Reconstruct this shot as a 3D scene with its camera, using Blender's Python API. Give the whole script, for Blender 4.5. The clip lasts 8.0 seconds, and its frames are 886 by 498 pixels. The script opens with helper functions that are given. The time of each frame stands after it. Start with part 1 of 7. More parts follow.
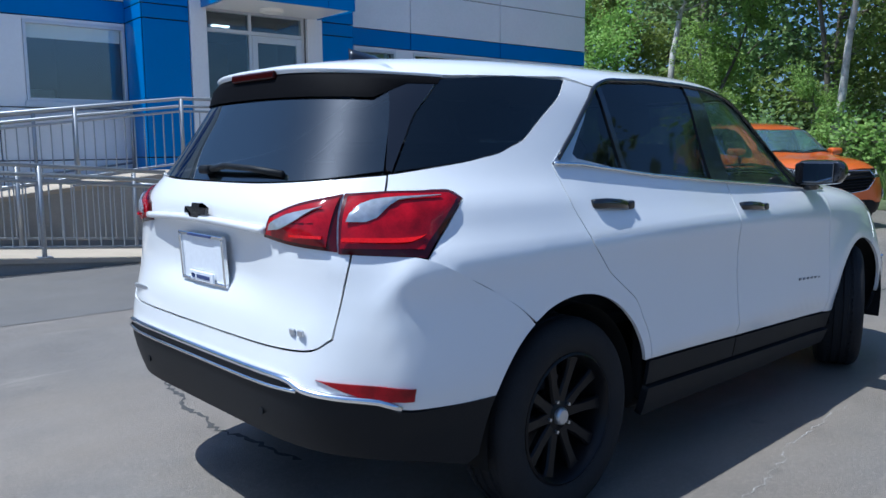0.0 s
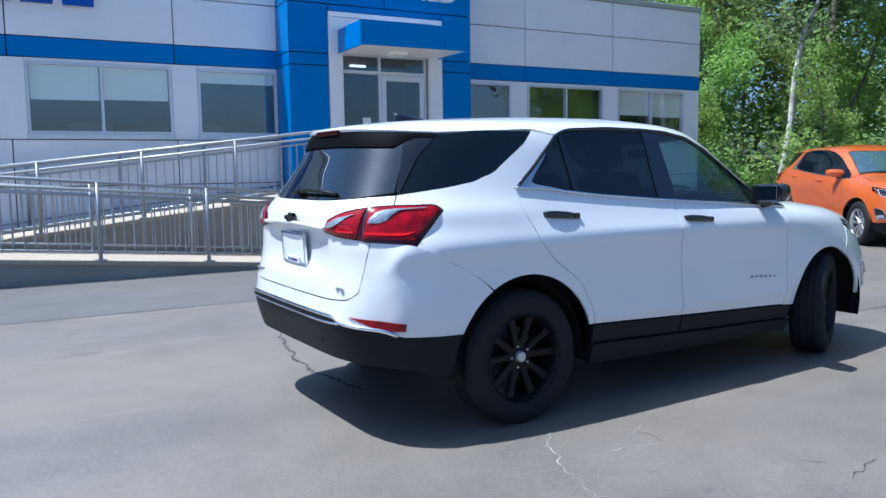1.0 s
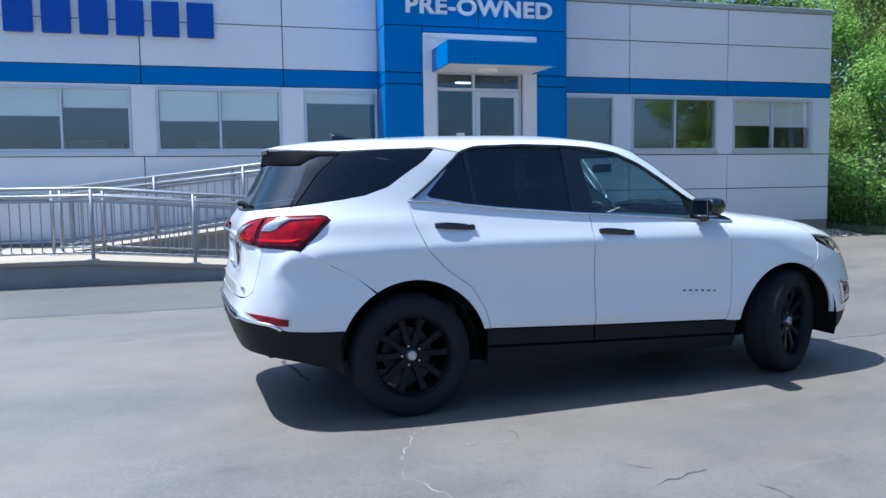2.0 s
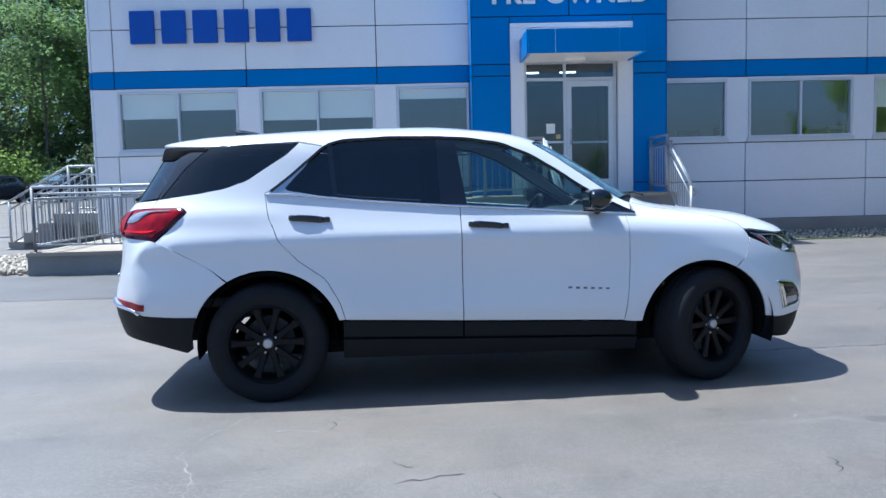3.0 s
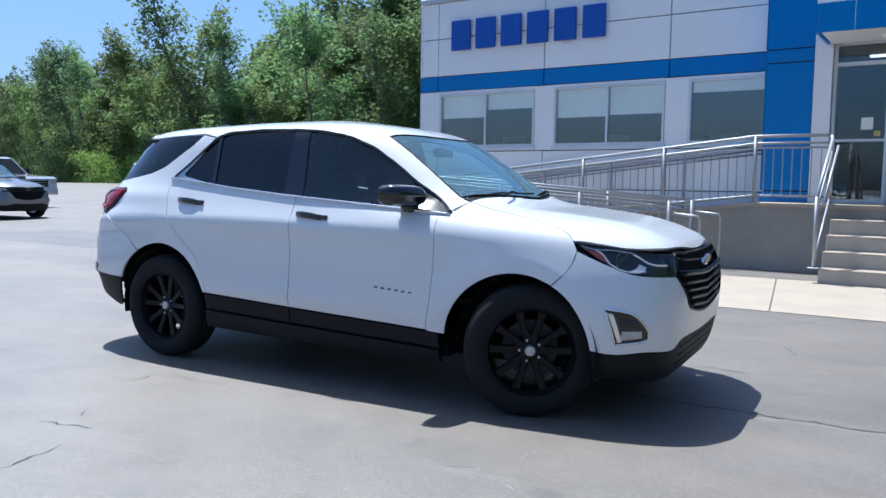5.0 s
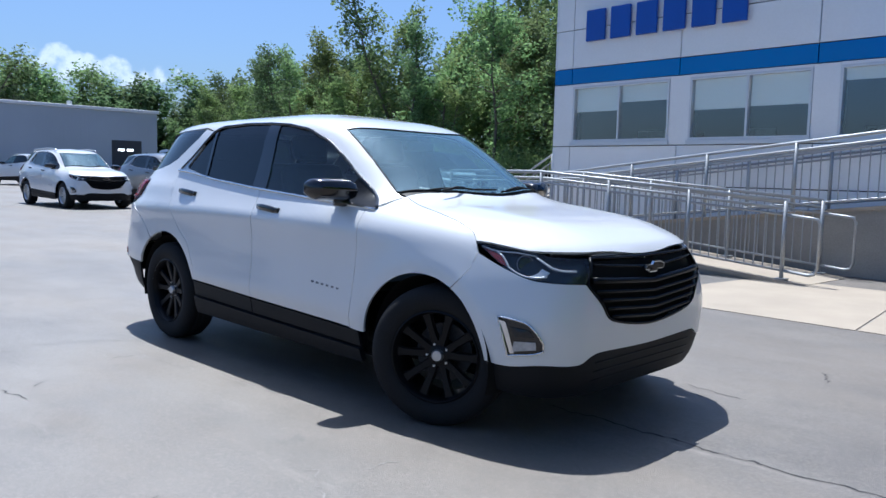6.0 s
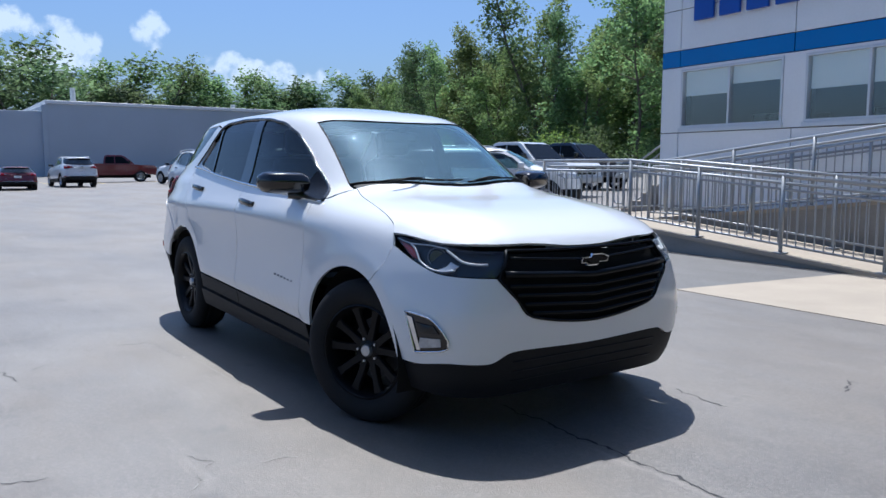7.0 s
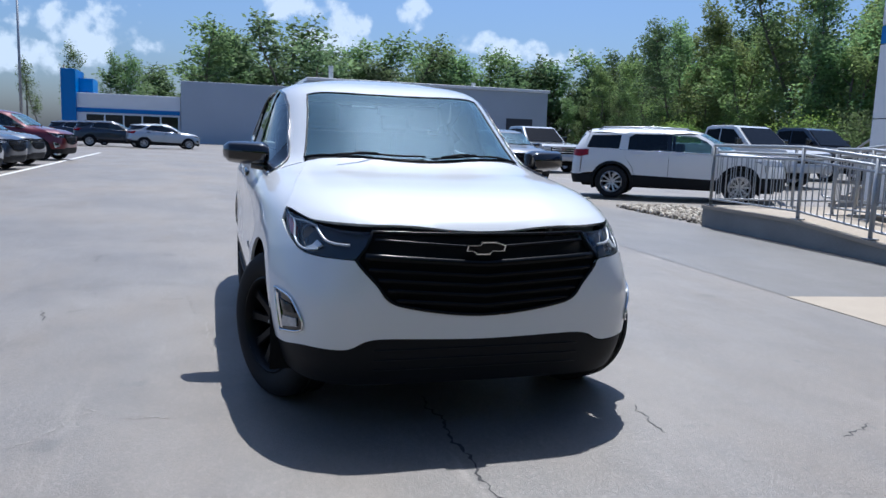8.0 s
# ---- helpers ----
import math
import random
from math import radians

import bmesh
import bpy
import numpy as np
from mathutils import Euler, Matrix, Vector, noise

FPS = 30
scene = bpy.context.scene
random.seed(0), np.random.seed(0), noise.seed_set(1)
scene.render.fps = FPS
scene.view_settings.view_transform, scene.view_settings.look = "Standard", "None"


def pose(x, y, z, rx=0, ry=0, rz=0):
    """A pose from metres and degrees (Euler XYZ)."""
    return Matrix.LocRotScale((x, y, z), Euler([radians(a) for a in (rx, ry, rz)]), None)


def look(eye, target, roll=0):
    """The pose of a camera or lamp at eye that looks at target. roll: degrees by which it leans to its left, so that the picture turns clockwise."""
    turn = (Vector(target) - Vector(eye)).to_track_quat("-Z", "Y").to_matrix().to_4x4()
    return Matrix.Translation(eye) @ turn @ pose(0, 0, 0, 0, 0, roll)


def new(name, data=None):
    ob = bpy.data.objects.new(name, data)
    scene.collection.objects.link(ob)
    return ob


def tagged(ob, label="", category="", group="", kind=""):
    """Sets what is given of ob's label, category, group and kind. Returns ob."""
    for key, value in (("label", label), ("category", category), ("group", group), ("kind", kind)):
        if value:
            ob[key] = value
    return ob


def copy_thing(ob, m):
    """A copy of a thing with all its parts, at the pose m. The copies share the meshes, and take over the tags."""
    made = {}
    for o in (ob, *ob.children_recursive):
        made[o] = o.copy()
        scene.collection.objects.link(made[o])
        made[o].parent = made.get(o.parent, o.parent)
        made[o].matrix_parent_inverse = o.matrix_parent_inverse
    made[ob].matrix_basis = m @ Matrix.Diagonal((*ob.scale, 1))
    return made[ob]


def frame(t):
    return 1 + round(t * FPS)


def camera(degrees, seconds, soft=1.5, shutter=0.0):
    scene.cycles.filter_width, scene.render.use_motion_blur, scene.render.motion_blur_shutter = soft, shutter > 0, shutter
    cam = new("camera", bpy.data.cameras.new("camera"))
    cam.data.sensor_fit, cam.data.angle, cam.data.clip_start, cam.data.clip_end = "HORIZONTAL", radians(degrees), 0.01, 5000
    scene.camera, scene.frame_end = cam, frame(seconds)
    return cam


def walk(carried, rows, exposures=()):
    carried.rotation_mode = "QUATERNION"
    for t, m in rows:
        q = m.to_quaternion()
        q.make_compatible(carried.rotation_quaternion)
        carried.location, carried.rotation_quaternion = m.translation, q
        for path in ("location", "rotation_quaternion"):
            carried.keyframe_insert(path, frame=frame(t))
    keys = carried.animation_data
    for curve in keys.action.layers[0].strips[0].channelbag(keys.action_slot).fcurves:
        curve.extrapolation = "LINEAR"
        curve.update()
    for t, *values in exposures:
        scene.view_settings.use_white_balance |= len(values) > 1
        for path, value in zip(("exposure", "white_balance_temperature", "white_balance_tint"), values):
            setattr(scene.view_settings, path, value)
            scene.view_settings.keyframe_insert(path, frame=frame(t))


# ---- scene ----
cam = camera(59.4, 8.0)
PATH = [
    (0, (-3.434, -2.483, 1.294), (-2.083, -1.032, 1.035), -0.4),
    (0.5, (-3.771, -3.278, 1.316), (-2.516, -1.736, 1.093), -0.1),
    (1, (-3.805, -4.007, 1.335), (-2.745, -2.323, 1.132), -0.8),
    (1.5, (-3.404, -4.602, 1.34), (-2.552, -2.802, 1.165), -0.8),
    (2.8, (-1.106, -5.432, 1.293), (-0.799, -3.463, 1.118), -1.3),
    (3, (-0.709, -5.463, 1.287), (-0.524, -3.479, 1.113), -1.4),
    (3.5, (0.285, -5.449, 1.266), (0.167, -3.459, 1.111), -1.1),
    (4, (1.251, -5.346, 1.25), (0.844, -3.395, 1.093), -0.7),
    (4.5, (2.178, -5.06, 1.23), (1.467, -3.198, 1.06), -0.3),
    (5.8, (3.957, -3.695, 1.228), (2.632, -2.208, 1.048), 1.8),
    (6, (4.086, -3.536, 1.254), (2.699, -2.108, 1.063), 1.4),
    (6.5, (4.337, -3.156, 1.283), (2.839, -1.848, 1.073), -0.4),
    (7, (4.699, -2.616, 1.253), (3.061, -1.489, 1.039), 0.1),
    (7.5, (5.019, -1.888, 1.262), (3.23, -1.028, 1.018), 1.5),
    (8, (5.176, -1.109, 1.26), (3.28, -0.534, 0.984), 2.0),
]
walk(cam, [(t, look(eye, target, roll)) for t, eye, target, roll in PATH], [(0.0, 0.38, 5100, 5), (0.5, 0.60, 5100, 5), (1.5, 0.74, 5100, 5), (3.5, 0.81, 5100, 5), (4.5, 0.72, 5240, 6), (6.0, 0.48, 5360, 8), (8.0, 0.27, 5420, 9)])
# ---- light ----
SUN_FROM = Vector((-0.375, 0.19, 1.0)).normalized()
world = bpy.data.worlds.new("sky_world")
scene.world = world
world.use_nodes = True
wn, wl = world.node_tree.nodes, world.node_tree.links
sky = wn.new("ShaderNodeTexSky")
sky.sky_type, sky.sun_disc = "NISHITA", False
sky.sun_elevation = math.asin(SUN_FROM.z)
sky.sun_rotation = math.atan2(SUN_FROM.x, SUN_FROM.y)
sky.air_density, sky.dust_density, sky.ozone_density = 1.0, 2.3, 8.0
wl.new(sky.outputs[0], wn["Background"].inputs[0])
wn["Background"].inputs[1].default_value = 0.092
sun = new("sun", bpy.data.lights.new("sun", "SUN"))
sun.data.energy, sun.data.angle, sun.data.color = 5.0, radians(0.55), (1.0, 0.905, 0.785)
sun.matrix_world = look(SUN_FROM * 60, (0, 0, 0))
# ---- building blocks ----
MATS = {}


def material(name, color, rough=0.5, metal=0.0, coat=0.0, grain=0.0, scale=40.0, bump=0.0, blotch=0.0, bscale=2.0, spec=0.5, vary=0.0):
    """A principled material with colour grain at two scales and fine relief."""
    m = bpy.data.materials.new(name)
    m.use_nodes = True
    nt = m.node_tree
    p = nt.nodes["Principled BSDF"]
    p.inputs["Base Color"].default_value = (*color, 1)
    p.inputs["Roughness"].default_value = rough
    p.inputs["Metallic"].default_value = metal
    p.inputs["Coat Weight"].default_value = coat
    p.inputs["Coat Roughness"].default_value = 0.06
    p.inputs["Specular IOR Level"].default_value = spec
    if grain or blotch or bump or vary:
        tc = nt.nodes.new("ShaderNodeTexCoord")
        last = None
        for amount, sc, detail in ((grain, scale, 6), (blotch, bscale, 4)):
            if not amount:
                continue
            n = nt.nodes.new("ShaderNodeTexNoise")
            n.inputs["Scale"].default_value, n.inputs["Detail"].default_value = sc, detail
            nt.links.new(tc.outputs["Object"], n.inputs["Vector"])
            r = nt.nodes.new("ShaderNodeMapRange")
            r.inputs["From Min"].default_value, r.inputs["From Max"].default_value = 0.25, 0.75
            r.inputs["To Min"].default_value, r.inputs["To Max"].default_value = 1 - amount, 1 + amount
            nt.links.new(n.outputs["Fac"], r.inputs["Value"])
            if last is None:
                last = r.outputs["Result"]
            else:
                mu = nt.nodes.new("ShaderNodeMath")
                mu.operation = "MULTIPLY"
                nt.links.new(last, mu.inputs[0])
                nt.links.new(r.outputs["Result"], mu.inputs[1])
                last = mu.outputs[0]
        if vary:
            oi = nt.nodes.new("ShaderNodeObjectInfo")
            r = nt.nodes.new("ShaderNodeMapRange")
            r.inputs["To Min"].default_value, r.inputs["To Max"].default_value = 1 - vary, 1 + vary
            nt.links.new(oi.outputs["Random"], r.inputs["Value"])
            if last is None:
                last = r.outputs["Result"]
            else:
                mu = nt.nodes.new("ShaderNodeMath")
                mu.operation = "MULTIPLY"
                nt.links.new(last, mu.inputs[0])
                nt.links.new(r.outputs["Result"], mu.inputs[1])
                last = mu.outputs[0]
        if last is not None:
            mx = nt.nodes.new("ShaderNodeVectorMath")
            mx.operation = "SCALE"
            mx.inputs[0].default_value = color
            nt.links.new(last, mx.inputs["Scale"])
            nt.links.new(mx.outputs[0], p.inputs["Base Color"])
        if bump:
            n = nt.nodes.new("ShaderNodeTexNoise")
            n.inputs["Scale"].default_value, n.inputs["Detail"].default_value = scale * 1.5, 5
            nt.links.new(tc.outputs["Object"], n.inputs["Vector"])
            b = nt.nodes.new("ShaderNodeBump")
            b.inputs["Strength"].default_value, b.inputs["Distance"].default_value = bump, 0.004
            nt.links.new(n.outputs["Fac"], b.inputs["Height"])
            nt.links.new(b.outputs[0], p.inputs["Normal"])
    MATS[name] = m
    return m


def paint(name, color, flake=0.0):
    m = material(name, color, rough=0.35, coat=1.0, metal=flake, grain=0.015, scale=900, blotch=0.02, bscale=1.5)
    return m


def glass(name, tint, gloss=1.0, rough=0.0, ior=1.65, film=0.0):
    """A thin pane: tinted see-through with a mirror gloss that grows towards grazing angles, alike on both faces."""
    m = bpy.data.materials.new(name)
    m.use_nodes = True
    nt = m.node_tree
    nt.nodes.remove(nt.nodes["Principled BSDF"])
    out = nt.nodes["Material Output"]
    tr = nt.nodes.new("ShaderNodeBsdfTransparent")
    tr.inputs["Color"].default_value = (*tint, 1)
    gl = nt.nodes.new("ShaderNodeBsdfGlossy")
    gl.inputs["Roughness"].default_value = rough
    gl.inputs["Color"].default_value = (*gloss, 1) if isinstance(gloss, tuple) else (gloss, gloss, gloss, 1)
    lw = nt.nodes.new("ShaderNodeLayerWeight")
    lw.inputs["Blend"].default_value = 0.5
    pw = nt.nodes.new("ShaderNodeMath")
    pw.operation = "POWER"
    pw.inputs[1].default_value = 5.0
    nt.links.new(lw.outputs["Facing"], pw.inputs[0])
    fr = nt.nodes.new("ShaderNodeMapRange")
    fr.inputs["To Min"].default_value = ((ior - 1) / (ior + 1)) ** 2
    nt.links.new(pw.outputs[0], fr.inputs["Value"])
    mix = nt.nodes.new("ShaderNodeMixShader")
    nt.links.new(fr.outputs[0], mix.inputs[0])
    nt.links.new(tr.outputs[0], mix.inputs[1])
    nt.links.new(gl.outputs[0], mix.inputs[2])
    last = mix.outputs[0]
    if film:
        # thin dust, tinted teal so that it also paints in the sky's reflection
        df = nt.nodes.new("ShaderNodeBsdfDiffuse")
        df.inputs["Color"].default_value = (0.40, 0.66, 0.74, 1)
        tc = nt.nodes.new("ShaderNodeTexCoord")
        ns = nt.nodes.new("ShaderNodeTexNoise")
        ns.inputs["Scale"].default_value, ns.inputs["Detail"].default_value = 3.0, 5
        nt.links.new(tc.outputs["Object"], ns.inputs["Vector"])
        mr = nt.nodes.new("ShaderNodeMapRange")
        mr.inputs["To Min"].default_value, mr.inputs["To Max"].default_value = film * 0.6, film * 1.4
        nt.links.new(ns.outputs["Fac"], mr.inputs["Value"])
        dust_and_sky = nt.nodes.new("ShaderNodeMixShader")
        nt.links.new(mr.outputs[0], dust_and_sky.inputs[0])
        nt.links.new(last, dust_and_sky.inputs[1])
        nt.links.new(df.outputs[0], dust_and_sky.inputs[2])
        last = dust_and_sky.outputs[0]
    nt.links.new(last, out.inputs["Surface"])
    MATS[name] = m
    return m


def part(name, bm, mat, parent=None, label="", m=None, smooth=False, kind=""):
    """Links a bmesh as one mesh object, under a parent if there is one."""
    me = bpy.data.meshes.new(name)
    bm.normal_update()
    if smooth:
        for fc in bm.faces:
            fc.smooth = True
    bm.to_mesh(me)
    bm.free()
    for mm in mat if isinstance(mat, (list, tuple)) else (mat,):
        me.materials.append(mm)
    ob = new(name, me)
    if parent is not None:
        ob.parent = parent
    if m is not None:
        ob.matrix_basis = m
    return tagged(ob, label, kind=kind)


def mesh_ob(name, me, parent=None, m=None):
    ob = new(name, me)
    if parent is not None:
        ob.parent = parent
    if m is not None:
        ob.matrix_basis = m
    return ob


def empty(name, m=None, label="", category="", group="", kind=""):
    ob = new(name)
    ob.empty_display_size = 0.1
    if m is not None:
        ob.matrix_world = m
    return tagged(ob, label, category, group, kind)


def box_bm(x0, y0, z0, x1, y1, z1, bevel=0.0, bm=None, seg=1):
    bm = bm or bmesh.new()
    c = Matrix.Translation(((x0 + x1) / 2, (y0 + y1) / 2, (z0 + z1) / 2)) @ Matrix.Diagonal((x1 - x0, y1 - y0, z1 - z0, 1))
    made = bmesh.ops.create_cube(bm, size=1, matrix=c)["verts"]
    if bevel:
        es = list({e for v in made for e in v.link_edges})
        bmesh.ops.bevel(bm, geom=es, offset=bevel, segments=seg, affect="EDGES", profile=0.5)
    return bm


def cyl_bm(p0, p1, r0, r1=None, seg=12, bm=None, caps=True):
    bm = bm or bmesh.new()
    p0, p1 = Vector(p0), Vector(p1)
    d = p1 - p0
    m = Matrix.Translation((p0 + p1) / 2) @ d.to_track_quat("Z", "Y").to_matrix().to_4x4()
    bmesh.ops.create_cone(bm, cap_ends=caps, segments=seg, radius1=r0, radius2=r0 if r1 is None else r1, depth=d.length, matrix=m)
    return bm


def tube_bm(pts, r, seg=8, bm=None, closed=False):
    """A round tube along a line of points, mitred at its bends."""
    bm = bm or bmesh.new()
    pts = [Vector(p) for p in pts]
    n = len(pts)
    rings, up = [], Vector((0, 0, 1))
    for i, p in enumerate(pts):
        a = pts[i - 1] if (i or closed) else None
        b = pts[(i + 1) % n] if (i < n - 1 or closed) else None
        t0 = (p - a).normalized() if a is not None else (b - p).normalized()
        t1 = (b - p).normalized() if b is not None else t0
        t = (t0 + t1).normalized() if (t0 + t1).length > 1e-6 else t0
        side = t.cross(up if abs(t.z) < 0.95 else Vector((0, 1, 0))).normalized()
        nn = side.cross(t).normalized()
        k = 1 / max(0.5, t.dot(t1))
        rings.append([bm.verts.new(p + (side * math.cos(x) * k + nn * math.sin(x)) * r) for x in (2 * math.pi * j / seg for j in range(seg))])
    for i in range(n if closed else n - 1):
        a, b = rings[i], rings[(i + 1) % n]
        for j in range(seg):
            bm.faces.new((a[j], a[(j + 1) % seg], b[(j + 1) % seg], b[j]))
    if not closed:
        bm.faces.new(list(reversed(rings[0])))
        bm.faces.new(rings[-1])
    return bm


def lathe_bm(profile, seg=48, bm=None):
    """Turns a profile of (radius, y) about the y axis."""
    bm = bm or bmesh.new()
    rings = []
    for r, y in profile:
        rings.append([bm.verts.new((r * math.cos(a), y, r * math.sin(a))) for a in (2 * math.pi * j / seg for j in range(seg))])
    for a, b in zip(rings, rings[1:]):
        for j in range(seg):
            bm.faces.new((a[j], b[j], b[(j + 1) % seg], a[(j + 1) % seg]))
    return bm


def prism_bm(poly, depth, bm=None, axis="y", at=0.0):
    """A flat outline in x and z, made thick along y (or an outline in x and y, thick along z)."""
    bm = bm or bmesh.new()
    def put(a, b, d):
        return (a, at + d, b) if axis == "y" else (a, b, at + d)
    f0 = [bm.verts.new(put(a, b, 0)) for a, b in poly]
    f1 = [bm.verts.new(put(a, b, depth)) for a, b in poly]
    n = len(poly)
    caps = [bm.faces.new(f0), bm.faces.new(f1)]
    for i in range(n):
        bm.faces.new((f0[i], f0[(i + 1) % n], f1[(i + 1) % n], f1[i]))
    bmesh.ops.triangulate(bm, faces=caps)
    bmesh.ops.recalc_face_normals(bm, faces=bm.faces[:])
    return bm
# ---- materials ----
paint_white = paint("paint_white", (0.715, 0.72, 0.722))
paint_orange = paint("paint_orange", (0.60, 0.115, 0.013), 0.25)
black_gloss = material("black_gloss", (0.006, 0.006, 0.007), 0.12, coat=0.6, grain=0.05, scale=60)
black_plastic = material("black_plastic", (0.0055, 0.007, 0.0095), 0.55, spec=0.22, grain=0.15, scale=300, bump=0.15, blotch=0.12, bscale=5)
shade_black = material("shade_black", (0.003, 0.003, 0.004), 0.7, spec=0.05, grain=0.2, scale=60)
black_liner = material("black_liner", (0.008, 0.008, 0.008), 0.9, spec=0.2, grain=0.2, scale=30)
rubber = material("tyre_rubber", (0.014, 0.014, 0.015), 0.8, spec=0.25, grain=0.18, scale=120, bump=0.2, blotch=0.2, bscale=6)
rim_black = material("rim_black", (0.006, 0.006, 0.007), 0.40, spec=0.18, coat=0.05, grain=0.1, scale=50)
rim_silver = material("rim_silver", (0.55, 0.56, 0.58), 0.28, metal=0.9, grain=0.05, scale=60)
brake_steel = material("brake_steel", (0.07, 0.07, 0.075), 0.5, metal=0.7, grain=0.2, scale=90)
chrome = material("chrome", (0.78, 0.79, 0.80), 0.08, metal=1.0, grain=0.03, scale=30)
satin = material("satin_silver", (0.50, 0.51, 0.53), 0.32, metal=0.8, grain=0.05, scale=80)
red_lens = material("red_lens", (0.27, 0.0008, 0.006), 0.10, spec=0.25, coat=0.25, grain=0.15, scale=160, blotch=0.45, bscale=16)
red_dark = material("red_lens_edge", (0.055, 0.001, 0.003), 0.10, spec=0.25, coat=0.25, grain=0.10, scale=160)
red_bright = material("red_reflector", (0.55, 0.004, 0.004), 0.12, spec=0.3, coat=0.2, grain=0.25, scale=220)
brake_red = material("brake_red", (0.028, 0.002, 0.003), 0.15, spec=0.2, grain=0.1, scale=120)
clear_lens = material("clear_lens", (0.40, 0.42, 0.45), 0.16, metal=0.45, coat=0.6, grain=0.10, scale=60, blotch=0.20, bscale=35)
amber_lens = material("amber_lens", (0.20, 0.022, 0.010), 0.1, coat=1.0, grain=0.1, scale=90)
lamp_silver = material("lamp_silver", (0.66, 0.67, 0.69), 0.3, metal=0.25, grain=0.05, scale=60)
lamp_lens = material("lamp_lens", (0.02, 0.022, 0.026), 0.04, spec=0.6, coat=0.5, grain=0.05, scale=50)
lamp_dark = material("lamp_dark", (0.022, 0.023, 0.025), 0.08, spec=0.35, coat=0.2, grain=0.1, scale=50)
glass_dark = glass("privacy_glass", (0.05, 0.055, 0.06), ior=1.62, rough=0.03, film=0.004)
glass_rear = glass("rear_glass", (0.05, 0.055, 0.06), ior=2.0, rough=0.012, film=0.01)
glass_black = glass("black_glass", (0.012, 0.014, 0.016), ior=1.5, film=0.004)
lamp_cover = glass("lamp_cover", (0.97, 0.98, 0.98), ior=1.5, rough=0.01)
glass_front = glass("front_glass", (0.47, 0.60, 0.58), ior=1.7, film=0.008)
glass_shield = glass("windshield_glass", (0.62, 0.78, 0.80), gloss=(0.72, 0.92, 1.0), rough=0.007, ior=2.4, film=0.10)
seat_cloth = material("seat_cloth", (0.05, 0.052, 0.056), 0.85, grain=0.2, scale=200, bump=0.2)
cabin_plastic = material("cabin_plastic", (0.07, 0.073, 0.078), 0.6, grain=0.15, scale=150, bump=0.1)
headliner = material("headliner", (0.30, 0.30, 0.31), 0.9, grain=0.08, scale=200)
plate_white = material("plate_white", (0.75, 0.77, 0.80), 0.4, grain=0.04, scale=60)
mark_navy = material("mark_navy", (0.03, 0.05, 0.16), 0.4, grain=0.05, scale=60)
mark_grey = material("mark_grey", (0.16, 0.17, 0.19), 0.35, metal=0.4, grain=0.05, scale=60)
grille_black = material("grille_black", (0.0035, 0.004, 0.005), 0.25, spec=0.16, grain=0.05, scale=60)
mirror_mat = material("mirror_silver", (0.22, 0.235, 0.25), 0.03, metal=1.0, grain=0.01, scale=20)
def ground_mat(name, base, dark, light, streak=0.5):
    """Worn asphalt: aggregate grain, broad stains, pale wear and fine hairline cracks."""
    m = bpy.data.materials.new(name)
    m.use_nodes = True
    nt = m.node_tree
    p = nt.nodes["Principled BSDF"]
    p.inputs["Roughness"].default_value = 0.53
    p.inputs["Specular IOR Level"].default_value = 1.0
    p.inputs["IOR"].default_value = 1.62
    tc = nt.nodes.new("ShaderNodeTexCoord")

    def noise_node(scale, detail=5, stretch=None, rough=0.55):
        n = nt.nodes.new("ShaderNodeTexNoise")
        n.inputs["Scale"].default_value, n.inputs["Detail"].default_value, n.inputs["Roughness"].default_value = scale, detail, rough
        if stretch:
            mp = nt.nodes.new("ShaderNodeMapping")
            mp.inputs["Scale"].default_value = stretch
            mp.inputs["Rotation"].default_value = (0, 0, 0.35)
            nt.links.new(tc.outputs["Object"], mp.inputs["Vector"])
            nt.links.new(mp.outputs[0], n.inputs["Vector"])
        else:
            nt.links.new(tc.outputs["Object"], n.inputs["Vector"])
        return n.outputs["Fac"]

    def ramp(fac, lo, hi, a=0.0, b=1.0):
        r = nt.nodes.new("ShaderNodeMapRange")
        for k, v in (("From Min", lo), ("From Max", hi), ("To Min", a), ("To Max", b)):
            r.inputs[k].default_value = v
        nt.links.new(fac, r.inputs["Value"])
        return r.outputs["Result"]

    def mix(fac, a, b):
        n = nt.nodes.new("ShaderNodeMix")
        n.data_type = "RGBA"
        nt.links.new(fac, n.inputs["Factor"])
        for sock, v in ((n.inputs["A"], a), (n.inputs["B"], b)):
            if isinstance(v, tuple):
                sock.default_value = (*v, 1)
            else:
                nt.links.new(v, sock)
        return n.outputs["Result"]

    c = mix(ramp(noise_node(0.35, 5), 0.35, 0.70, 0, 0.7), base, dark)
    c = mix(ramp(noise_node(0.8, 6, (0.35, 1.6, 1)), 0.44, 0.78, 0, streak), c, light)
    c = mix(ramp(noise_node(3.2, 6), 0.47, 0.70, 0, 0.6), c, dark)
    c = mix(ramp(noise_node(7.5, 7, rough=0.7), 0.53, 0.70, 0, 0.32), c, light)
    c = mix(ramp(noise_node(26, 4, rough=0.6), 0.57, 0.70, 0, 0.5), c, dark)
    c = mix(ramp(noise_node(18, 4, rough=0.7), 0.46, 0.62, 0, 0.38), c, dark)
    c = mix(ramp(noise_node(48, 3, rough=0.7), 0.50, 0.64, 0, 0.62), c, light)
    c = mix(ramp(noise_node(70, 2), 0.58, 0.70, 0, 0.6), c, tuple(x * 0.6 for x in dark))
    c = mix(ramp(noise_node(140, 3), 0.35, 0.7, 0, 0.30), c, tuple(x * 0.45 for x in base))
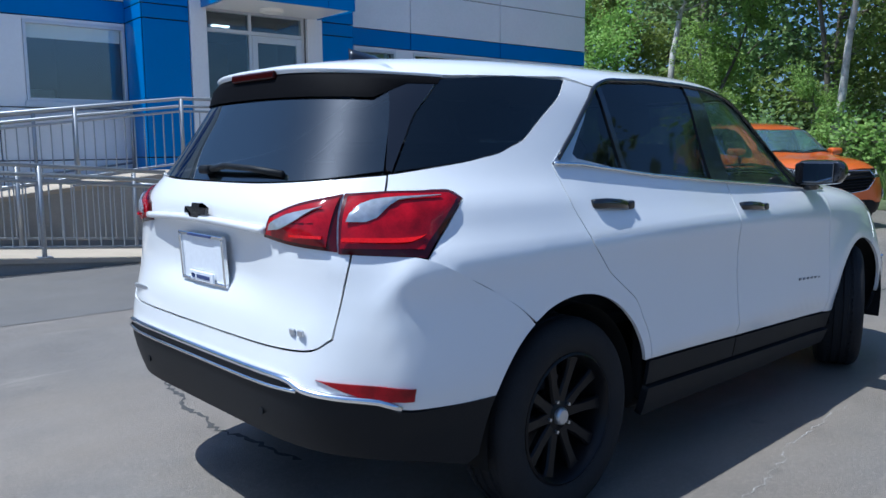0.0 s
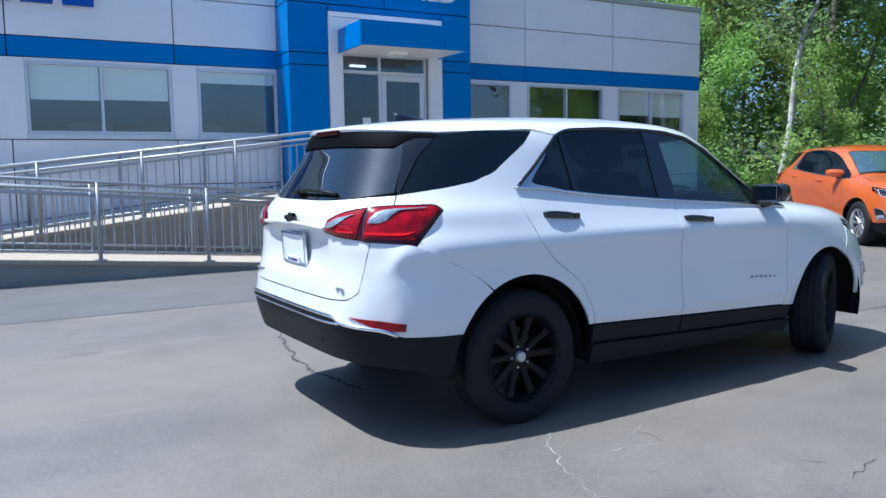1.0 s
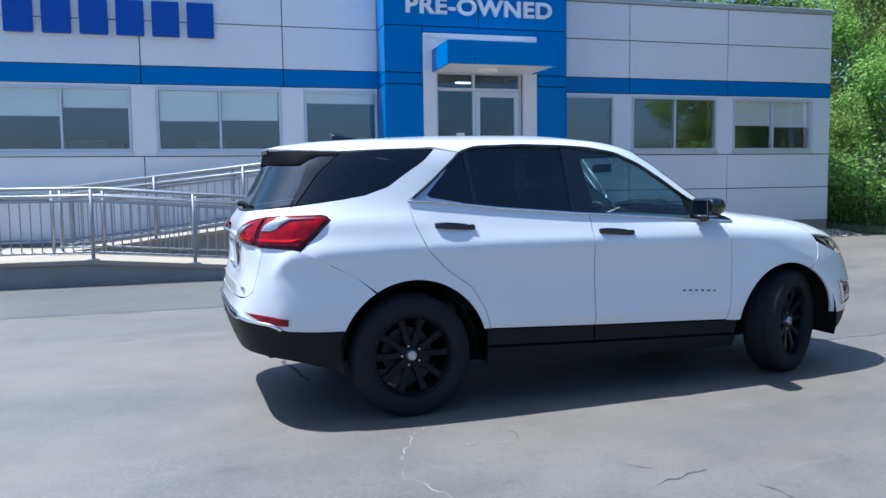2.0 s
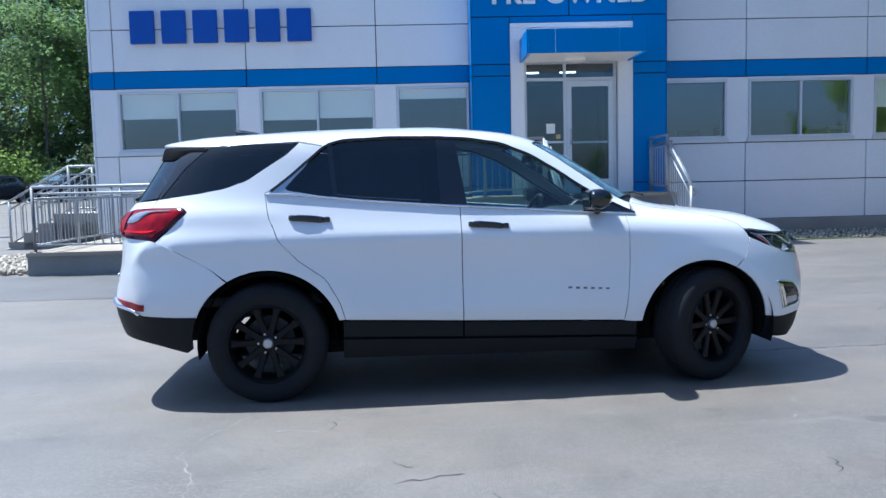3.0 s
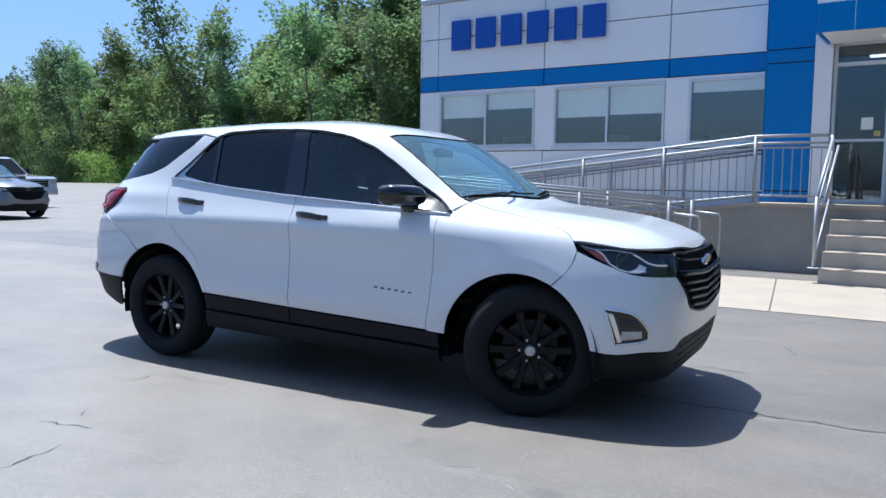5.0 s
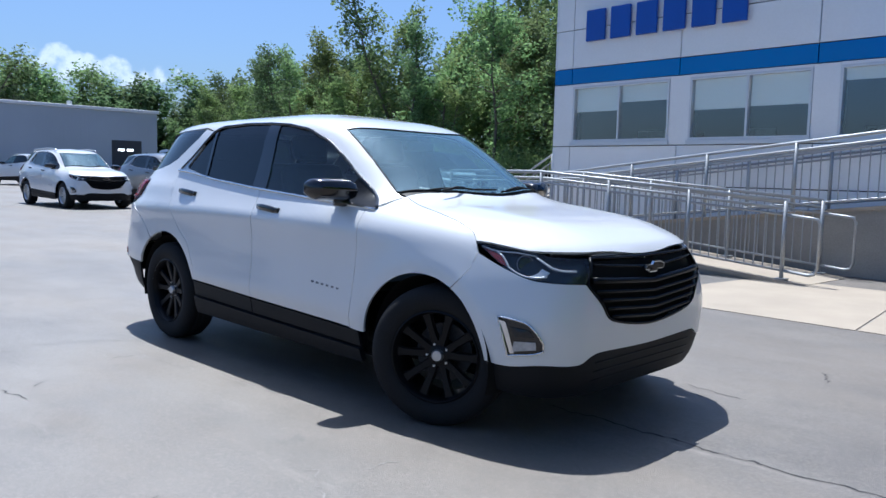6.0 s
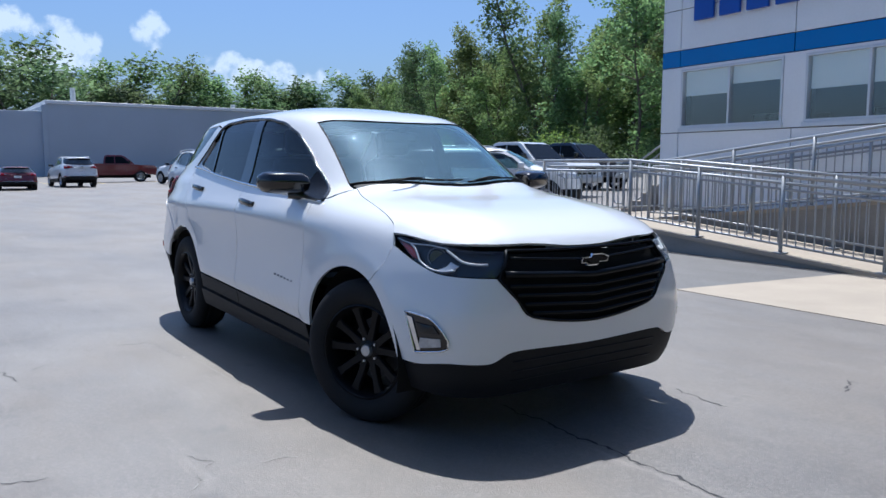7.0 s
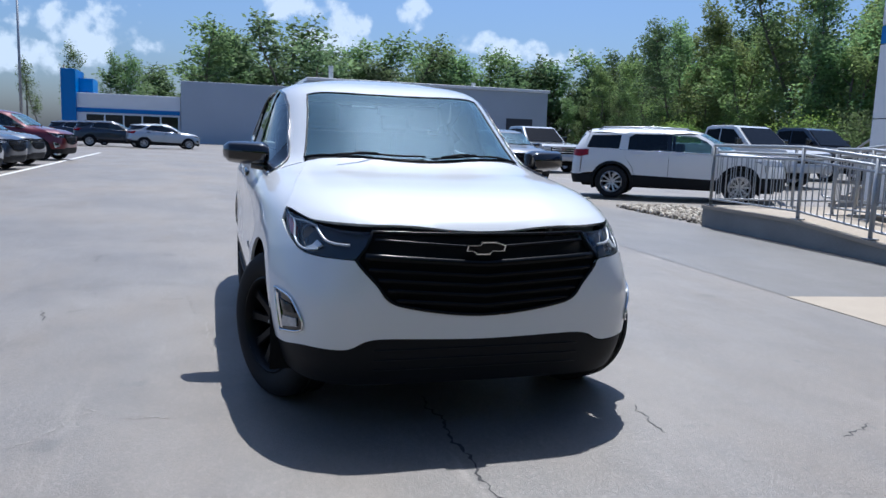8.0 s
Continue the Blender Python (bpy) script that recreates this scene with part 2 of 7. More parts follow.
    c = mix(ramp(noise_node(420, 2), 0.55, 0.72, 0, 0.25), c, tuple(min(0.6, x * 1.7) for x in light))
    c = mix(ramp(noise_node(0.42, 6, (0.6, 1.3, 1)), 0.42, 0.70, 0, 0.45), c, (light[0], light[1] * 0.95, light[2] * 0.86))
    c = mix(ramp(noise_node(1.7, 7, rough=0.65), 0.50, 0.66, 0, 0.45), c, dark)
    # brown silt left by dried puddles, and dark oily spots
    c = mix(ramp(noise_node(0.55, 7, (0.5, 1.2, 1), 0.62), 0.46, 0.66, 0, 0.36 * streak * 2), c, (base[0] * 1.16, base[1] * 1.0, base[2] * 0.80))
    c = mix(ramp(noise_node(2.6, 4, (0.8, 1.2, 1)), 0.655, 0.70, 0, 0.5), c, tuple(x * 0.75 for x in dark))
    # pale scuffs dragged across the surface, and small dark pits
    c = mix(ramp(noise_node(1.6, 8, (0.3, 2.6, 1), 0.72), 0.60, 0.70, 0, 0.45), c, tuple(min(0.6, x * 1.25) for x in light))
    c = mix(ramp(noise_node(5.5, 8, rough=0.78), 0.62, 0.70, 0, 0.40), c, tuple(min(0.6, x * 1.2) for x in light))
    c = mix(ramp(noise_node(11, 6, rough=0.75), 0.645, 0.70, 0, 0.55), c, tuple(x * 0.7 for x in dark))
    nt.links.new(c, p.inputs["Base Color"])
    # polished wheel tracks against rougher silt
    nt.links.new(ramp(noise_node(0.55, 7, (0.5, 1.2, 1), 0.62), 0.36, 0.66, 0.50, 0.62), p.inputs["Roughness"])
    nt.links.new(ramp(noise_node(1.1, 7, (0.7, 1.2, 1), 0.66), 0.34, 0.68, 0.95, 0.66), p.inputs["Specular IOR Level"])
    b = nt.nodes.new("ShaderNodeBump")
    b.inputs["Strength"].default_value, b.inputs["Distance"].default_value = 0.8, 0.005
    nt.links.new(noise_node(90, 5, rough=0.7), b.inputs["Height"])
    nt.links.new(b.outputs[0], p.inputs["Normal"])
    return m


def leaf_mat(name, a, b):
    """Leaves: each its own green, partly letting light through."""
    m = bpy.data.materials.new(name)
    m.use_nodes = True
    nt = m.node_tree
    nt.nodes.remove(nt.nodes["Principled BSDF"])
    geo = nt.nodes.new("ShaderNodeNewGeometry")
    oi = nt.nodes.new("ShaderNodeObjectInfo")
    mx = nt.nodes.new("ShaderNodeMix")
    mx.data_type = "RGBA"
    mx.inputs["A"].default_value, mx.inputs["B"].default_value = (*a, 1), (*b, 1)
    nt.links.new(geo.outputs["Random Per Island"], mx.inputs["Factor"])
    hs = nt.nodes.new("ShaderNodeHueSaturation")
    r = nt.nodes.new("ShaderNodeMapRange")
    r.inputs["To Min"].default_value, r.inputs["To Max"].default_value = 0.7, 1.35
    nt.links.new(oi.outputs["Random"], r.inputs["Value"])
    nt.links.new(r.outputs["Result"], hs.inputs["Value"])
    r2 = nt.nodes.new("ShaderNodeMapRange")
    r2.inputs["To Min"].default_value, r2.inputs["To Max"].default_value = 0.475, 0.515
    nt.links.new(oi.outputs["Random"], r2.inputs["Value"])
    nt.links.new(r2.outputs["Result"], hs.inputs["Hue"])
    nt.links.new(mx.outputs["Result"], hs.inputs["Color"])
    d = nt.nodes.new("ShaderNodeBsdfDiffuse")
    t = nt.nodes.new("ShaderNodeBsdfTranslucent")
    g = nt.nodes.new("ShaderNodeBsdfGlossy")
    g.inputs["Roughness"].default_value = 0.6
    s1, s2 = nt.nodes.new("ShaderNodeMixShader"), nt.nodes.new("ShaderNodeMixShader")
    s1.inputs[0].default_value, s2.inputs[0].default_value = 0.55, 0.02
    nt.links.new(hs.outputs[0], d.inputs["Color"])
    nt.links.new(hs.outputs[0], t.inputs["Color"])
    nt.links.new(d.outputs[0], s1.inputs[1])
    nt.links.new(t.outputs[0], s1.inputs[2])
    nt.links.new(s1.outputs[0], s2.inputs[1])
    nt.links.new(g.outputs[0], s2.inputs[2])
    nt.links.new(s2.outputs[0], nt.nodes["Material Output"].inputs["Surface"])
    return m


asphalt = ground_mat("asphalt", (0.135, 0.118, 0.101), (0.084, 0.075, 0.066), (0.222, 0.197, 0.168))
asphalt_new = ground_mat("asphalt_patch", (0.088, 0.083, 0.079), (0.071, 0.067, 0.064), (0.122, 0.114, 0.105), 0.3)
tar = material("crack_tar", (0.025, 0.025, 0.027), 0.7, grain=0.3, scale=60)
crack_pale = material("crack_dust", (0.30, 0.285, 0.26), 0.9, grain=0.35, scale=60)
crack_dark = material("crack_shadow", (0.05, 0.05, 0.05), 0.9, grain=0.3, scale=80)
concrete_light = material("concrete_light", (0.37, 0.315, 0.245), 0.85, grain=0.08, scale=90, bump=0.25, blotch=0.10, bscale=1.6)
concrete_grey = material("concrete_grey", (0.285, 0.272, 0.248), 0.88, grain=0.12, scale=60, bump=0.35, blotch=0.18, bscale=1.3)
# lighter copy of the grey concrete: stronger light on the risers put into colour
concrete_step_lit = material("concrete_step_lit", (0.40, 0.375, 0.33), 0.88, grain=0.10, scale=60, bump=0.3, blotch=0.14, bscale=1.6)
steel = material("galvanised_steel", (0.38, 0.395, 0.41), 0.5, metal=0.6, grain=0.10, scale=50, blotch=0.10, bscale=3)
panel_white = material("panel_white", (0.83, 0.845, 0.86), 0.42, grain=0.02, scale=30, blotch=0.035, bscale=0.7, vary=0.02)
panel_grey = material("panel_grey", (0.79, 0.81, 0.83), 0.42, grain=0.03, scale=30, blotch=0.04, bscale=0.7, vary=0.02)
panel_blue = material("panel_blue", (0.001, 0.165, 0.50), 0.34, grain=0.03, scale=30, blotch=0.05, bscale=0.9, vary=0.03)
joint_dark = material("joint_dark", (0.06, 0.065, 0.075), 0.8, grain=0.1, scale=30)
frame_alu = material("frame_aluminium", (0.66, 0.68, 0.71), 0.35, metal=0.35, grain=0.03, scale=40)
window_glass = glass("window_glass", (0.95, 0.97, 0.97), ior=2.0)
door_glass = glass("door_glass", (0.80, 0.86, 0.88), ior=1.75, film=0.008)
blind_cloth = material("blind_cloth", (0.84, 0.84, 0.80), 0.9, grain=0.05, scale=60, blotch=0.03)
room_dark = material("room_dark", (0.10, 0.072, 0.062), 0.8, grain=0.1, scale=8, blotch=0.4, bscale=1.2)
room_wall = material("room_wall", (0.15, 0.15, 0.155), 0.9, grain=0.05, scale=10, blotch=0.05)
chair_brown = material("chair_brown", (0.07, 0.035, 0.02), 0.6, grain=0.1, scale=60, blotch=0.1)
room_floor = material("room_floor", (0.16, 0.13, 0.11), 0.7, grain=0.1, scale=12)
sign_blue = material("sign_blue", (0.006, 0.075, 0.42), 0.4, grain=0.04, scale=30, blotch=0.05)
sign_white = material("sign_white", (0.80, 0.81, 0.83), 0.4, grain=0.03, scale=30)
cap_metal = material("roof_cap", (0.50, 0.52, 0.53), 0.4, metal=0.5, grain=0.05, scale=20)
bark = material("bark", (0.14, 0.12, 0.10), 0.95, grain=0.3, scale=25, bump=0.5, blotch=0.25, bscale=3)
birch = material("birch_bark", (0.48, 0.46, 0.41), 0.85, grain=0.15, scale=25, bump=0.3, blotch=0.45, bscale=6)
leaf_mid = leaf_mat("leaves_mid", (0.115, 0.18, 0.075), (0.23, 0.325, 0.13))
leaf_bank = leaf_mat("leaves_bank", (0.16, 0.26, 0.05), (0.31, 0.42, 0.11))
leaf_far = leaf_mat("leaves_far", (0.10, 0.16, 0.075), (0.20, 0.28, 0.13))
leaf_light = leaf_mat("leaves_light", (0.15, 0.23, 0.08), (0.29, 0.39, 0.145))
leaf_dark = leaf_mat("leaves_dark", (0.09, 0.145, 0.065), (0.17, 0.25, 0.11))
grass_mat = leaf_mat("grass_blades", (0.07, 0.13, 0.03), (0.20, 0.27, 0.08))
soil = material("soil_grass", (0.075, 0.095, 0.04), 0.95, grain=0.35, scale=8, blotch=0.3, bscale=0.6)
siding = material("metal_siding", (0.44, 0.49, 0.56), 0.5, grain=0.03, scale=10, blotch=0.05, bscale=0.2)
line_white = material("line_white", (0.70, 0.70, 0.68), 0.8, grain=0.2, scale=20)
line_yellow = material("line_yellow", (0.55, 0.42, 0.16), 0.8, grain=0.25, scale=20)


def cloud_mat(aspect):
    """A far bank of white cloud with a ragged, thinning edge; its sunlit white is a glow of its own."""
    m = bpy.data.materials.new("cloud_white")
    m.use_nodes = True
    nt = m.node_tree
    nt.nodes.remove(nt.nodes["Principled BSDF"])
    L = nt.links.new

    def math_node(op, a, b=0.0):
        n = nt.nodes.new("ShaderNodeMath")
        n.operation = op
        for sock, v in zip(n.inputs, (a, b)):
            if isinstance(v, (int, float)):
                sock.default_value = v
            else:
                L(v, sock)
        return n.outputs[0]

    uv = nt.nodes.new("ShaderNodeUVMap")
    sep = nt.nodes.new("ShaderNodeSeparateXYZ")
    L(uv.outputs[0], sep.inputs[0])
    tc = nt.nodes.new("ShaderNodeTexCoord")
    ns = nt.nodes.new("ShaderNodeTexNoise")
    ns.inputs["Scale"].default_value, ns.inputs["Detail"].default_value, ns.inputs["Roughness"].default_value = 0.019, 8, 0.52
    L(tc.outputs["Object"], ns.inputs["Vector"])
    u = math_node("POWER", math_node("ABSOLUTE", math_node("DIVIDE", sep.outputs["X"], aspect)), 2.0)
    v = math_node("POWER", math_node("ABSOLUTE", sep.outputs["Y"]), 2.0)
    rr = math_node("ADD", u, v)
    d = math_node("SUBTRACT", math_node("MULTIPLY", ns.outputs["Fac"], 1.7), math_node("ADD", math_node("MULTIPLY", rr, 0.75), 0.50))
    ramp = nt.nodes.new("ShaderNodeMapRange")
    ramp.interpolation_type = "SMOOTHSTEP"
    ramp.inputs["From Min"].default_value, ramp.inputs["From Max"].default_value, ramp.inputs["To Max"].default_value = 0.0, 0.34, 0.92
    L(d, ramp.inputs["Value"])
    # emission stands for the sunlight on the cloud; no lamp lights the sheet
    em = nt.nodes.new("ShaderNodeEmission")
    em.inputs["Color"].default_value, em.inputs["Strength"].default_value = (0.86, 0.93, 1.0, 1), 0.72
    tr = nt.nodes.new("ShaderNodeBsdfTransparent")
    mx = nt.nodes.new("ShaderNodeMixShader")
    L(ramp.outputs["Result"], mx.inputs[0])
    L(tr.outputs[0], mx.inputs[1])
    L(em.outputs[0], mx.inputs[2])
    L(mx.outputs[0], nt.nodes["Material Output"].inputs["Surface"])
    return m
# ---- the white car and its sister ----
class Shell:
    """A car's skin: superellipse level lines whose reach changes with height, with charts to lay panels on it."""

    def __init__(self, mid, zs, half, rear, front, nrear, nfront, bulges=(), dents=(), ridges=(), arches=(), corner=None):
        self.mid = mid
        self.z = np.array(zs)
        self.t = {k: np.array(v) for k, v in (("b", half), ("r", rear), ("f", front), ("m", nrear), ("n", nfront))}
        self.bulges, self.dents, self.ridges, self.arches, self.corner = bulges, dents, ridges, arches, corner
        self.tab = {}
        for sgn in (1, -1):
            ph = np.linspace(0, math.pi, 721)
            x, y = self.ring(ph, 0.8, sgn)
            self.tab[sgn] = (ph, np.r_[0, np.cumsum(np.hypot(np.diff(x), np.diff(y)))])
        self.secs = {}

    def val(self, key, q):
        x, y = self.z, self.t[key]
        d = np.diff(y) / np.diff(x)
        with np.errstate(all="ignore"):
            mid = np.where(d[:-1] * d[1:] > 0, 2 * d[:-1] * d[1:] / (d[:-1] + d[1:] + 1e-12), 0)
        s = np.r_[d[0], mid, d[-1]]
        q = np.clip(np.asarray(q, float), x[0], x[-1])
        i = np.clip(np.searchsorted(x, q) - 1, 0, len(x) - 2)
        h = x[i + 1] - x[i]
        t = (q - x[i]) / h
        return (2 * t**3 - 3 * t**2 + 1) * y[i] + (t**3 - 2 * t**2 + t) * h * s[i] + (-2 * t**3 + 3 * t**2) * y[i + 1] + (t**3 - t**2) * h * s[i + 1]

    def reach(self, z, ahead):
        return np.where(ahead, self.val("f", z) - self.mid, self.mid - self.val("r", z)), np.where(ahead, self.val("n", z), self.val("m", z))

    def ring(self, ph, z, sgn):
        """The level line at z: ph from the nose (sgn 1) or the tail (sgn -1), towards +y."""
        c, s = np.cos(ph), np.sin(ph)
        a, n = self.reach(z, c * sgn > 0)
        r = (np.abs(c / a) ** n + np.abs(s / self.val("b", z)) ** n) ** (-1 / n)
        return self.mid + sgn * r * c, r * s

    def side(self, x, z):
        a, n = self.reach(z, x > self.mid)
        return self.val("b", z) * np.clip(1 - np.abs((x - self.mid) / a) ** n, 0, 1) ** (1 / n)

    def end(self, y, z, sgn):
        a, n = self.reach(z, sgn > 0)
        return self.mid + sgn * a * np.clip(1 - np.abs(y / self.val("b", z)) ** n, 0, 1) ** (1 / n)

    def section(self, x):
        key = round(x, 3)
        if key not in self.secs:
            zz = np.linspace(self.z[0], self.z[-1], 1200)
            a, _ = self.reach(zz, x > self.mid)
            ok = np.nonzero(a >= abs(x - self.mid))[0]
            top = zz[ok[-1]] if len(ok) else 0.5
            if len(ok) and ok[-1] + 1 < len(zz):
                lo, hi = zz[ok[-1]], zz[ok[-1] + 1]
                for _ in range(30):
                    m = (lo + hi) / 2
                    lo, hi = (m, hi) if self.reach(m, x > self.mid)[0] >= abs(x - self.mid) else (lo, m)
                top = lo
            k = np.linspace(0, 1, 500)
            z = top - (top - self.z[0]) * k**3
            y = self.side(x, z)
            y[0] = 0
            s = np.r_[0, np.cumsum(np.hypot(np.diff(y), np.diff(z)))]
            self.secs[key] = (s, y, z)
        return self.secs[key]

    def to_chart(self, chart, p):
        """p: (x, y, z), one of y and z None where the skin gives it. Negative y is the right-hand side."""
        x, y, z = p
        if chart == "X":
            s, yy, zz = self.section(x)
            if y is None:
                return x, -float(np.interp(-z, -zz, s))
            if z is None:
                return x, math.copysign(float(np.interp(abs(y), yy[: np.argmax(yy) + 1], s[: np.argmax(yy) + 1])), y)
            i = np.argmin((yy - abs(y)) ** 2 + (zz - z) ** 2)
            return x, math.copysign(float(s[i]), y)
        sgn = 1 if chart == "F" else -1
        if x is None:
            x = float(self.end(y, z, sgn))
        if y is None:
            y = -float(self.side(x, z))
        ph, u = self.tab[sgn]
        ang = math.atan2(abs(y), sgn * (x - self.mid))
        return math.copysign(float(np.interp(ang, ph, u)), y), z

    def from_chart(self, chart, q):
        q = np.asarray(q, float)
        if chart == "X":
            out = np.zeros((len(q), 3))
            for i, (x, s) in enumerate(q):
                ss, yy, zz = self.section(round(x / 0.004) * 0.004 if abs(x) < 2.1 else x)
                out[i] = x, math.copysign(np.interp(abs(s), ss, yy), s), np.interp(abs(s), ss, zz)
        else:
            sgn = 1 if chart == "F" else -1
            ph, u = self.tab[sgn]
            x, y = self.ring(np.interp(np.abs(q[:, 0]), u, ph), q[:, 1], sgn)
            out = np.stack([x, np.copysign(y, q[:, 0]), q[:, 1]], 1)
        for bx, bz, wx, wz, amt in self.bulges:
            out[:, 1] += np.sign(out[:, 1]) * amt * np.exp(-(((out[:, 0] - bx) / wx) ** 2) - ((out[:, 2] - bz) / wz) ** 2) * np.minimum(1, np.abs(out[:, 1]) / 0.5)
        for bz, wy, wz, amt in self.dents:
            out[:, 0] += np.where(out[:, 0] < self.mid, amt * np.exp(-((out[:, 1] / wy) ** 4) - ((out[:, 2] - bz) / wz) ** 4), 0)
        return self.pressed(out)

    def pressed(self, out):
        """Presses the creases, the wheel-arch lips and the rear corner edge into points of the skin, and draws the nose in."""
        x, y, z = out[:, 0].copy(), out[:, 1].copy(), out[:, 2].copy()
        push = np.zeros(len(out))
        for xs, zs, amt, up, down, x0, x1, fade in self.ridges:
            d = z - np.interp(x, xs, zs)
            d = np.where(d > 0, d / up, -d / down)
            push += amt * np.exp(.12 - np.sqrt(d * d + .0144)) * np.clip((x - x0) / fade, 0, 1) * np.clip((x1 - x) / fade, 0, 1)
        for cx, cz, r, amt, inner, outer in self.arches:
            d = np.hypot(x - cx, z - cz) - r
            d = np.where(d > 0, d / outer, -d / inner)
            push += amt * np.exp(.15 - np.sqrt(d * d + .0225)) * np.clip((z - .25) / .2, 0, 1)
        push *= np.clip((np.abs(y) - .45) / .2, 0, 1)
        out[:, 1] += np.sign(y) * push
        if self.corner:
            zs, xs, amt, ahead, behind = self.corner
            d = x - np.interp(z, zs, xs)
            d = np.where(d > 0, d / ahead, -d / behind)
            k = amt * np.exp(.12 - np.sqrt(d * d + .0144)) * np.clip((np.abs(y) - .5) / .15, 0, 1) * np.clip((z - zs[0]) / .12, 0, 1) * np.clip((zs[-1] - z) / .10, 0, 1) * (x < -1.5)
            out[:, 0] -= .55 * k
            out[:, 1] += np.sign(y) * .83 * k
        d = np.abs(y) - np.interp(x, (1.0, 2.15), (.52, .35))
        d = np.where(d > 0, d / .06, -d / .16)
        out[:, 2] += .005 * np.exp(.15 - np.sqrt(d * d + .0225)) * np.clip((x - 1.12) / .2, 0, 1) * np.clip((2.17 - x) / .15, 0, 1) * np.clip((z - .86) / .03, 0, 1)
        out[:, 0] = self.nose(out[:, 0])
        return out

    @staticmethod
    def nose(x):
        """Draws the front overhang in, so that the nose ends short and blunt."""
        t = np.clip((np.asarray(x, float) - 1.6) / 0.64, 0, 1.2)
        return x - 0.095 * t**1.6

    def lay(self, chart, pts, off=0.0):
        """Points of the skin, lifted by off along its normal."""
        q = np.asarray(pts, float)
        p = self.from_chart(chart, q)
        if np.any(off):
            e = 0.01
            du = self.from_chart(chart, q + (e, 0)) - self.from_chart(chart, q - (e, 0))
            dv = self.from_chart(chart, q + (0, e)) - self.from_chart(chart, q - (0, e))
            n = np.cross(du, dv)
            n /= np.linalg.norm(n, axis=1, keepdims=True) + 1e-12
            mid = np.array([self.mid, 0, 0.75])
            n *= np.sign(((p - mid) * n).sum(1, keepdims=True) + 1e-9)
            p = p + n * (np.asarray(off).reshape(-1, 1) if np.ndim(off) else off)
        return p


def smooth_line(pts, step, closed=True, corner=38):
    """A line through the points, rounded by splines but for its sharp corners, in even steps."""
    pts = [np.array(p, float) for p in pts]
    n = len(pts)
    sharp = []
    for i in range(n):
        a, b = pts[i] - pts[i - 1], pts[(i + 1) % n] - pts[i]
        t = abs((math.degrees(math.atan2(b[1], b[0]) - math.atan2(a[1], a[0])) + 180) % 360 - 180)
        sharp.append(t > corner or (not closed and i in (0, n - 1)))
    out = []
    for i in range(n if closed else n - 1):
        p1, p2 = pts[i], pts[(i + 1) % n]
        p0 = pts[i - 1] if not sharp[i] else p1 - (p2 - p1)
        p3 = pts[(i + 2) % n] if not sharp[(i + 1) % n] else p2 + (p2 - p1)
        k = max(1, int(round(np.linalg.norm(p2 - p1) / step)))
        d01, d12, d23 = (max(1e-6, np.linalg.norm(v) ** 0.5) for v in (p1 - p0, p2 - p1, p3 - p2))
        m1 = (p2 - p0) / 2 * min(1.0, 2 * d12 / (d01 + d12))
        m2 = (p3 - p1) / 2 * min(1.0, 2 * d12 / (d23 + d12))
        for j in range(k):
            t = j / k
            out.append((2 * t**3 - 3 * t**2 + 1) * p1 + (t**3 - 2 * t**2 + t) * m1 + (-2 * t**3 + 3 * t**2) * p2 + (t**3 - t**2) * m2)
    if not closed:
        out.append(pts[-1])
    return np.array(out)


from mathutils.geometry import delaunay_2d_cdt


def fill_in(pts, closed=True, gap=0.13):
    """Adds points on long edges that run along the car's side, so that they stay straight there."""
    out = []
    for i, a in enumerate(pts):
        out.append(a)
        b = pts[(i + 1) % len(pts)]
        if (closed or i < len(pts) - 1) and a[1] is None and b[1] is None:
            n = int(math.hypot(b[0] - a[0], b[2] - a[2]) / gap)
            out += [(a[0] + (b[0] - a[0]) * k / (n + 1), None, a[2] + (b[2] - a[2]) * k / (n + 1)) for k in range(1, n + 1)]
    return out


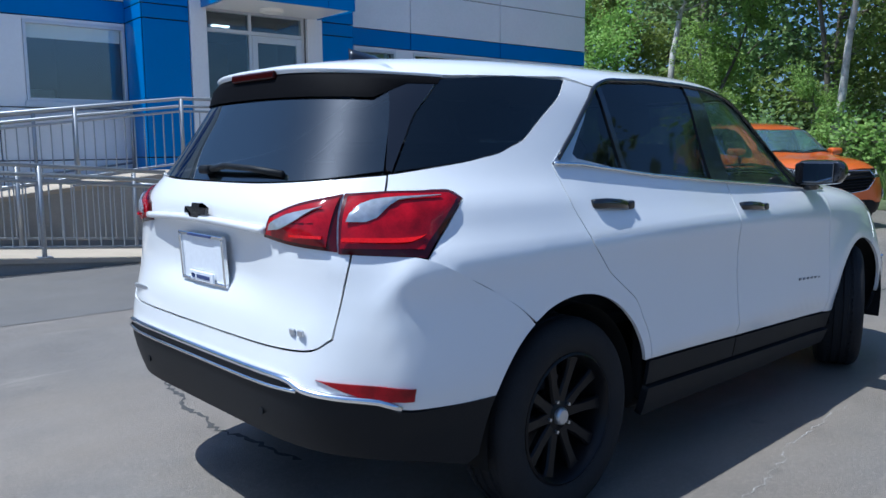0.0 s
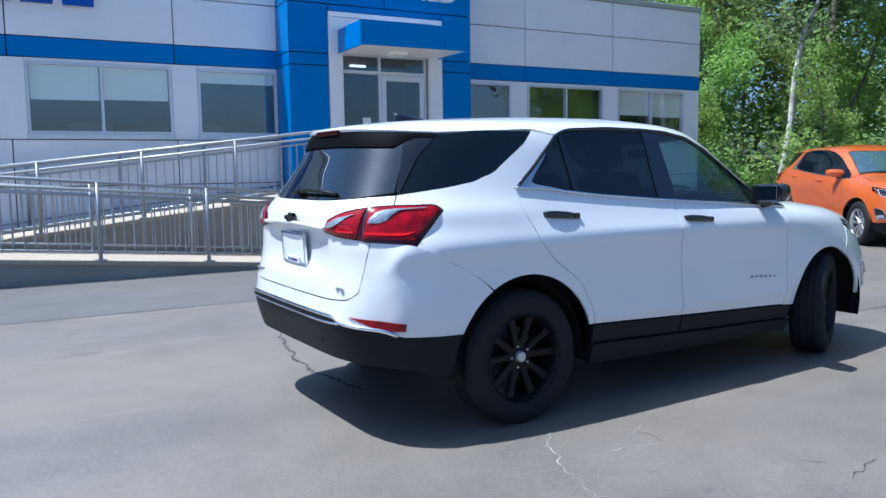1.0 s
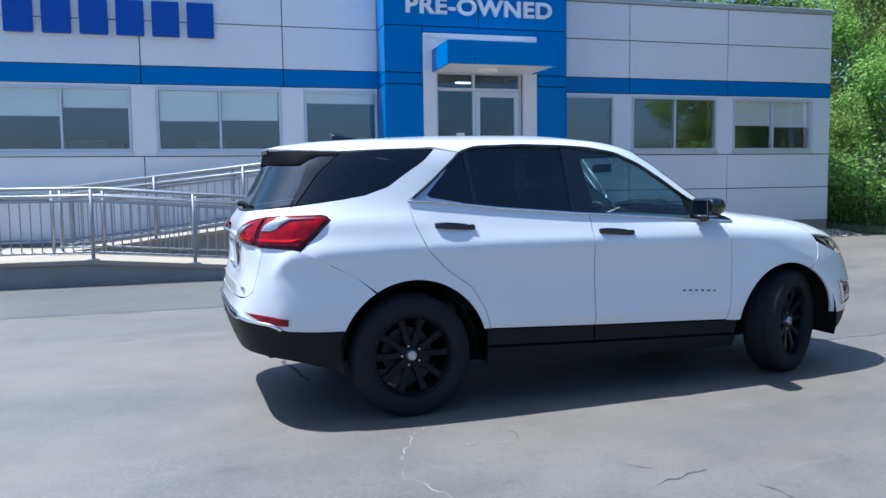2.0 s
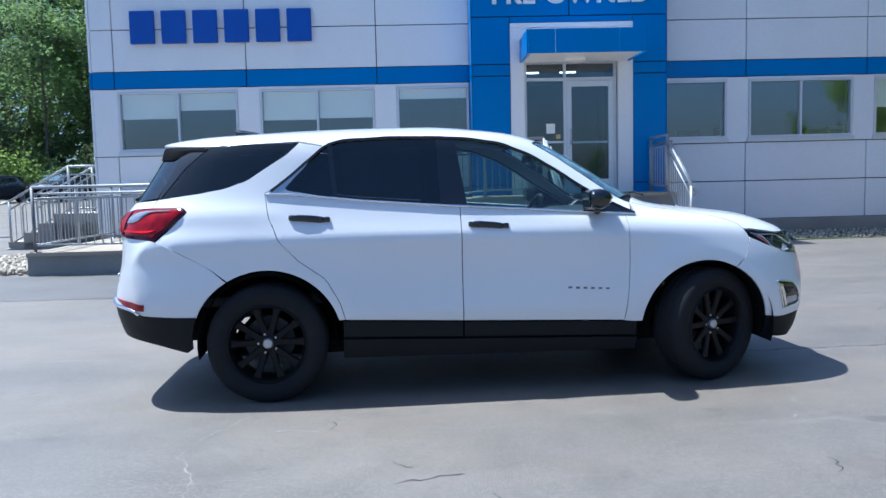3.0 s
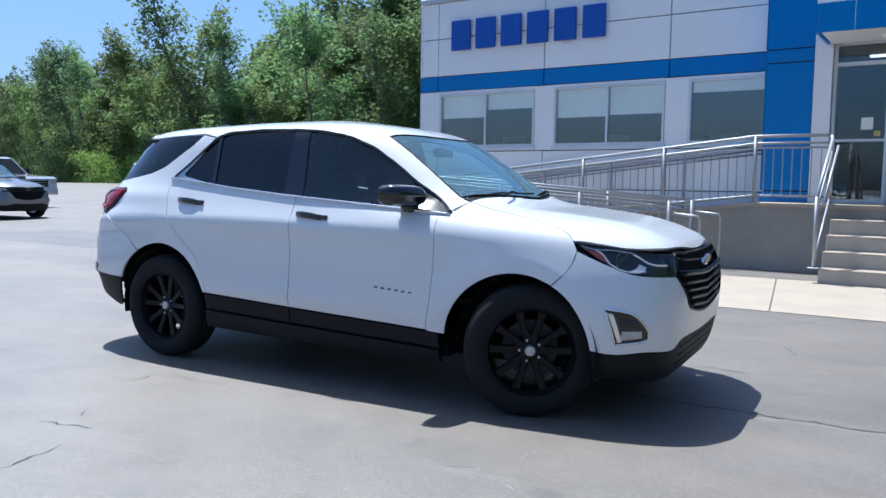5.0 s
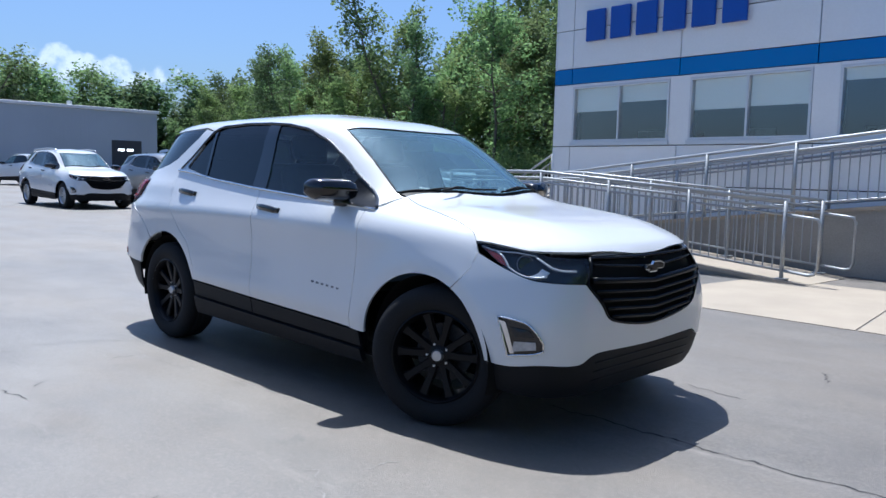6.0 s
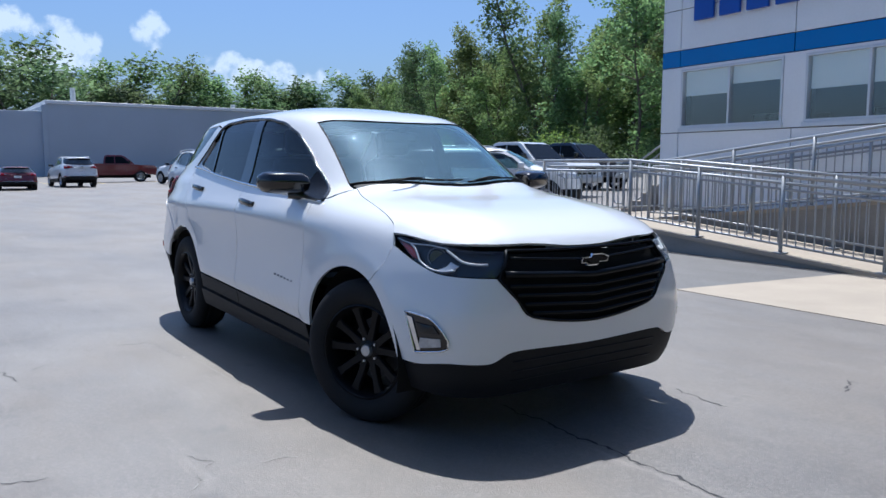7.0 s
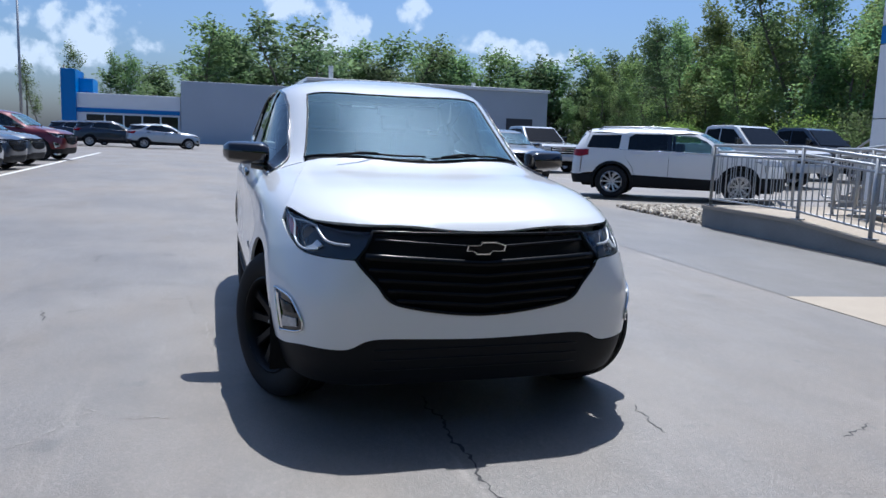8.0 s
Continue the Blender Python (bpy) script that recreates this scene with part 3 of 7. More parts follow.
def sheet_bm(shell, chart, pts, off=0.0, res=0.05, step=0.025, inset=0.0018, flange=0.015, raw=False, bow=0.0):
    """A panel of the skin inside an outline, with its edge turned in."""
    q = list(pts) if raw else [shell.to_chart(chart, p) for p in fill_in(pts)]
    line = smooth_line(q, step)
    area = 0.5 * np.sum(line[:, 0] * np.roll(line[:, 1], -1) - np.roll(line[:, 0], -1) * line[:, 1])
    if area < 0:
        line = line[::-1]
    t = np.roll(line, -1, 0) - np.roll(line, 1, 0)
    t /= np.linalg.norm(t, axis=1, keepdims=True) + 1e-12
    line = line + inset * np.stack([-t[:, 1], t[:, 0]], 1)
    lo, hi = line.min(0), line.max(0)
    gx, gy = np.meshgrid(np.arange(lo[0] + res / 2, hi[0], res), np.arange(lo[1] + res / 2, hi[1], res))
    g = np.stack([gx.ravel(), gy.ravel()], 1)
    d = np.sqrt(((g[:, None] - line[None]) ** 2).sum(-1)).min(1) if len(g) else np.zeros(0)
    g = g[d > res * 0.45]
    allp = [Vector((float(a), float(b))) for a, b in np.r_[line, g]]
    n = len(line)
    vs, _, fs, *_ = delaunay_2d_cdt(allp, [], [list(range(n))], 1, 1e-6)
    vs = np.array([(v.x, v.y) for v in vs])
    lift = off
    if bow:
        dd = np.sqrt(((vs[:, None] - line[None]) ** 2).sum(-1)).min(1)
        lift = off + bow * np.clip(dd / (0.5 * min(hi - lo)), 0, 1) ** 0.6
    p3 = shell.lay(chart, vs, lift if bow else (off or 1e-9))
    bm = bmesh.new()
    bv = [bm.verts.new(p) for p in p3]
    for fc in fs:
        try:
            bm.faces.new([bv[i] for i in fc])
        except ValueError:
            pass
    bmesh.ops.recalc_face_normals(bm, faces=bm.faces[:])
    cen = Vector((shell.mid, 0, 0.7))
    fsum = sum((fc.normal.dot(fc.calc_center_median() - cen) * fc.calc_area() for fc in bm.faces), 0.0)
    if fsum < 0:
        bmesh.ops.reverse_faces(bm, faces=bm.faces[:])
    for fc in bm.faces:
        fc.smooth = True
    if flange:
        bm.normal_update()
        edges = [e for e in bm.edges if len(e.link_faces) == 1]
        nrm = {v: v.normal.copy() for e in edges for v in e.verts}
        made = bmesh.ops.extrude_edge_only(bm, edges=edges)["geom"]
        for e in edges:
            e.smooth = False
        src = {tuple(round(c, 6) for c in v.co): nv for v, nv in nrm.items()}
        for v in (g2 for g2 in made if isinstance(g2, bmesh.types.BMVert)):
            v.co -= src.get(tuple(round(c, 6) for c in v.co), Vector((0, 0, 1))) * flange
        bmesh.ops.recalc_face_normals(bm, faces=[g2 for g2 in made if isinstance(g2, bmesh.types.BMFace)])
    loose = [v for v in bm.verts if not v.link_faces]
    bmesh.ops.delete(bm, geom=loose, context="VERTS")
    return bm


def mirrored(pts):
    return [(p[0], None if p[1] is None else -p[1], p[2]) for p in pts]


def flip_bm(bm):
    for v in bm.verts:
        v.co.y = -v.co.y
    bmesh.ops.reverse_faces(bm, faces=bm.faces[:])
    return bm


def arc(cx, cz, r, a0, a1, n):
    return [(cx + r * math.cos(radians(a0 + (a1 - a0) * i / n)), None, cz + r * math.sin(radians(a0 + (a1 - a0) * i / n))) for i in range(n + 1)]


SUV = Shell(
    -0.4,
    [.15, .30, .45, .60, .75, .85, .92, .97, 1.02, 1.06, 1.09, 1.13, 1.20, 1.35, 1.50, 1.555, 1.590, 1.620, 1.643, 1.657],
    [.80, .862, .886, .893, .888, .884, .885, .881, .864, .847, .834, .817, .788, .739, .689, .655, .59, .46, .30, .03],
    [-2.05, -2.18, -2.26, -2.29, -2.27, -2.25, -2.245, -2.245, -2.245, -2.245, -2.24, -2.225, -2.18, -2.09, -2.01, -1.97, -1.86, -1.5, -1.05, -.45],
    [2.08, 2.18, 2.22, 2.24, 2.23, 2.19, 2.12, 1.99, 1.80, 1.52, 1.28, 1.12, 1.00, .77, .52, .38, .24, .04, -.14, -.35],
    [6, 6, 6, 6, 5.9, 5.8, 5.7, 5.65, 5.6, 5.5, 5.5, 5.4, 5.0, 4.4, 3.8, 3.6, 3.5, 3.2, 2.8, 2.5],
    [6.6, 6.6, 6.4, 6.0, 5.2, 4.7, 4.35, 4.25, 4.15, 4.0, 3.8, 3.5, 3.4, 3.3, 3.2, 3.2, 3.2, 3.0, 2.7, 2.5],
    ((-1.33, .62, .5, .25, .014), (1.36, .60, .5, .25, .012), (-.7, .965, 1.5, .045, .007), (.0, .74, .85, .10, -.006), (.0, .53, .95, .05, .006)),
    ((.935, .40, .105, .030),),
    (((-1.9, -1.3, -.9), (1.128, 1.118, 1.10), .017, .08, .10, -2.05, -1.12, .28),
     ((-1.35, -.9, -.2, .3, .95, 1.3), (1.07, 1.015, .978, .960, .930, .915), .007, .075, .13, -1.45, 1.42, .40),
     ((-.9, .9), (.512, .472), .011, .06, .025, -.92, .95, .10)),
    ((1.36, .345, .475, .012, .06, .09), (-1.325, .355, .48, .005, .05, .16)),
    ((.46, .64, .76, .86, .95, 1.03), (-2.02, -2.045, -2.065, -2.068, -2.00, -1.96), .034, .22, .07),
)
BELT = [(-1.32, None, 1.235), (-1.17, None, 1.228), (-.75, None, 1.18), (-.27, None, 1.14), (.24, None, 1.105), (.57, None, 1.08), (.92, None, 1.055)]
DLO = [(-1.29, None, 1.25), (-1.17, None, 1.342), (-1.08, None, 1.42), (-.965, None, 1.515), (-.86, None, 1.547), (-.57, None, 1.56), (-.29, None, 1.555),
       (-.09, None, 1.543), (.11, None, 1.51), (.30, None, 1.435), (.46, None, 1.34), (.62, None, 1.232)]
DOOR_REAR = [(-.87, None, .485), (-.90, None, .59), (-.98, None, .73), (-1.14, None, .85), (-1.24, None, .96), (-1.30, None, 1.10), (-1.325, None, 1.235)]
DOOR_FRONT = [(.82, None, .415), (.845, None, .57), (.86, None, .77), (.86, None, .93), (.855, None, 1.058)]
HOOD_SIDE = [(.95, -.60, 1.12), (1.28, -.69, 1.06), (1.57, -.745, .985), (1.63, -.775, .942)]
HOOD_FRONT = [(1.92, -.68, .908), (2.09, -.50, .892), (2.15, -.22, .884)]
QGLASS_LOW = [(-1.12, None, 1.54), (-1.19, None, 1.475), (-1.43, None, 1.32), (-1.56, None, 1.275), (-1.70, None, 1.25), (-1.95, None, 1.222)]
LAMP_LOW = [(1.63, -.775, .935), (1.82, -.77, .828), (1.99, -.73, .782), (None, -.548, .767)]
GRILLE_SIDE = [(None, -.540, .764), (None, -.46, .675), (None, -.375, .590)]


def wheel(parent, at, side, rim_mat, steer=0.0, detail=True, radius=0.355, width=0.225):
    """A tyre with its rim; side -1 is the right-hand side of the car."""
    w = empty("wheel")
    w.parent = parent
    w.matrix_basis = Matrix.Translation(at) @ Matrix.Rotation(radians(steer), 4, "Z") @ (Matrix.Rotation(math.pi, 4, "Z") if side > 0 else Matrix())
    key = ("wheel", rim_mat.name, detail, radius)
    if key not in MATS:
        hw, rr = width / 2, radius * 0.655
        prof = [(rr, -hw + .012), (rr + .012, -hw), (rr + .05, -hw - .006), (radius - .045, -hw - .004), (radius - .018, -hw + .008), (radius - .004, -hw + .028), (radius, -hw + .045)]
        for g in (-.045, 0.0, .045):
            prof += [(radius, g - .012), (radius - .007, g - .008), (radius - .007, g + .008), (radius, g + .012)] if detail else []
        prof += [(radius, hw - .045), (radius - .02, hw - .008), (radius - .05, hw), (rr, hw - .012), (rr, -hw + .012)]
        tyre = lathe_bm(prof, 64 if detail else 28)
        tread = bmesh.new()
        if detail:
            for k in range(60):
                a = 2 * math.pi * k / 60
                for sy, tw in ((-1, .16), (1, -.16)):
                    m = Matrix.Rotation(-a, 4, "Y") @ Matrix.Translation((radius - .0065, sy * (hw - .050), 0)) @ Matrix.Rotation(tw, 4, "X")
                    bmesh.ops.create_cube(tread, size=1, matrix=m @ Matrix.Diagonal((.0105, .026, .026, 1)))
        rim = lathe_bm([(rr + .002, -hw + .006), (rr - .006, -hw + .002), (rr - .014, -hw + .012), (rr - .022, -hw + .05), (rr - .03, 0), (rr - .02, hw - .02), (rr, hw - .014)], 48 if detail else 20)
        spokes = bmesh.new()
        for k in range(5):
            for tw in (-.29, .29):
                a = 2 * math.pi * k / 5 + math.pi / 2 + tw
                inner, outer = .045, rr - .008
                m = Matrix.Rotation(-a, 4, "Y")
                t2 = -.10 if tw > 0 else .10
                vs = []
                for r, wd, y0, th, sh in ((inner, .024, -.060, .035, t2), (.12, .019, -.066, .030, 0), (outer * .8, .021, -.074, .026, 0), (outer, .030, -.078, .022, 0)):
                    c = Matrix.Rotation(-sh, 4, "Y")
                    vs.append([spokes.verts.new(m @ c @ Vector((r, y0 + dy, dz * wd))) for dy, dz in ((0, -.75), (0, .75), (.008, 1), (th, 1), (th, -1), (.008, -1))])
                for A, B in zip(vs, vs[1:]):
                    for j in range(6):
                        spokes.faces.new((A[j], A[(j + 1) % 6], B[(j + 1) % 6], B[j]))
                spokes.faces.new(vs[-1])
        bmesh.ops.recalc_face_normals(spokes, faces=spokes.faces[:])
        hub = lathe_bm([(.001, -.062), (.05, -.062), (.062, -.052), (.066, -.02), (.066, .02)], 32 if detail else 10)
        cap = lathe_bm([(.0005, -.082), (.025, -.081), (.030, -.076), (.032, -.06)], 28 if detail else 10)
        disc = lathe_bm([(.07, .03), (.15, .03), (.15, .05), (.07, .05)], 36 if detail else 12)
        made = []
        for nm, b, mt in (("tyre", tyre, rubber), ("tread", tread, rubber), ("rim", rim, rim_mat), ("spokes", spokes, rim_mat), ("hub", hub, rim_mat), ("hub_cap", cap, satin), ("brake_disc", disc, brake_steel)):
            me = bpy.data.meshes.new(nm)
            bmesh.ops.recalc_face_normals(b, faces=b.faces[:])
            for fc in b.faces:
                fc.smooth = nm in ("tyre", "rim", "hub", "hub_cap", "disc")
            for e in b.edges:
                if len(e.link_faces) == 2 and e.calc_face_angle(0) > 0.7:
                    e.smooth = False
            b.to_mesh(me)
            b.free()
            me.materials.append(mt)
            made.append((nm, me))
        nut = cyl_bm((0, -.070, 0), (0, -.03, 0), .0065, seg=6)
        me = bpy.data.meshes.new("lug_nut")
        nut.to_mesh(me)
        nut.free()
        me.materials.append(satin)
        MATS[key] = (made, me)
    for nm, me in MATS[key][0]:
        if len(me.vertices):
            tagged(mesh_ob(nm, me, w), kind="stuff" if nm == "tread" else "")
    if detail:
        for k in range(5):
            a = 2 * math.pi * (k + .5) / 5
            mesh_ob("lug_nut", MATS[key][1], w, Matrix.Translation((.057 * math.cos(a), 0, .057 * math.sin(a))))
    return w


def bowtie(width, height):
    """A plain badge outline: a cross-shaped bar, leaning a little."""
    w, h, k = width / 2, height / 2, height * .12
    out = [(-w, -h * .45), (-w * .36, -h * .45), (-w * .42, -h), (w * .30, -h), (w * .36, -h * .45), (w, -h * .45), (w, h * .45), (w * .36, h * .45), (w * .42, h), (-w * .30, h), (-w * .36, h * .45), (-w, h * .45)]
    return [(x + z / h * k, z) for x, z in out]


def suv(name, m, body, rims, trim, steer, label, fine=True):
    """A mid-size five-door crossover, nose towards +x, on the ground at z = 0."""
    S = SUV
    car = empty(name, m, label, "car")
    res = 0.03 if fine else 0.15
    step = 0.02 if fine else 0.09

    def pan(nm, chart, pts, mat, parent=car, label="", both=False, **k):
        k.setdefault("res", res)
        k.setdefault("step", step)
        ob = part(nm, sheet_bm(S, chart, pts, **k), mat, parent, label)
        if both:
            ob2 = part(nm, flip_bm(sheet_bm(S, chart, pts, **k)), mat, parent, label)
            return ob, ob2
        return ob

    # doors
    belt_f = [p for p in BELT if p[0] > -.165]
    pan("front_door", "X", [(-.167, None, .452), *DOOR_FRONT, *reversed(belt_f[:-1]), (-.167, None, 1.133)], body, both=True)
    belt_r = [p for p in BELT if p[0] < -.17]
    pan("rear_door", "X", [(-.1685, None, .452), (-.1685, None, 1.133), *reversed(belt_r[1:]), *reversed(DOOR_REAR)], body, both=True)
    clad = dict(both=True, label="matt black plastic door cladding", off=.005)
    pan("door_cladding", "X", [(-.885, None, .480), (-.171, None, .447), (-.171, None, .352), (-.885, None, .380)], black_plastic, **clad)
    pan("door_cladding", "X", [(-.165, None, .446), (.90, None, .405), (.90, None, .318), (-.165, None, .352)], black_plastic, **clad)
    pan("side_sill", "X", [(-.885, None, .374), (-.16, None, .346), (.90, None, .312), (.90, None, .235), (-.16, None, .245), (-.89, None, .26)], black_plastic, both=True, label="matt black plastic sill", off=.020, flange=.03)
    # rear quarter, with the roof pillar
    arch_r = arc(-1.325, .355, .437, 120, 17, 12)
    pan("rear_quarter", "R", [*reversed(DOOR_REAR), (-.885, None, .485), *reversed(arch_r), (-1.63, None, .80), (-1.75, None, .872), (-1.945, None, .972), (-1.775, None, 1.14),
                              (-1.81, None, 1.166), (-1.997, None, 1.167), (-1.967, None, 1.215), *reversed(QGLASS_LOW[:-1]), *[(p[0], None, p[2]) for p in reversed(DLO[:4])]],
        body, both=True)
    # front fender
    arch_f = arc(1.35, .345, .418, 172, 62, 11)
    pan("fender", "X", [(.82, None, .41), *[(x, None, z) for x, _, z in DOOR_FRONT[1:]], (.93, None, 1.075), *HOOD_SIDE, (1.66, None, .895), (1.645, None, .83), (1.61, None, .775), *reversed(arch_f), (.90, None, .405)], body, both=True)
    # roof with the front pillars
    right = fill_in([(-1.80, -.515, None), (-1.66, None, 1.53), (-1.12, None, 1.548), (-.965, None, 1.52), *DLO[4:], (.90, None, 1.072), (.945, -.615, 1.115), (.88, -.61, 1.145), (.60, -.565, 1.345), (.335, -.53, 1.495)], False)
    q = [S.to_chart("X", p) for p in right + [(.45, -.28, None), (.475, -.001, None)]]
    q = q + [(x, -s) for x, s in reversed(q[:-1])]
    part("roof", sheet_bm(S, "X", q, raw=True, res=res, step=step), body, car)
    ws = [S.to_chart("X", p) for p in [(.335, -.53, 1.495), (.60, -.565, 1.345), (.885, -.61, 1.142), (1.02, -.38, None), (1.085, -.001, None)]]
    top = [S.to_chart("X", p) for p in [(.475, -.001, None), (.45, -.28, None)]]
    q = ws + [(x, -s) for x, s in reversed(ws[:-1])] + [(top[1][0], -top[1][1]), top[0], top[1]]
    part("windshield", sheet_bm(S, "X", q, raw=True, res=.06, step=.03, off=-.004, flange=.006), glass_shield, car, "clear windshield with dark edge band")
    part("windshield_seal", tube_bm([Vector(p) for p in S.lay("X", smooth_line(q, .05), -.003)], .006, 6, closed=True), black_plastic, car, "black rubber seal round the windshield", smooth=True)
    # hood
    hd = [S.to_chart("X", p) for p in [(1.115, -.001, None), (1.05, -.36, None), *HOOD_SIDE, *HOOD_FRONT, (2.165, -.001, .882)]]
    q = hd + [(x, -s) for x, s in reversed(hd[1:-1])]
    part("hood", sheet_bm(S, "X", q, raw=True, res=res, step=step, off=.002), body, car)
    cow = [S.to_chart("X", p) for p in [(1.075, -.001, None), (1.01, -.38, None), (.90, -.60, 1.135), (.955, -.59, 1.118), (1.055, -.36, None), (1.12, -.001, None)]]
    q = cow + [(x, -s) for x, s in reversed(cow[1:-1])]
    part("cowl", sheet_bm(S, "X", q, raw=True, res=.06, step=.03, off=-.006, inset=0), black_plastic, car, "black plastic cowl under the wipers")
    # glass
    def on(pts, off=.004, chart="X", stp=.03 if fine else .12, closed=False):
        return [Vector(p) for p in S.lay(chart, smooth_line([S.to_chart(chart, p) for p in fill_in(pts, closed)], stp, closed), off)]

    fg = [(-.14, None, 1.136), (-.185, None, 1.548), *DLO[7:], (.92, None, 1.062), *reversed(belt_f[:-1])]
    pan("front_window", "X", fg, glass_front, label="lightly tinted front door glass", both=True, off=-.006, flange=.004, res=.08, inset=.004)
    rg = [(-.27, None, 1.142), (-.285, None, 1.552), (-.57, None, 1.558), (-.86, None, 1.545), (-.93, None, 1.53), (-.90, None, 1.2), (-.75, None, 1.182)]
    pan("rear_window", "X", rg, glass_dark, label="dark privacy glass in the rear door", both=True, off=-.006, flange=.004, res=.08, inset=.004)
    rq = [(-.92, None, 1.2), (-.95, None, 1.525), (-1.08, None, 1.418), (-1.17, None, 1.34), (-1.285, None, 1.25), (-1.17, None, 1.232)]
    pan("vent_window", "X", rq, glass_dark, label="small dark fixed pane in the rear door", both=True, off=-.006, flange=.004, res=.08, inset=.004)
    pan("pillar_cover", "X", [(-.12, None, 1.135), (-.175, None, 1.55), (-.295, None, 1.556), (-.285, None, 1.145)], black_gloss, label="gloss black centre pillar", both=True, off=.0)
    pan("divider_bar", "X", [(-.895, None, 1.2), (-.925, None, 1.532), (-.955, None, 1.525), (-.925, None, 1.205)], black_gloss, both=True, off=.001, inset=0)
    pan("mirror_base", "X", [(.60, None, 1.085), (.62, None, 1.225), (.91, None, 1.066)], grille_black, both=True, off=.002)
    for sg in (-1, 1):
        def fl(pts):
            return [Vector((p.x, -p.y if sg > 0 else p.y, p.z)) for p in pts]
        part("window_seal", tube_bm(fl(on(DLO + [(.92, None, 1.062)], .002)), .010, 6), black_gloss, car, "black rubber window seal", smooth=True)
        part("belt_trim", tube_bm(fl(on(BELT, .006)), .0075, 6), chrome, car, "bright metal strip under the side windows", smooth=True)
        t = sheet_bm(S, "X", [(-1.325, None, 1.238), (-1.175, None, 1.345), (-1.05, None, 1.448), (-1.085, None, 1.395), (-1.165, None, 1.312), (-1.205, None, 1.268), (-1.19, None, 1.252), (-1.10, None, 1.236), (-.99, None, 1.215), (-1.165, None, 1.230)], off=.004, res=.04, inset=0)
        part("corner_trim", flip_bm(t) if sg > 0 else t, satin, car, "satin silver trim at the rear window corner")
    qg = [*QGLASS_LOW, (-1.81, None, 1.40), (-1.675, None, 1.52), (-1.40, None, 1.543)]
    pan("quarter_window", "R", qg, glass_dark, label="dark privacy quarter glass", both=True, off=-.003, flange=.01, inset=.003)
    pan("side_spoiler", "R", [(-1.953, None, 1.222), (-1.812, None, 1.40), (-1.677, None, 1.52), (None, -.505, 1.515), (None, -.555, 1.44), (None, -.655, 1.23)], black_gloss, label="gloss black panel beside the rear glass", both=True, off=-.002)
    rgl = [(None, -.655, 1.226), (None, -.56, 1.44), (None, -.51, 1.52), (None, -.25, 1.535), (None, 0, 1.54)]
    low = [(None, 0, 1.188), (None, -.30, 1.191), (None, -.53, 1.203)]
    pan("rear_glass", "R", rgl + mirrored(list(reversed(rgl[:-1]))) + mirrored(list(reversed(low[1:]))) + low, glass_rear, label="dark rear window glass", off=-.003, flange=.01)
    # spoiler over the rear glass
    bm = bmesh.new()
    half = []
    q0 = Vector(S.lay("R", [S.to_chart("R", (None, -.535, 1.524))], .010)[0])
    n_in, n_out = 14, 7
    for i in range(n_in + n_out + 1):
        if i <= n_in:
            k = i / n_in
            f = Vector(S.lay("X", [S.to_chart("X", (-1.798, -.525 * k - 1e-3, None))], .0015)[0])
            e = Vector((-2.022 + (q0.x + 2.022) * k**4, -.535 * k, 1.566 + (q0.z + .006 - 1.566) * k**2.4))
            g = Vector(S.lay("R", [S.to_chart("R", (None, -.52 * k - 1e-3, 1.462 - .012 * k**2))], .005)[0])
            th = .022 - .013 * k**3
        else:
            k = (i - n_in) / n_out
            a0, a1 = S.to_chart("X", (-1.798, -.525, None)), S.to_chart("X", (-1.665, None, 1.532))
            f = Vector(S.lay("X", [(a0[0] + (a1[0] - a0[0]) * k, a0[1] + (a1[1] - a0[1]) * k)], .0015)[0])
            b0, b1 = S.to_chart("R", (None, -.535, 1.524)), S.to_chart("R", (-1.668, None, 1.524))
            e = Vector(S.lay("R", [(b0[0] + (b1[0] - b0[0]) * k, 1.530)], .010 - .006 * k)[0])
            g = Vector(S.lay("R", [(b0[0] + (b1[0] - b0[0]) * k, 1.500)], -.001)[0])
            th = .010
        m1, m2 = f.lerp(e, .35) + Vector((0, 0, .003 * (1 - k if i > n_in else 1))), f.lerp(e, .7) + Vector((0, 0, .005 * (1 - k if i > n_in else 1)))
        out = Vector((-.3, -.2, 0)) if i > n_in else Vector((-1, 0, 0))
        half.append([f, m1, m2, e, e + out * .006 + Vector((0, 0, -th * .35)), e + Vector((.004, 0, -th)), (e + Vector((.03 if i <= n_in else .004, 0, -th))).lerp(g + Vector((0, 0, .05 if i <= n_in else .012)), .75), g])
    rows = [[bm.verts.new((p.x, -p.y, p.z)) for p in h] for h in reversed(half[1:])] + [[bm.verts.new(p) for p in h] for h in half]
    for a, b in zip(rows, rows[1:]):
        for j in range(7):
            fc = bm.faces.new((a[j], a[j + 1], b[j + 1], b[j]))
            # underside faces are coloured near-black for the shade beneath the spoiler
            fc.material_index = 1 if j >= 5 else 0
            fc.smooth = True
    bmesh.ops.recalc_face_normals(bm, faces=bm.faces[:])
    if sum(fc.normal.z * fc.calc_area() for fc in bm.faces if fc.material_index == 0) < 0:
        bmesh.ops.reverse_faces(bm, faces=bm.faces[:])
    for e in bm.edges:
        if len(e.link_faces) == 2 and e.link_faces[0].material_index != e.link_faces[1].material_index:
            e.smooth = False
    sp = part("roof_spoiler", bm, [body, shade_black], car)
    part("brake_lamp", box_bm(-2.033, -.145, 1.528, -1.98, .145, 1.556, .006, seg=2), brake_red, sp, "dark red high brake lamp")
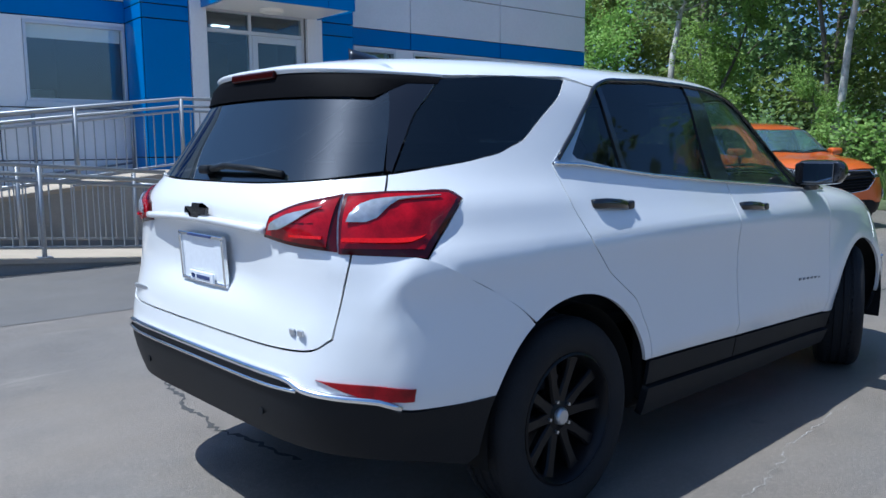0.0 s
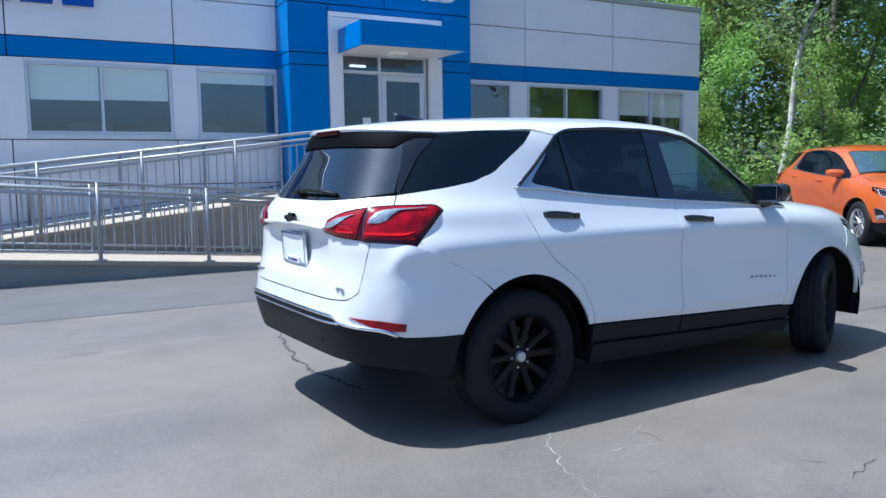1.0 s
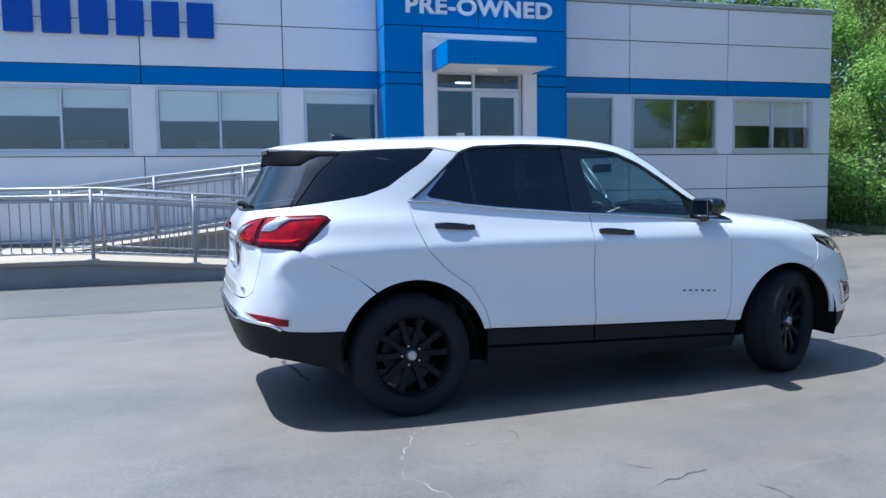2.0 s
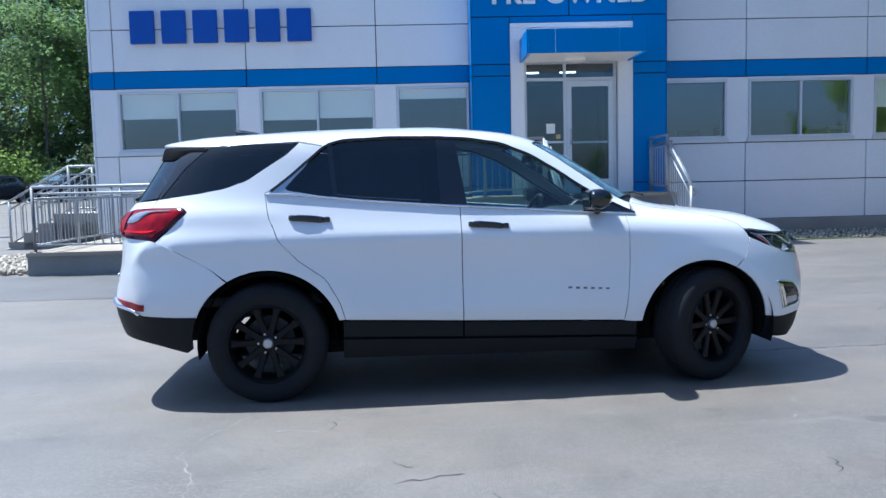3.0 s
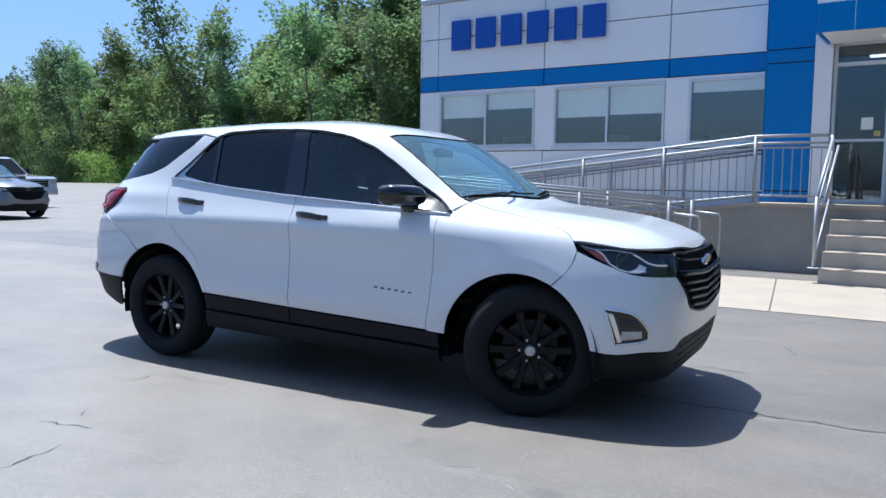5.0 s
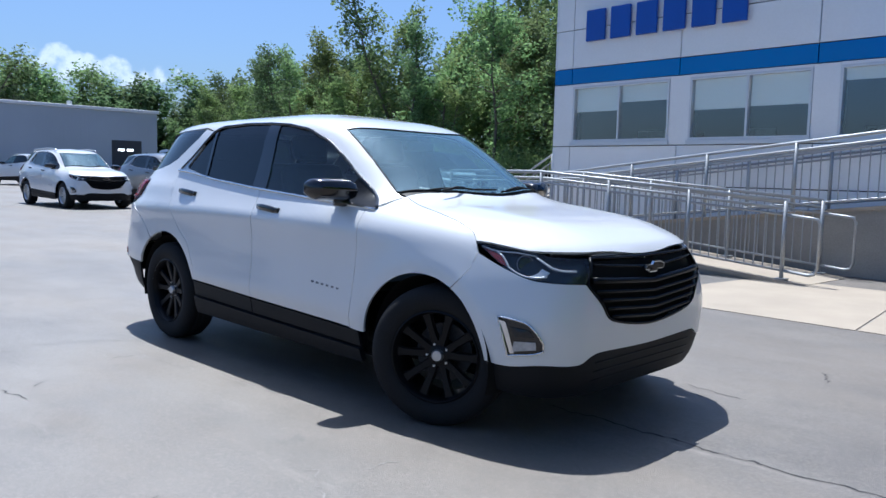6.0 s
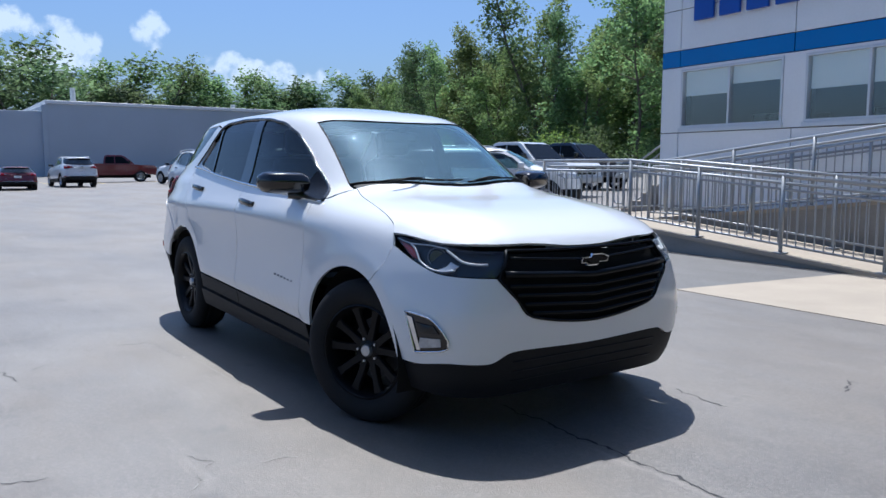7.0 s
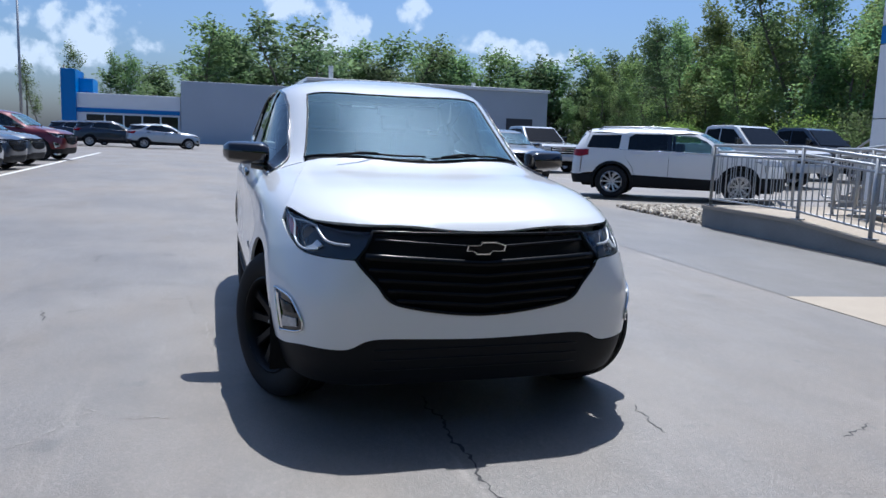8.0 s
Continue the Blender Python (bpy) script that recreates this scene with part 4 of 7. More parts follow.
    # tailgate
    gate = [(None, 0, 1.185), (None, -.30, 1.187), (None, -.53, 1.199), (-1.97, None, 1.214), (-2.0, None, 1.166), (-2.125, None, 1.08), (-2.135, None, 1.0), (-2.175, None, .82), (-2.195, None, .755), (None, -.61, .715), (None, -.21, .708), (None, 0, .708)]
    q = gate + mirrored([p if p[1] is not None else (p[0], -float(S.side(p[0], p[2])), p[2]) for p in reversed(gate[1:-1])])
    tg = pan("tailgate", "R", q, body)
    lip = [Vector(p) for p in S.lay("R", smooth_line([S.to_chart("R", (None, y, 1.052 + .012 * (1 - (y / .42) ** 2))) for y in np.linspace(-.42, .42, 9)], .03, False), .012)]
    part("gate_lip", tube_bm(lip, .013, 8), body, tg, smooth=True)
    # licence plate frame
    bx = float(S.end(0.0, .93, -1))
    pl = empty("plate")
    pl.parent, pl.matrix_basis = tg, Matrix.Translation((bx + .006, 0, .925)) @ Matrix.Rotation(radians(-3), 4, "Y")
    part("plate_panel", box_bm(-.004, -.152, -.076, .004, .152, .076), plate_white, pl, "blank pale dealer plate")
    fr = bmesh.new()
    for a in ((-.162, -.086, .162, -.074), (-.162, .074, .162, .086), (-.162, -.074, -.150, .074), (.150, -.074, .162, .074)):
        box_bm(-.012, a[0], a[1], .004, a[2], a[3], .002, fr)
    part("plate_frame", fr, chrome, pl, "chrome plate frame")
    part("dealer_strip", box_bm(-.016, -.085, -.080, -.010, .085, -.045, .002), plate_white, pl)
    part("dealer_bar", box_bm(-.0175, -.06, -.070, -.015, .035, -.057), mark_navy, pl)
    part("dealer_dot", box_bm(-.0175, .05, -.070, -.015, .07, -.055, .004), mark_navy, pl)
    part("frame_bar", box_bm(-.0145, -.085, .076, -.011, .085, .084), mark_navy, pl)
    be = float(S.end(0.0, 1.085, -1))
    part("rear_badge", prism_bm(bowtie(.155, .052), .012), black_gloss if trim == "dark" else chrome, tg, "black cross-bar badge",
         m=Matrix.Translation((be - .024, 0, 1.09)) @ Matrix.Rotation(radians(-90), 4, "Z"))
    # small grade mark, kept as two bars
    gm = bmesh.new()
    gx = float(S.end(-.55, .765, -1))
    box_bm(gx - .006, -.575, .756, gx + .004, -.553, .774, .002, gm)
    box_bm(gx - .001, -.612, .756, gx + .009, -.586, .774, .002, gm)
    part("grade_mark", gm, satin, tg)
    gm = bmesh.new()
    gx = float(S.end(.5, .765, -1))
    for i in range(6):
        box_bm(gx - .006, .44 + i * .022, .757, gx + .006, .455 + i * .022, .773, .001, gm)
    part("drive_mark", gm, satin, tg)
    wb = [Vector((-2.178, .07, 1.222)), Vector((-2.188, -.08, 1.238)), Vector((-2.182, -.24, 1.232)), Vector((-2.165, -.40, 1.217))]
    wip = part("rear_wiper", tube_bm(wb, .011, 6), black_plastic, tg, "black rear wiper", smooth=True)
    part("wiper_cover", box_bm(-2.202, .03, 1.208, -2.165, .10, 1.240, .012, seg=2), black_plastic, wip)
    # tail lamps
    for sg in (-1, 1):
        def mk(nm, pts, mat, parent, lab, **k):
            b = sheet_bm(S, "R", pts, **k)
            return part(nm, flip_bm(b) if sg > 0 else b, mat, parent, lab)
        ol = mk("tail_lamp", [(-2.115, -.635, 1.162), (-1.99, None, 1.168), (-1.812, None, 1.165), (-1.778, None, 1.14), (-1.948, None, .976), (-2.14, -.668, .993)], red_dark, car, "red wrap-round tail lamp", off=.004, res=.03, bow=.020, flange=.03)
        mk("red_lens", [(-2.112, -.650, 1.148), (-1.99, None, 1.155), (-1.82, None, 1.152), (-1.802, None, 1.138), (-1.955, None, .994), (-2.135, -.672, 1.007)], red_lens, ol, "", off=.016, res=.03, bow=.012, flange=.006)
        mk("clear_part", [(-2.105, -.668, 1.098), (-2.085, None, 1.122), (-2.05, None, 1.134), (-1.99, None, 1.140), (-1.86, None, 1.143), (-1.86, None, 1.138), (-1.985, None, 1.130), (-2.02, None, 1.112), (-2.055, None, 1.085), (-2.085, None, 1.074), (-2.112, -.668, 1.076)], clear_lens, ol, "clear lens with a bright edge", off=.029, res=.02, bow=.006, flange=.006)
        mk("reflector_bar", [(-2.125, -.67, 1.022), (-1.985, None, 1.010), (-1.935, None, 1.035), (-1.975, None, 1.026), (-2.12, -.67, 1.036)], red_bright, ol, "", off=.030, res=.03, flange=.005)
        il = mk("gate_lamp", [(-2.117, -.634, 1.161), (-2.185, -.53, 1.135), (-2.222, -.43, 1.095), (-2.24, -.405, 1.03), (-2.22, -.53, 1.012), (-2.142, -.667, .998)], red_dark, tg, "red inner tail lamp", off=.005, res=.03, bow=.018, flange=.02)
        mk("red_lens", [(None, -.632, 1.146), (None, -.53, 1.120), (None, -.445, 1.086), (None, -.428, 1.040), (None, -.53, 1.024), (None, -.648, 1.010)], red_lens, il, "", off=.014, res=.03, bow=.010, flange=.006)
        mk("clear_part", [(None, -.612, 1.118), (None, -.52, 1.098), (None, -.462, 1.074), (None, -.455, 1.054), (None, -.50, 1.057), (None, -.545, 1.074), (None, -.580, 1.098)], clear_lens, il, "clear lens with a bright edge", off=.026, res=.02, bow=.005, flange=.006)
        mk("reflector_bar", [(None, -.635, 1.030), (None, -.54, 1.036), (None, -.54, 1.046), (None, -.635, 1.042)], red_bright, il, "", off=.026, res=.03, flange=.005)
    # rear bumper
    rb = [(None, 0, .7055), (None, -.21, .7055), (None, -.61, .7125), (-2.193, None, .753), (-2.173, None, .82), (-2.133, None, .994), (-1.945, None, .9735), (-1.75, None, .8735), (-1.63, None, .8015), *arc(-1.325, .355, .437, 121, 157, 5)[0:], (-2.02, None, .545), (-2.10, None, .575), (None, -.62, .60), (None, -.54, .625), (None, 0, .625)]
    q = [S.to_chart("R", p) for p in rb]
    q = q + [(-u, z) for u, z in reversed(q[1:-1])]
    part("rear_bumper", sheet_bm(S, "R", q, raw=True, res=res, step=step, off=.003), body, car)
    lo = [(None, 0, .622), (None, -.535, .622), (None, -.615, .597), (-2.10, None, .572), (-2.02, None, .542), *arc(-1.325, .355, .44, 156, 182, 4), (-1.80, None, .315), (-2.02, None, .375), (None, -.60, .41), (None, 0, .415)]
    q = [S.to_chart("R", p) for p in lo]
    q = q + [(-u, z) for u, z in reversed(q[1:-1])]
    part("lower_rear_bumper", sheet_bm(S, "R", q, raw=True, res=res, step=step, off=.006), black_plastic, car, "matt black plastic lower bumper")
    strip = [Vector(p) for p in S.lay("R", smooth_line([S.to_chart("R", p) for p in [(-2.05, None, .556), (-2.11, None, .58), (None, -.62, .604), (None, -.54, .63), (None, 0, .632), (None, .54, .63), (None, .62, .604)]], .03, False), .008)]
    part("bumper_strip", tube_bm(strip, .011, 6), chrome, car, "bright strip along the rear bumper", smooth=True)
    strip = [Vector(p) for p in S.lay("R", smooth_line([S.to_chart("R", p) for p in [(None, -.60, .600), (None, -.53, .598), (None, 0, .598), (None, .53, .598), (None, .60, .600)]], .03, False), .009)]
    part("bumper_strip", tube_bm(strip, .007, 6), chrome, car, "bright strip along the rear bumper", smooth=True)
    for sg in (-1, 1):
        b = sheet_bm(S, "R", [(-2.235, -.655, .640), (-2.13, None, .629), (-2.01, None, .612), (-2.015, None, .574), (-2.13, None, .585)], off=.008, res=.03, flange=.01)
        part("rear_reflector", flip_bm(b) if sg > 0 else b, red_lens, car, "narrow red bumper reflector")
        se = Vector(S.lay("R", [S.to_chart("R", (None, sg * .42, .50))], .005)[0])
        part("parking_sensor", cyl_bm(se, se + Vector((-.006, 0, 0)), .012, seg=12), black_plastic, car)
    # front bumper
    fb = [(1.548, None, .712), (1.61, None, .775), (1.645, None, .83), (1.66, None, .892), *LAMP_LOW[1:], *GRILLE_SIDE, (None, 0, .542), (None, 0, .428), (None, -.42, .440), (None, -.50, .430), (None, -.58, .395), (2.06, None, .40), (1.90, None, .385), *arc(1.35, .345, .418, 7, 58, 6)]
    q = [S.to_chart("F", p) for p in fb]
    k = next(i for i, p in enumerate(fb) if p == (None, 0, .542))
    q = q[: k + 1] + [(-u, z) for u, z in reversed(q[:k])] + [(-u, z) for u, z in reversed(q[k + 2:])] + q[k + 1:]
    part("front_bumper", sheet_bm(S, "F", q, raw=True, res=res, step=step, off=.002), body, car)
    lo = [(None, 0, .426), (None, -.42, .437), (None, -.50, .427), (None, -.58, .392), (2.06, None, .397), (1.90, None, .382), *arc(1.35, .345, .42, 5, -12, 3), (1.95, None, .235), (None, -.55, .225), (None, 0, .22)]
    q = [S.to_chart("F", p) for p in lo]
    q = q + [(-u, z) for u, z in reversed(q[1:-1])]
    part("lower_front_bumper", sheet_bm(S, "F", q, raw=True, res=res, step=step, off=-.004), black_plastic, car, "matt black plastic lower bumper and air dam")
    for zz in (.30, .345, .39):
        line = [Vector(p) for p in S.lay("F", [S.to_chart("F", (None, y, zz)) for y in np.linspace(-.46, .46, 13)], -.0035)]
        part("intake_bar", tube_bm(line, .004, 5), black_plastic, car, smooth=True)
    # grille
    gl = [S.to_chart("F", p) for p in [(None, 0, .539), *reversed(GRILLE_SIDE), (None, -.497, .820), (None, -.468, .879), (None, -.22, .874), (None, 0, .872)]]
    q = gl + [(-u, z) for u, z in reversed(gl[1:-1])]
    gr = part("grille", sheet_bm(S, "F", q, raw=True, res=.06, step=.03, off=-.022, flange=.02), black_liner, car, "black barred grille")
    edge = [Vector(p) for p in S.lay("F", smooth_line([(u, z) for u, z in q], .03), .002)]
    part("grille_frame", tube_bm(edge, .008, 6, closed=True), grille_black if trim == "dark" else chrome, gr, smooth=True)
    for zz, hw, rr in ((.606, .380, .011), (.648, .418, .011), (.690, .456, .011), (.732, .492, .011), (.782, .505, .018), (.848, .462, .008)):
        line = [Vector(p) for p in S.lay("F", [S.to_chart("F", (None, y, zz - .03 * (1 - abs(y) / hw))) for y in np.linspace(-hw, hw, 17)], .002)]
        b = tube_bm(line, rr, 6)
        part("grille_bar", b, grille_black if trim == "dark" or zz != .772 else chrome, gr, smooth=True)
    fe = float(S.nose(S.end(0.0, .82, 1)))
    part("front_badge", prism_bm(bowtie(.17, .056), .014), chrome, gr, "bright outlined cross-bar badge", m=Matrix.Translation((fe + .028, 0, .82)) @ Matrix.Rotation(radians(90), 4, "Z") @ Matrix.Rotation(radians(8), 4, "X"))
    if trim == "dark":
        part("badge_fill", prism_bm(bowtie(.157, .044), .016), grille_black, gr, m=Matrix.Translation((fe + .030, 0, .82)) @ Matrix.Rotation(radians(90), 4, "Z") @ Matrix.Rotation(radians(8), 4, "X"))
    # head lamps and fog lamps
    for sg in (-1, 1):
        def mk(nm, pts, mat, parent, lab, **k):
            b = sheet_bm(S, "F", pts, **k)
            return part(nm, flip_bm(b) if sg > 0 else b, mat, parent, lab)
        rim = [(1.625, -.775, .938), *LAMP_LOW[1:], (None, -.499, .820), (None, -.472, .879), (2.03, None, .888), (1.92, None, .905)]
        hl = mk("headlight", rim, lamp_dark, car, "swept-back headlight with dark housing", off=-.034, res=.03, flange=-.034)
        mk("lamp_cover", rim, lamp_cover, hl, "clear lamp cover", off=.001, res=.03, bow=.005, flange=.004)
        mk("amber_marker", [(1.665, -.775, .918), (1.80, None, .848), (1.835, None, .838), (1.790, None, .884), (1.73, None, .906)], amber_lens, hl, "dark amber side marker", off=-.006, res=.03, flange=.025)
        lamp = Vector((1.866, -.700, .848))
        out = Vector((.80, -.60, .04)).normalized()
        if sg > 0:
            lamp.y, out.y = -lamp.y, -out.y
        part("projector_lens", cyl_bm(lamp - out * .05, lamp + out * .002, .036, .030, seg=28), lamp_lens, hl, "dark projector lens", smooth=False)
        ax1 = out.orthogonal().normalized()
        part("lens_ring", tube_bm([lamp + (ax1 * math.cos(a) + out.cross(ax1) * math.sin(a)) * .040 for a in np.linspace(0, 2 * math.pi, 29)[:-1]], .0028, 6, closed=True), mark_grey, hl, smooth=True)
        for nm, pts, r, lab in (("lamp_bezel", [(1.755, None, .905), (1.790, None, .888), (1.840, None, .838), (1.90, None, .810), (1.97, None, .797), (2.04, None, .803)], .0045, "silver bezel line"),
                                ("light_strip", [(1.955, None, .888), (2.00, None, .866), (2.045, None, .842), (2.085, None, .832), (None, -.60, .829), (None, -.565, .828)], .0055, "bright light strip"),
                                ("lamp_edge", [(1.66, -.775, .926), (1.75, None, .908), (1.86, None, .905), (1.95, None, .894)], .003, "silver upper edge")):
            edge = [Vector(p) for p in S.lay("F", smooth_line([S.to_chart("F", p) for p in pts], .02, False), -.010)]
            if sg > 0:
                for p in edge:
                    p.y = -p.y
            part(nm, tube_bm(edge, r, 6), lamp_silver, hl, lab, smooth=True)
        mk("lamp_reflector", [(2.00, None, .842), (2.045, None, .824), (2.03, None, .806), (1.985, None, .800), (1.955, None, .806), (1.99, None, .822)], lamp_silver, hl, "silver reflector beside the lens", off=-.014, res=.03, step=.015, flange=.012)
        u0 = S.to_chart("F", (1.86, None, .6))[0]

        def fog(pts):
            return [(u0 + 1.22 * (u - u0), z) for u, z in (S.to_chart("F", p) for p in pts)]
        fg2 = fog([(1.845, None, .615), (1.92, None, .605), (1.975, None, .590), (2.015, None, .552), (2.042, None, .505), (2.040, None, .470), (2.01, None, .456), (1.95, None, .447), (1.895, None, .440)])
        fl2 = mk("fog_lamp", fg2, black_gloss, car, "fog lamp in a chrome bezel", raw=True, off=.004, res=.03, flange=.01)
        ed = [Vector(p) for p in S.lay("F", smooth_line(fg2, .02), .008)]
        if sg > 0:
            for p in ed:
                p.y = -p.y
        part("bezel", tube_bm(ed, .0048, 6, closed=True), chrome, fl2, smooth=True)
        mk("fog_lens", fog([(1.90, None, .575), (1.985, None, .565), (2.01, None, .53), (1.93, None, .525)]), lamp_dark, fl2, "", raw=True, off=.010, res=.03, bow=.01, flange=.005)
        mk("running_light", fog([(1.925, None, .510), (2.015, None, .512), (2.015, None, .475), (1.91, None, .458)]), clear_lens, fl2, "", raw=True, off=.010, res=.03, bow=.008, flange=.005)
        mk("bezel_blade", fog([(1.855, None, .60), (1.885, None, .594), (1.925, None, .452), (1.905, None, .45)]), chrome, fl2, "", raw=True, off=.010, res=.03, flange=.005)
    # door handles
    for sg in (-1, 1):
        for hx, hz, slope in ((-1.06, 1.085, -.055), (0.0, 1.02, -.06)):
            h = empty("door_handle")
            h.parent = car
            yy = -(float(S.side(hx, hz)))
            h.matrix_basis = Matrix.Translation((hx, yy * (-1 if sg > 0 else 1), hz))
            tagged(h, "gloss black pull handle")
            bm = bmesh.new()
            pts = [(-.125, -.002, 0), (-.115, -.016, .002), (-.06, -.023, .004), (.02, -.024, .002), (.07, -.020, -.002), (.085, -.012, -.004), (.09, -.002, -.005)]
            rings = []
            for i, (px, py, pz) in enumerate(pts):
                hh = (.012, .017, .019, .019, .018, .015, .010)[i]
                rings.append([bm.verts.new((px, (py + dy) * (1 if sg < 0 else -1), pz + dz + px * slope)) for dy, dz in ((0, hh), (-.006, hh * .6), (-.006, -hh * .6), (0, -hh), (.014, -hh), (.014, hh))])
            for A, B in zip(rings, rings[1:]):
                for j in range(6):
                    bm.faces.new((A[j], A[(j + 1) % 6], B[(j + 1) % 6], B[j]))
            bm.faces.new(rings[0])
            bm.faces.new(rings[-1])
            bmesh.ops.recalc_face_normals(bm, faces=bm.faces[:])
            part("grip", bm, black_gloss if trim == "dark" else body, h, smooth=True)
            part("lock_cover", box_bm(.080, -.026 if sg < 0 else -.004, -.023, .118, .004 if sg < 0 else .026, .010, .009, seg=2), black_gloss if trim == "dark" else body, h)
            # raised wedge shaped to give the bright sun spot below the grip
            wedge = bmesh.new()
            ys = 1 if sg < 0 else -1
            a0, a1, f0, f1, b0, b1 = (wedge.verts.new((x, y * ys, z)) for x, y, z in ((-.035, .004, -.016), (.055, .004, -.018), (-.02, -.014, -.040), (.045, -.014, -.041), (-.012, .004, -.062), (.035, .004, -.062)))
            for q in ((a0, a1, f1, f0), (f0, f1, b1, b0), (a0, f0, b0), (a1, b1, f1), (a0, b0, b1, a1)):
                wedge.faces.new(q)
            bmesh.ops.recalc_face_normals(wedge, faces=wedge.faces[:])
            bmesh.ops.bevel(wedge, geom=wedge.edges[:], offset=.003, segments=2, affect="EDGES", profile=.6)
            part("finger_recess", wedge, body, h, smooth=True)
    # mirrors
    for sg in (-1, 1):
        mi = empty("door_mirror")
        mi.parent = car
        tagged(mi, "gloss black door mirror" if trim == "dark" else "body-coloured door mirror")
        bm = bmesh.new()
        rings = []
        for i in range(9):
            k = i / 8
            y = -.790 - .245 * k
            hh = .067 * (1 - .20 * k**2) * (1 if i < 8 else .55) * (.75 if i == 0 else 1)
            x0, x1 = .60 - .015 * k, .60 + .165 * (1 - .45 * k**2.2) * (1 if i < 8 else .5)
            zc = 1.150 + .012 * k
            ring = [(x0, zc - hh * .92), (x0, zc + hh * .92), (x0 + (x1 - x0) * .5, zc + hh), (x0 + (x1 - x0) * .86, zc + hh * .78), (x1, zc + hh * .15), (x0 + (x1 - x0) * .9, zc - hh * .6), (x0 + (x1 - x0) * .5, zc - hh)]
            rings.append([bm.verts.new((a, y if sg < 0 else -y, b)) for a, b in ring])
        for A, B in zip(rings, rings[1:]):
            for j in range(7):
                bm.faces.new((A[j], A[(j + 1) % 7], B[(j + 1) % 7], B[j]))
        bm.faces.new(rings[0])
        bm.faces.new(rings[-1])
        bmesh.ops.recalc_face_normals(bm, faces=bm.faces[:])
        bmesh.ops.bevel(bm, geom=[e for e in bm.edges if e.calc_face_angle(0) > .6], offset=.010, segments=2, affect="EDGES", profile=.6)
        part("mirror_shell", bm, black_gloss if trim == "dark" else body, mi, smooth=True)
        y0, y1 = (-.83, -.998) if sg < 0 else (.998, .83)
        part("mirror_glass", box_bm(.580, min(y0, y1) + .01, 1.108, .588, max(y0, y1) - .01, 1.206, .003), mirror_mat, mi, "mirror glass")
        part("mirror_arm", tube_bm([(.70, sg * .745, 1.075), (.68, sg * .81, 1.082), (.66, sg * .88, 1.092)], .024, 8), black_gloss, mi, smooth=True)
    # model name on the doors, kept as plain bars
    for sg in (-1, 1):
        for i in range(7):
            px = .485 + .0465 * i
            pz = .628 - .0028 * i
            y = -float(S.side(px, pz)) - .006
            part("name_bar", box_bm(px - .012, min(sg * -y, sg * -(y + .006)), pz - .006, px + .012, max(sg * -y, sg * -(y + .006)), pz + .006, .002), mark_grey, car)
    # roof fin, wipers
    bm = bmesh.new()
    rings = []
    for i in range(7):
        k = i / 6
        x = -1.40 - .20 * k
        hh, w = .055 * k**.8 + .006, .030 * (1 - .35 * k)
        zb = float(S.from_chart("X", [(x, -.002)])[0][2])
        rings.append([bm.verts.new(p) for p in ((x, -w, zb - .01), (x, -w * .7, zb + hh * .5), (x - .012 * k, 0, zb + hh), (x, w * .7, zb + hh * .5), (x, w, zb - .01))])
    for A, B in zip(rings, rings[1:]):
        for j in range(4):
            bm.faces.new((A[j], A[j + 1], B[j + 1], B[j]))
    bm.faces.new(rings[-1])
    bmesh.ops.recalc_face_normals(bm, faces=bm.faces[:])
    part("antenna_fin", bm, black_gloss if trim == "dark" else body, car, "gloss black shark-fin aerial", smooth=True)
    for y0, y1 in ((-.50, .02), (.05, .60)):
        pts = [Vector(S.lay("X", [S.to_chart("X", (1.075 - .33 * max(0, abs(y) - .05) ** 1.6 - .02 * t, y, None))], .009)[0]) for t, y in ((t, y0 + (y1 - y0) * t) for t in np.linspace(0, 1, 9))]
        w = part("wiper", tube_bm(pts, .006, 6), black_plastic, car, "black windshield wiper", smooth=True)
        mid = pts[4]
        part("wiper_arm", tube_bm([mid + Vector((0, 0, .004)), mid + Vector((.03, -.10, .008)), mid + Vector((.045, -.22, -.012))], .007, 6), black_plastic, w, smooth=True)
    # wheels, liners, floor pan
    for wx, st in ((-1.335, 0.0), (1.39, steer)):
        for sg in (-1, 1):
            wheel(car, (wx, sg * (.765 if st == 0 else .748), .352), sg, rims, st, fine)
            liner = lathe_bm([(.405, -.16), (.415, .16), (.25, .17)], 64 if fine else 16)
            bmesh.ops.delete(liner, geom=[v for v in liner.verts if v.co.z < (-.13 if v.co.x > 0 and wx > 0 else -.095 if wx < 0 and v.co.x < 0 else -.05)], context="VERTS")
            for v in liner.verts:
                v.co = Vector((v.co.x + wx, sg * .70 + v.co.y * -sg, v.co.z + .352))
            part("wheel_liner", liner, black_liner, car, smooth=True)
    part("floor_pan", box_bm(-1.62, -.62, .23, 1.80, .62, .34, .03), black_liner, car)
    ub = bmesh.new()
    box_bm(-.86, -.80, .25, .92, .80, .33, .02, ub)
    box_bm(1.55, -.50, .34, 1.97, .50, .80, .05, ub)
    box_bm(-2.15, -.58, .34, -1.90, .58, .62, .05, ub)
    box_bm(-.86, -.845, .30, .88, -.80, .95, .01, ub)
    box_bm(-.86, .80, .30, .88, .845, .95, .01, ub)
    box_bm(-2.0, -.60, .34, -1.72, .60, .98, .02, ub)
    part("inner_frame", ub, black_liner, car)
    if fine:
        part("silencer", cyl_bm((.55, -.25, .235), (1.0, -.18, .235), .07, seg=14), brake_steel, car, smooth=True)
    # cabin
    cab = part("dashboard", box_bm(.62, -.70, .78, 1.06, .70, 1.075, .06, seg=2), cabin_plastic, car, "dark grey dashboard")
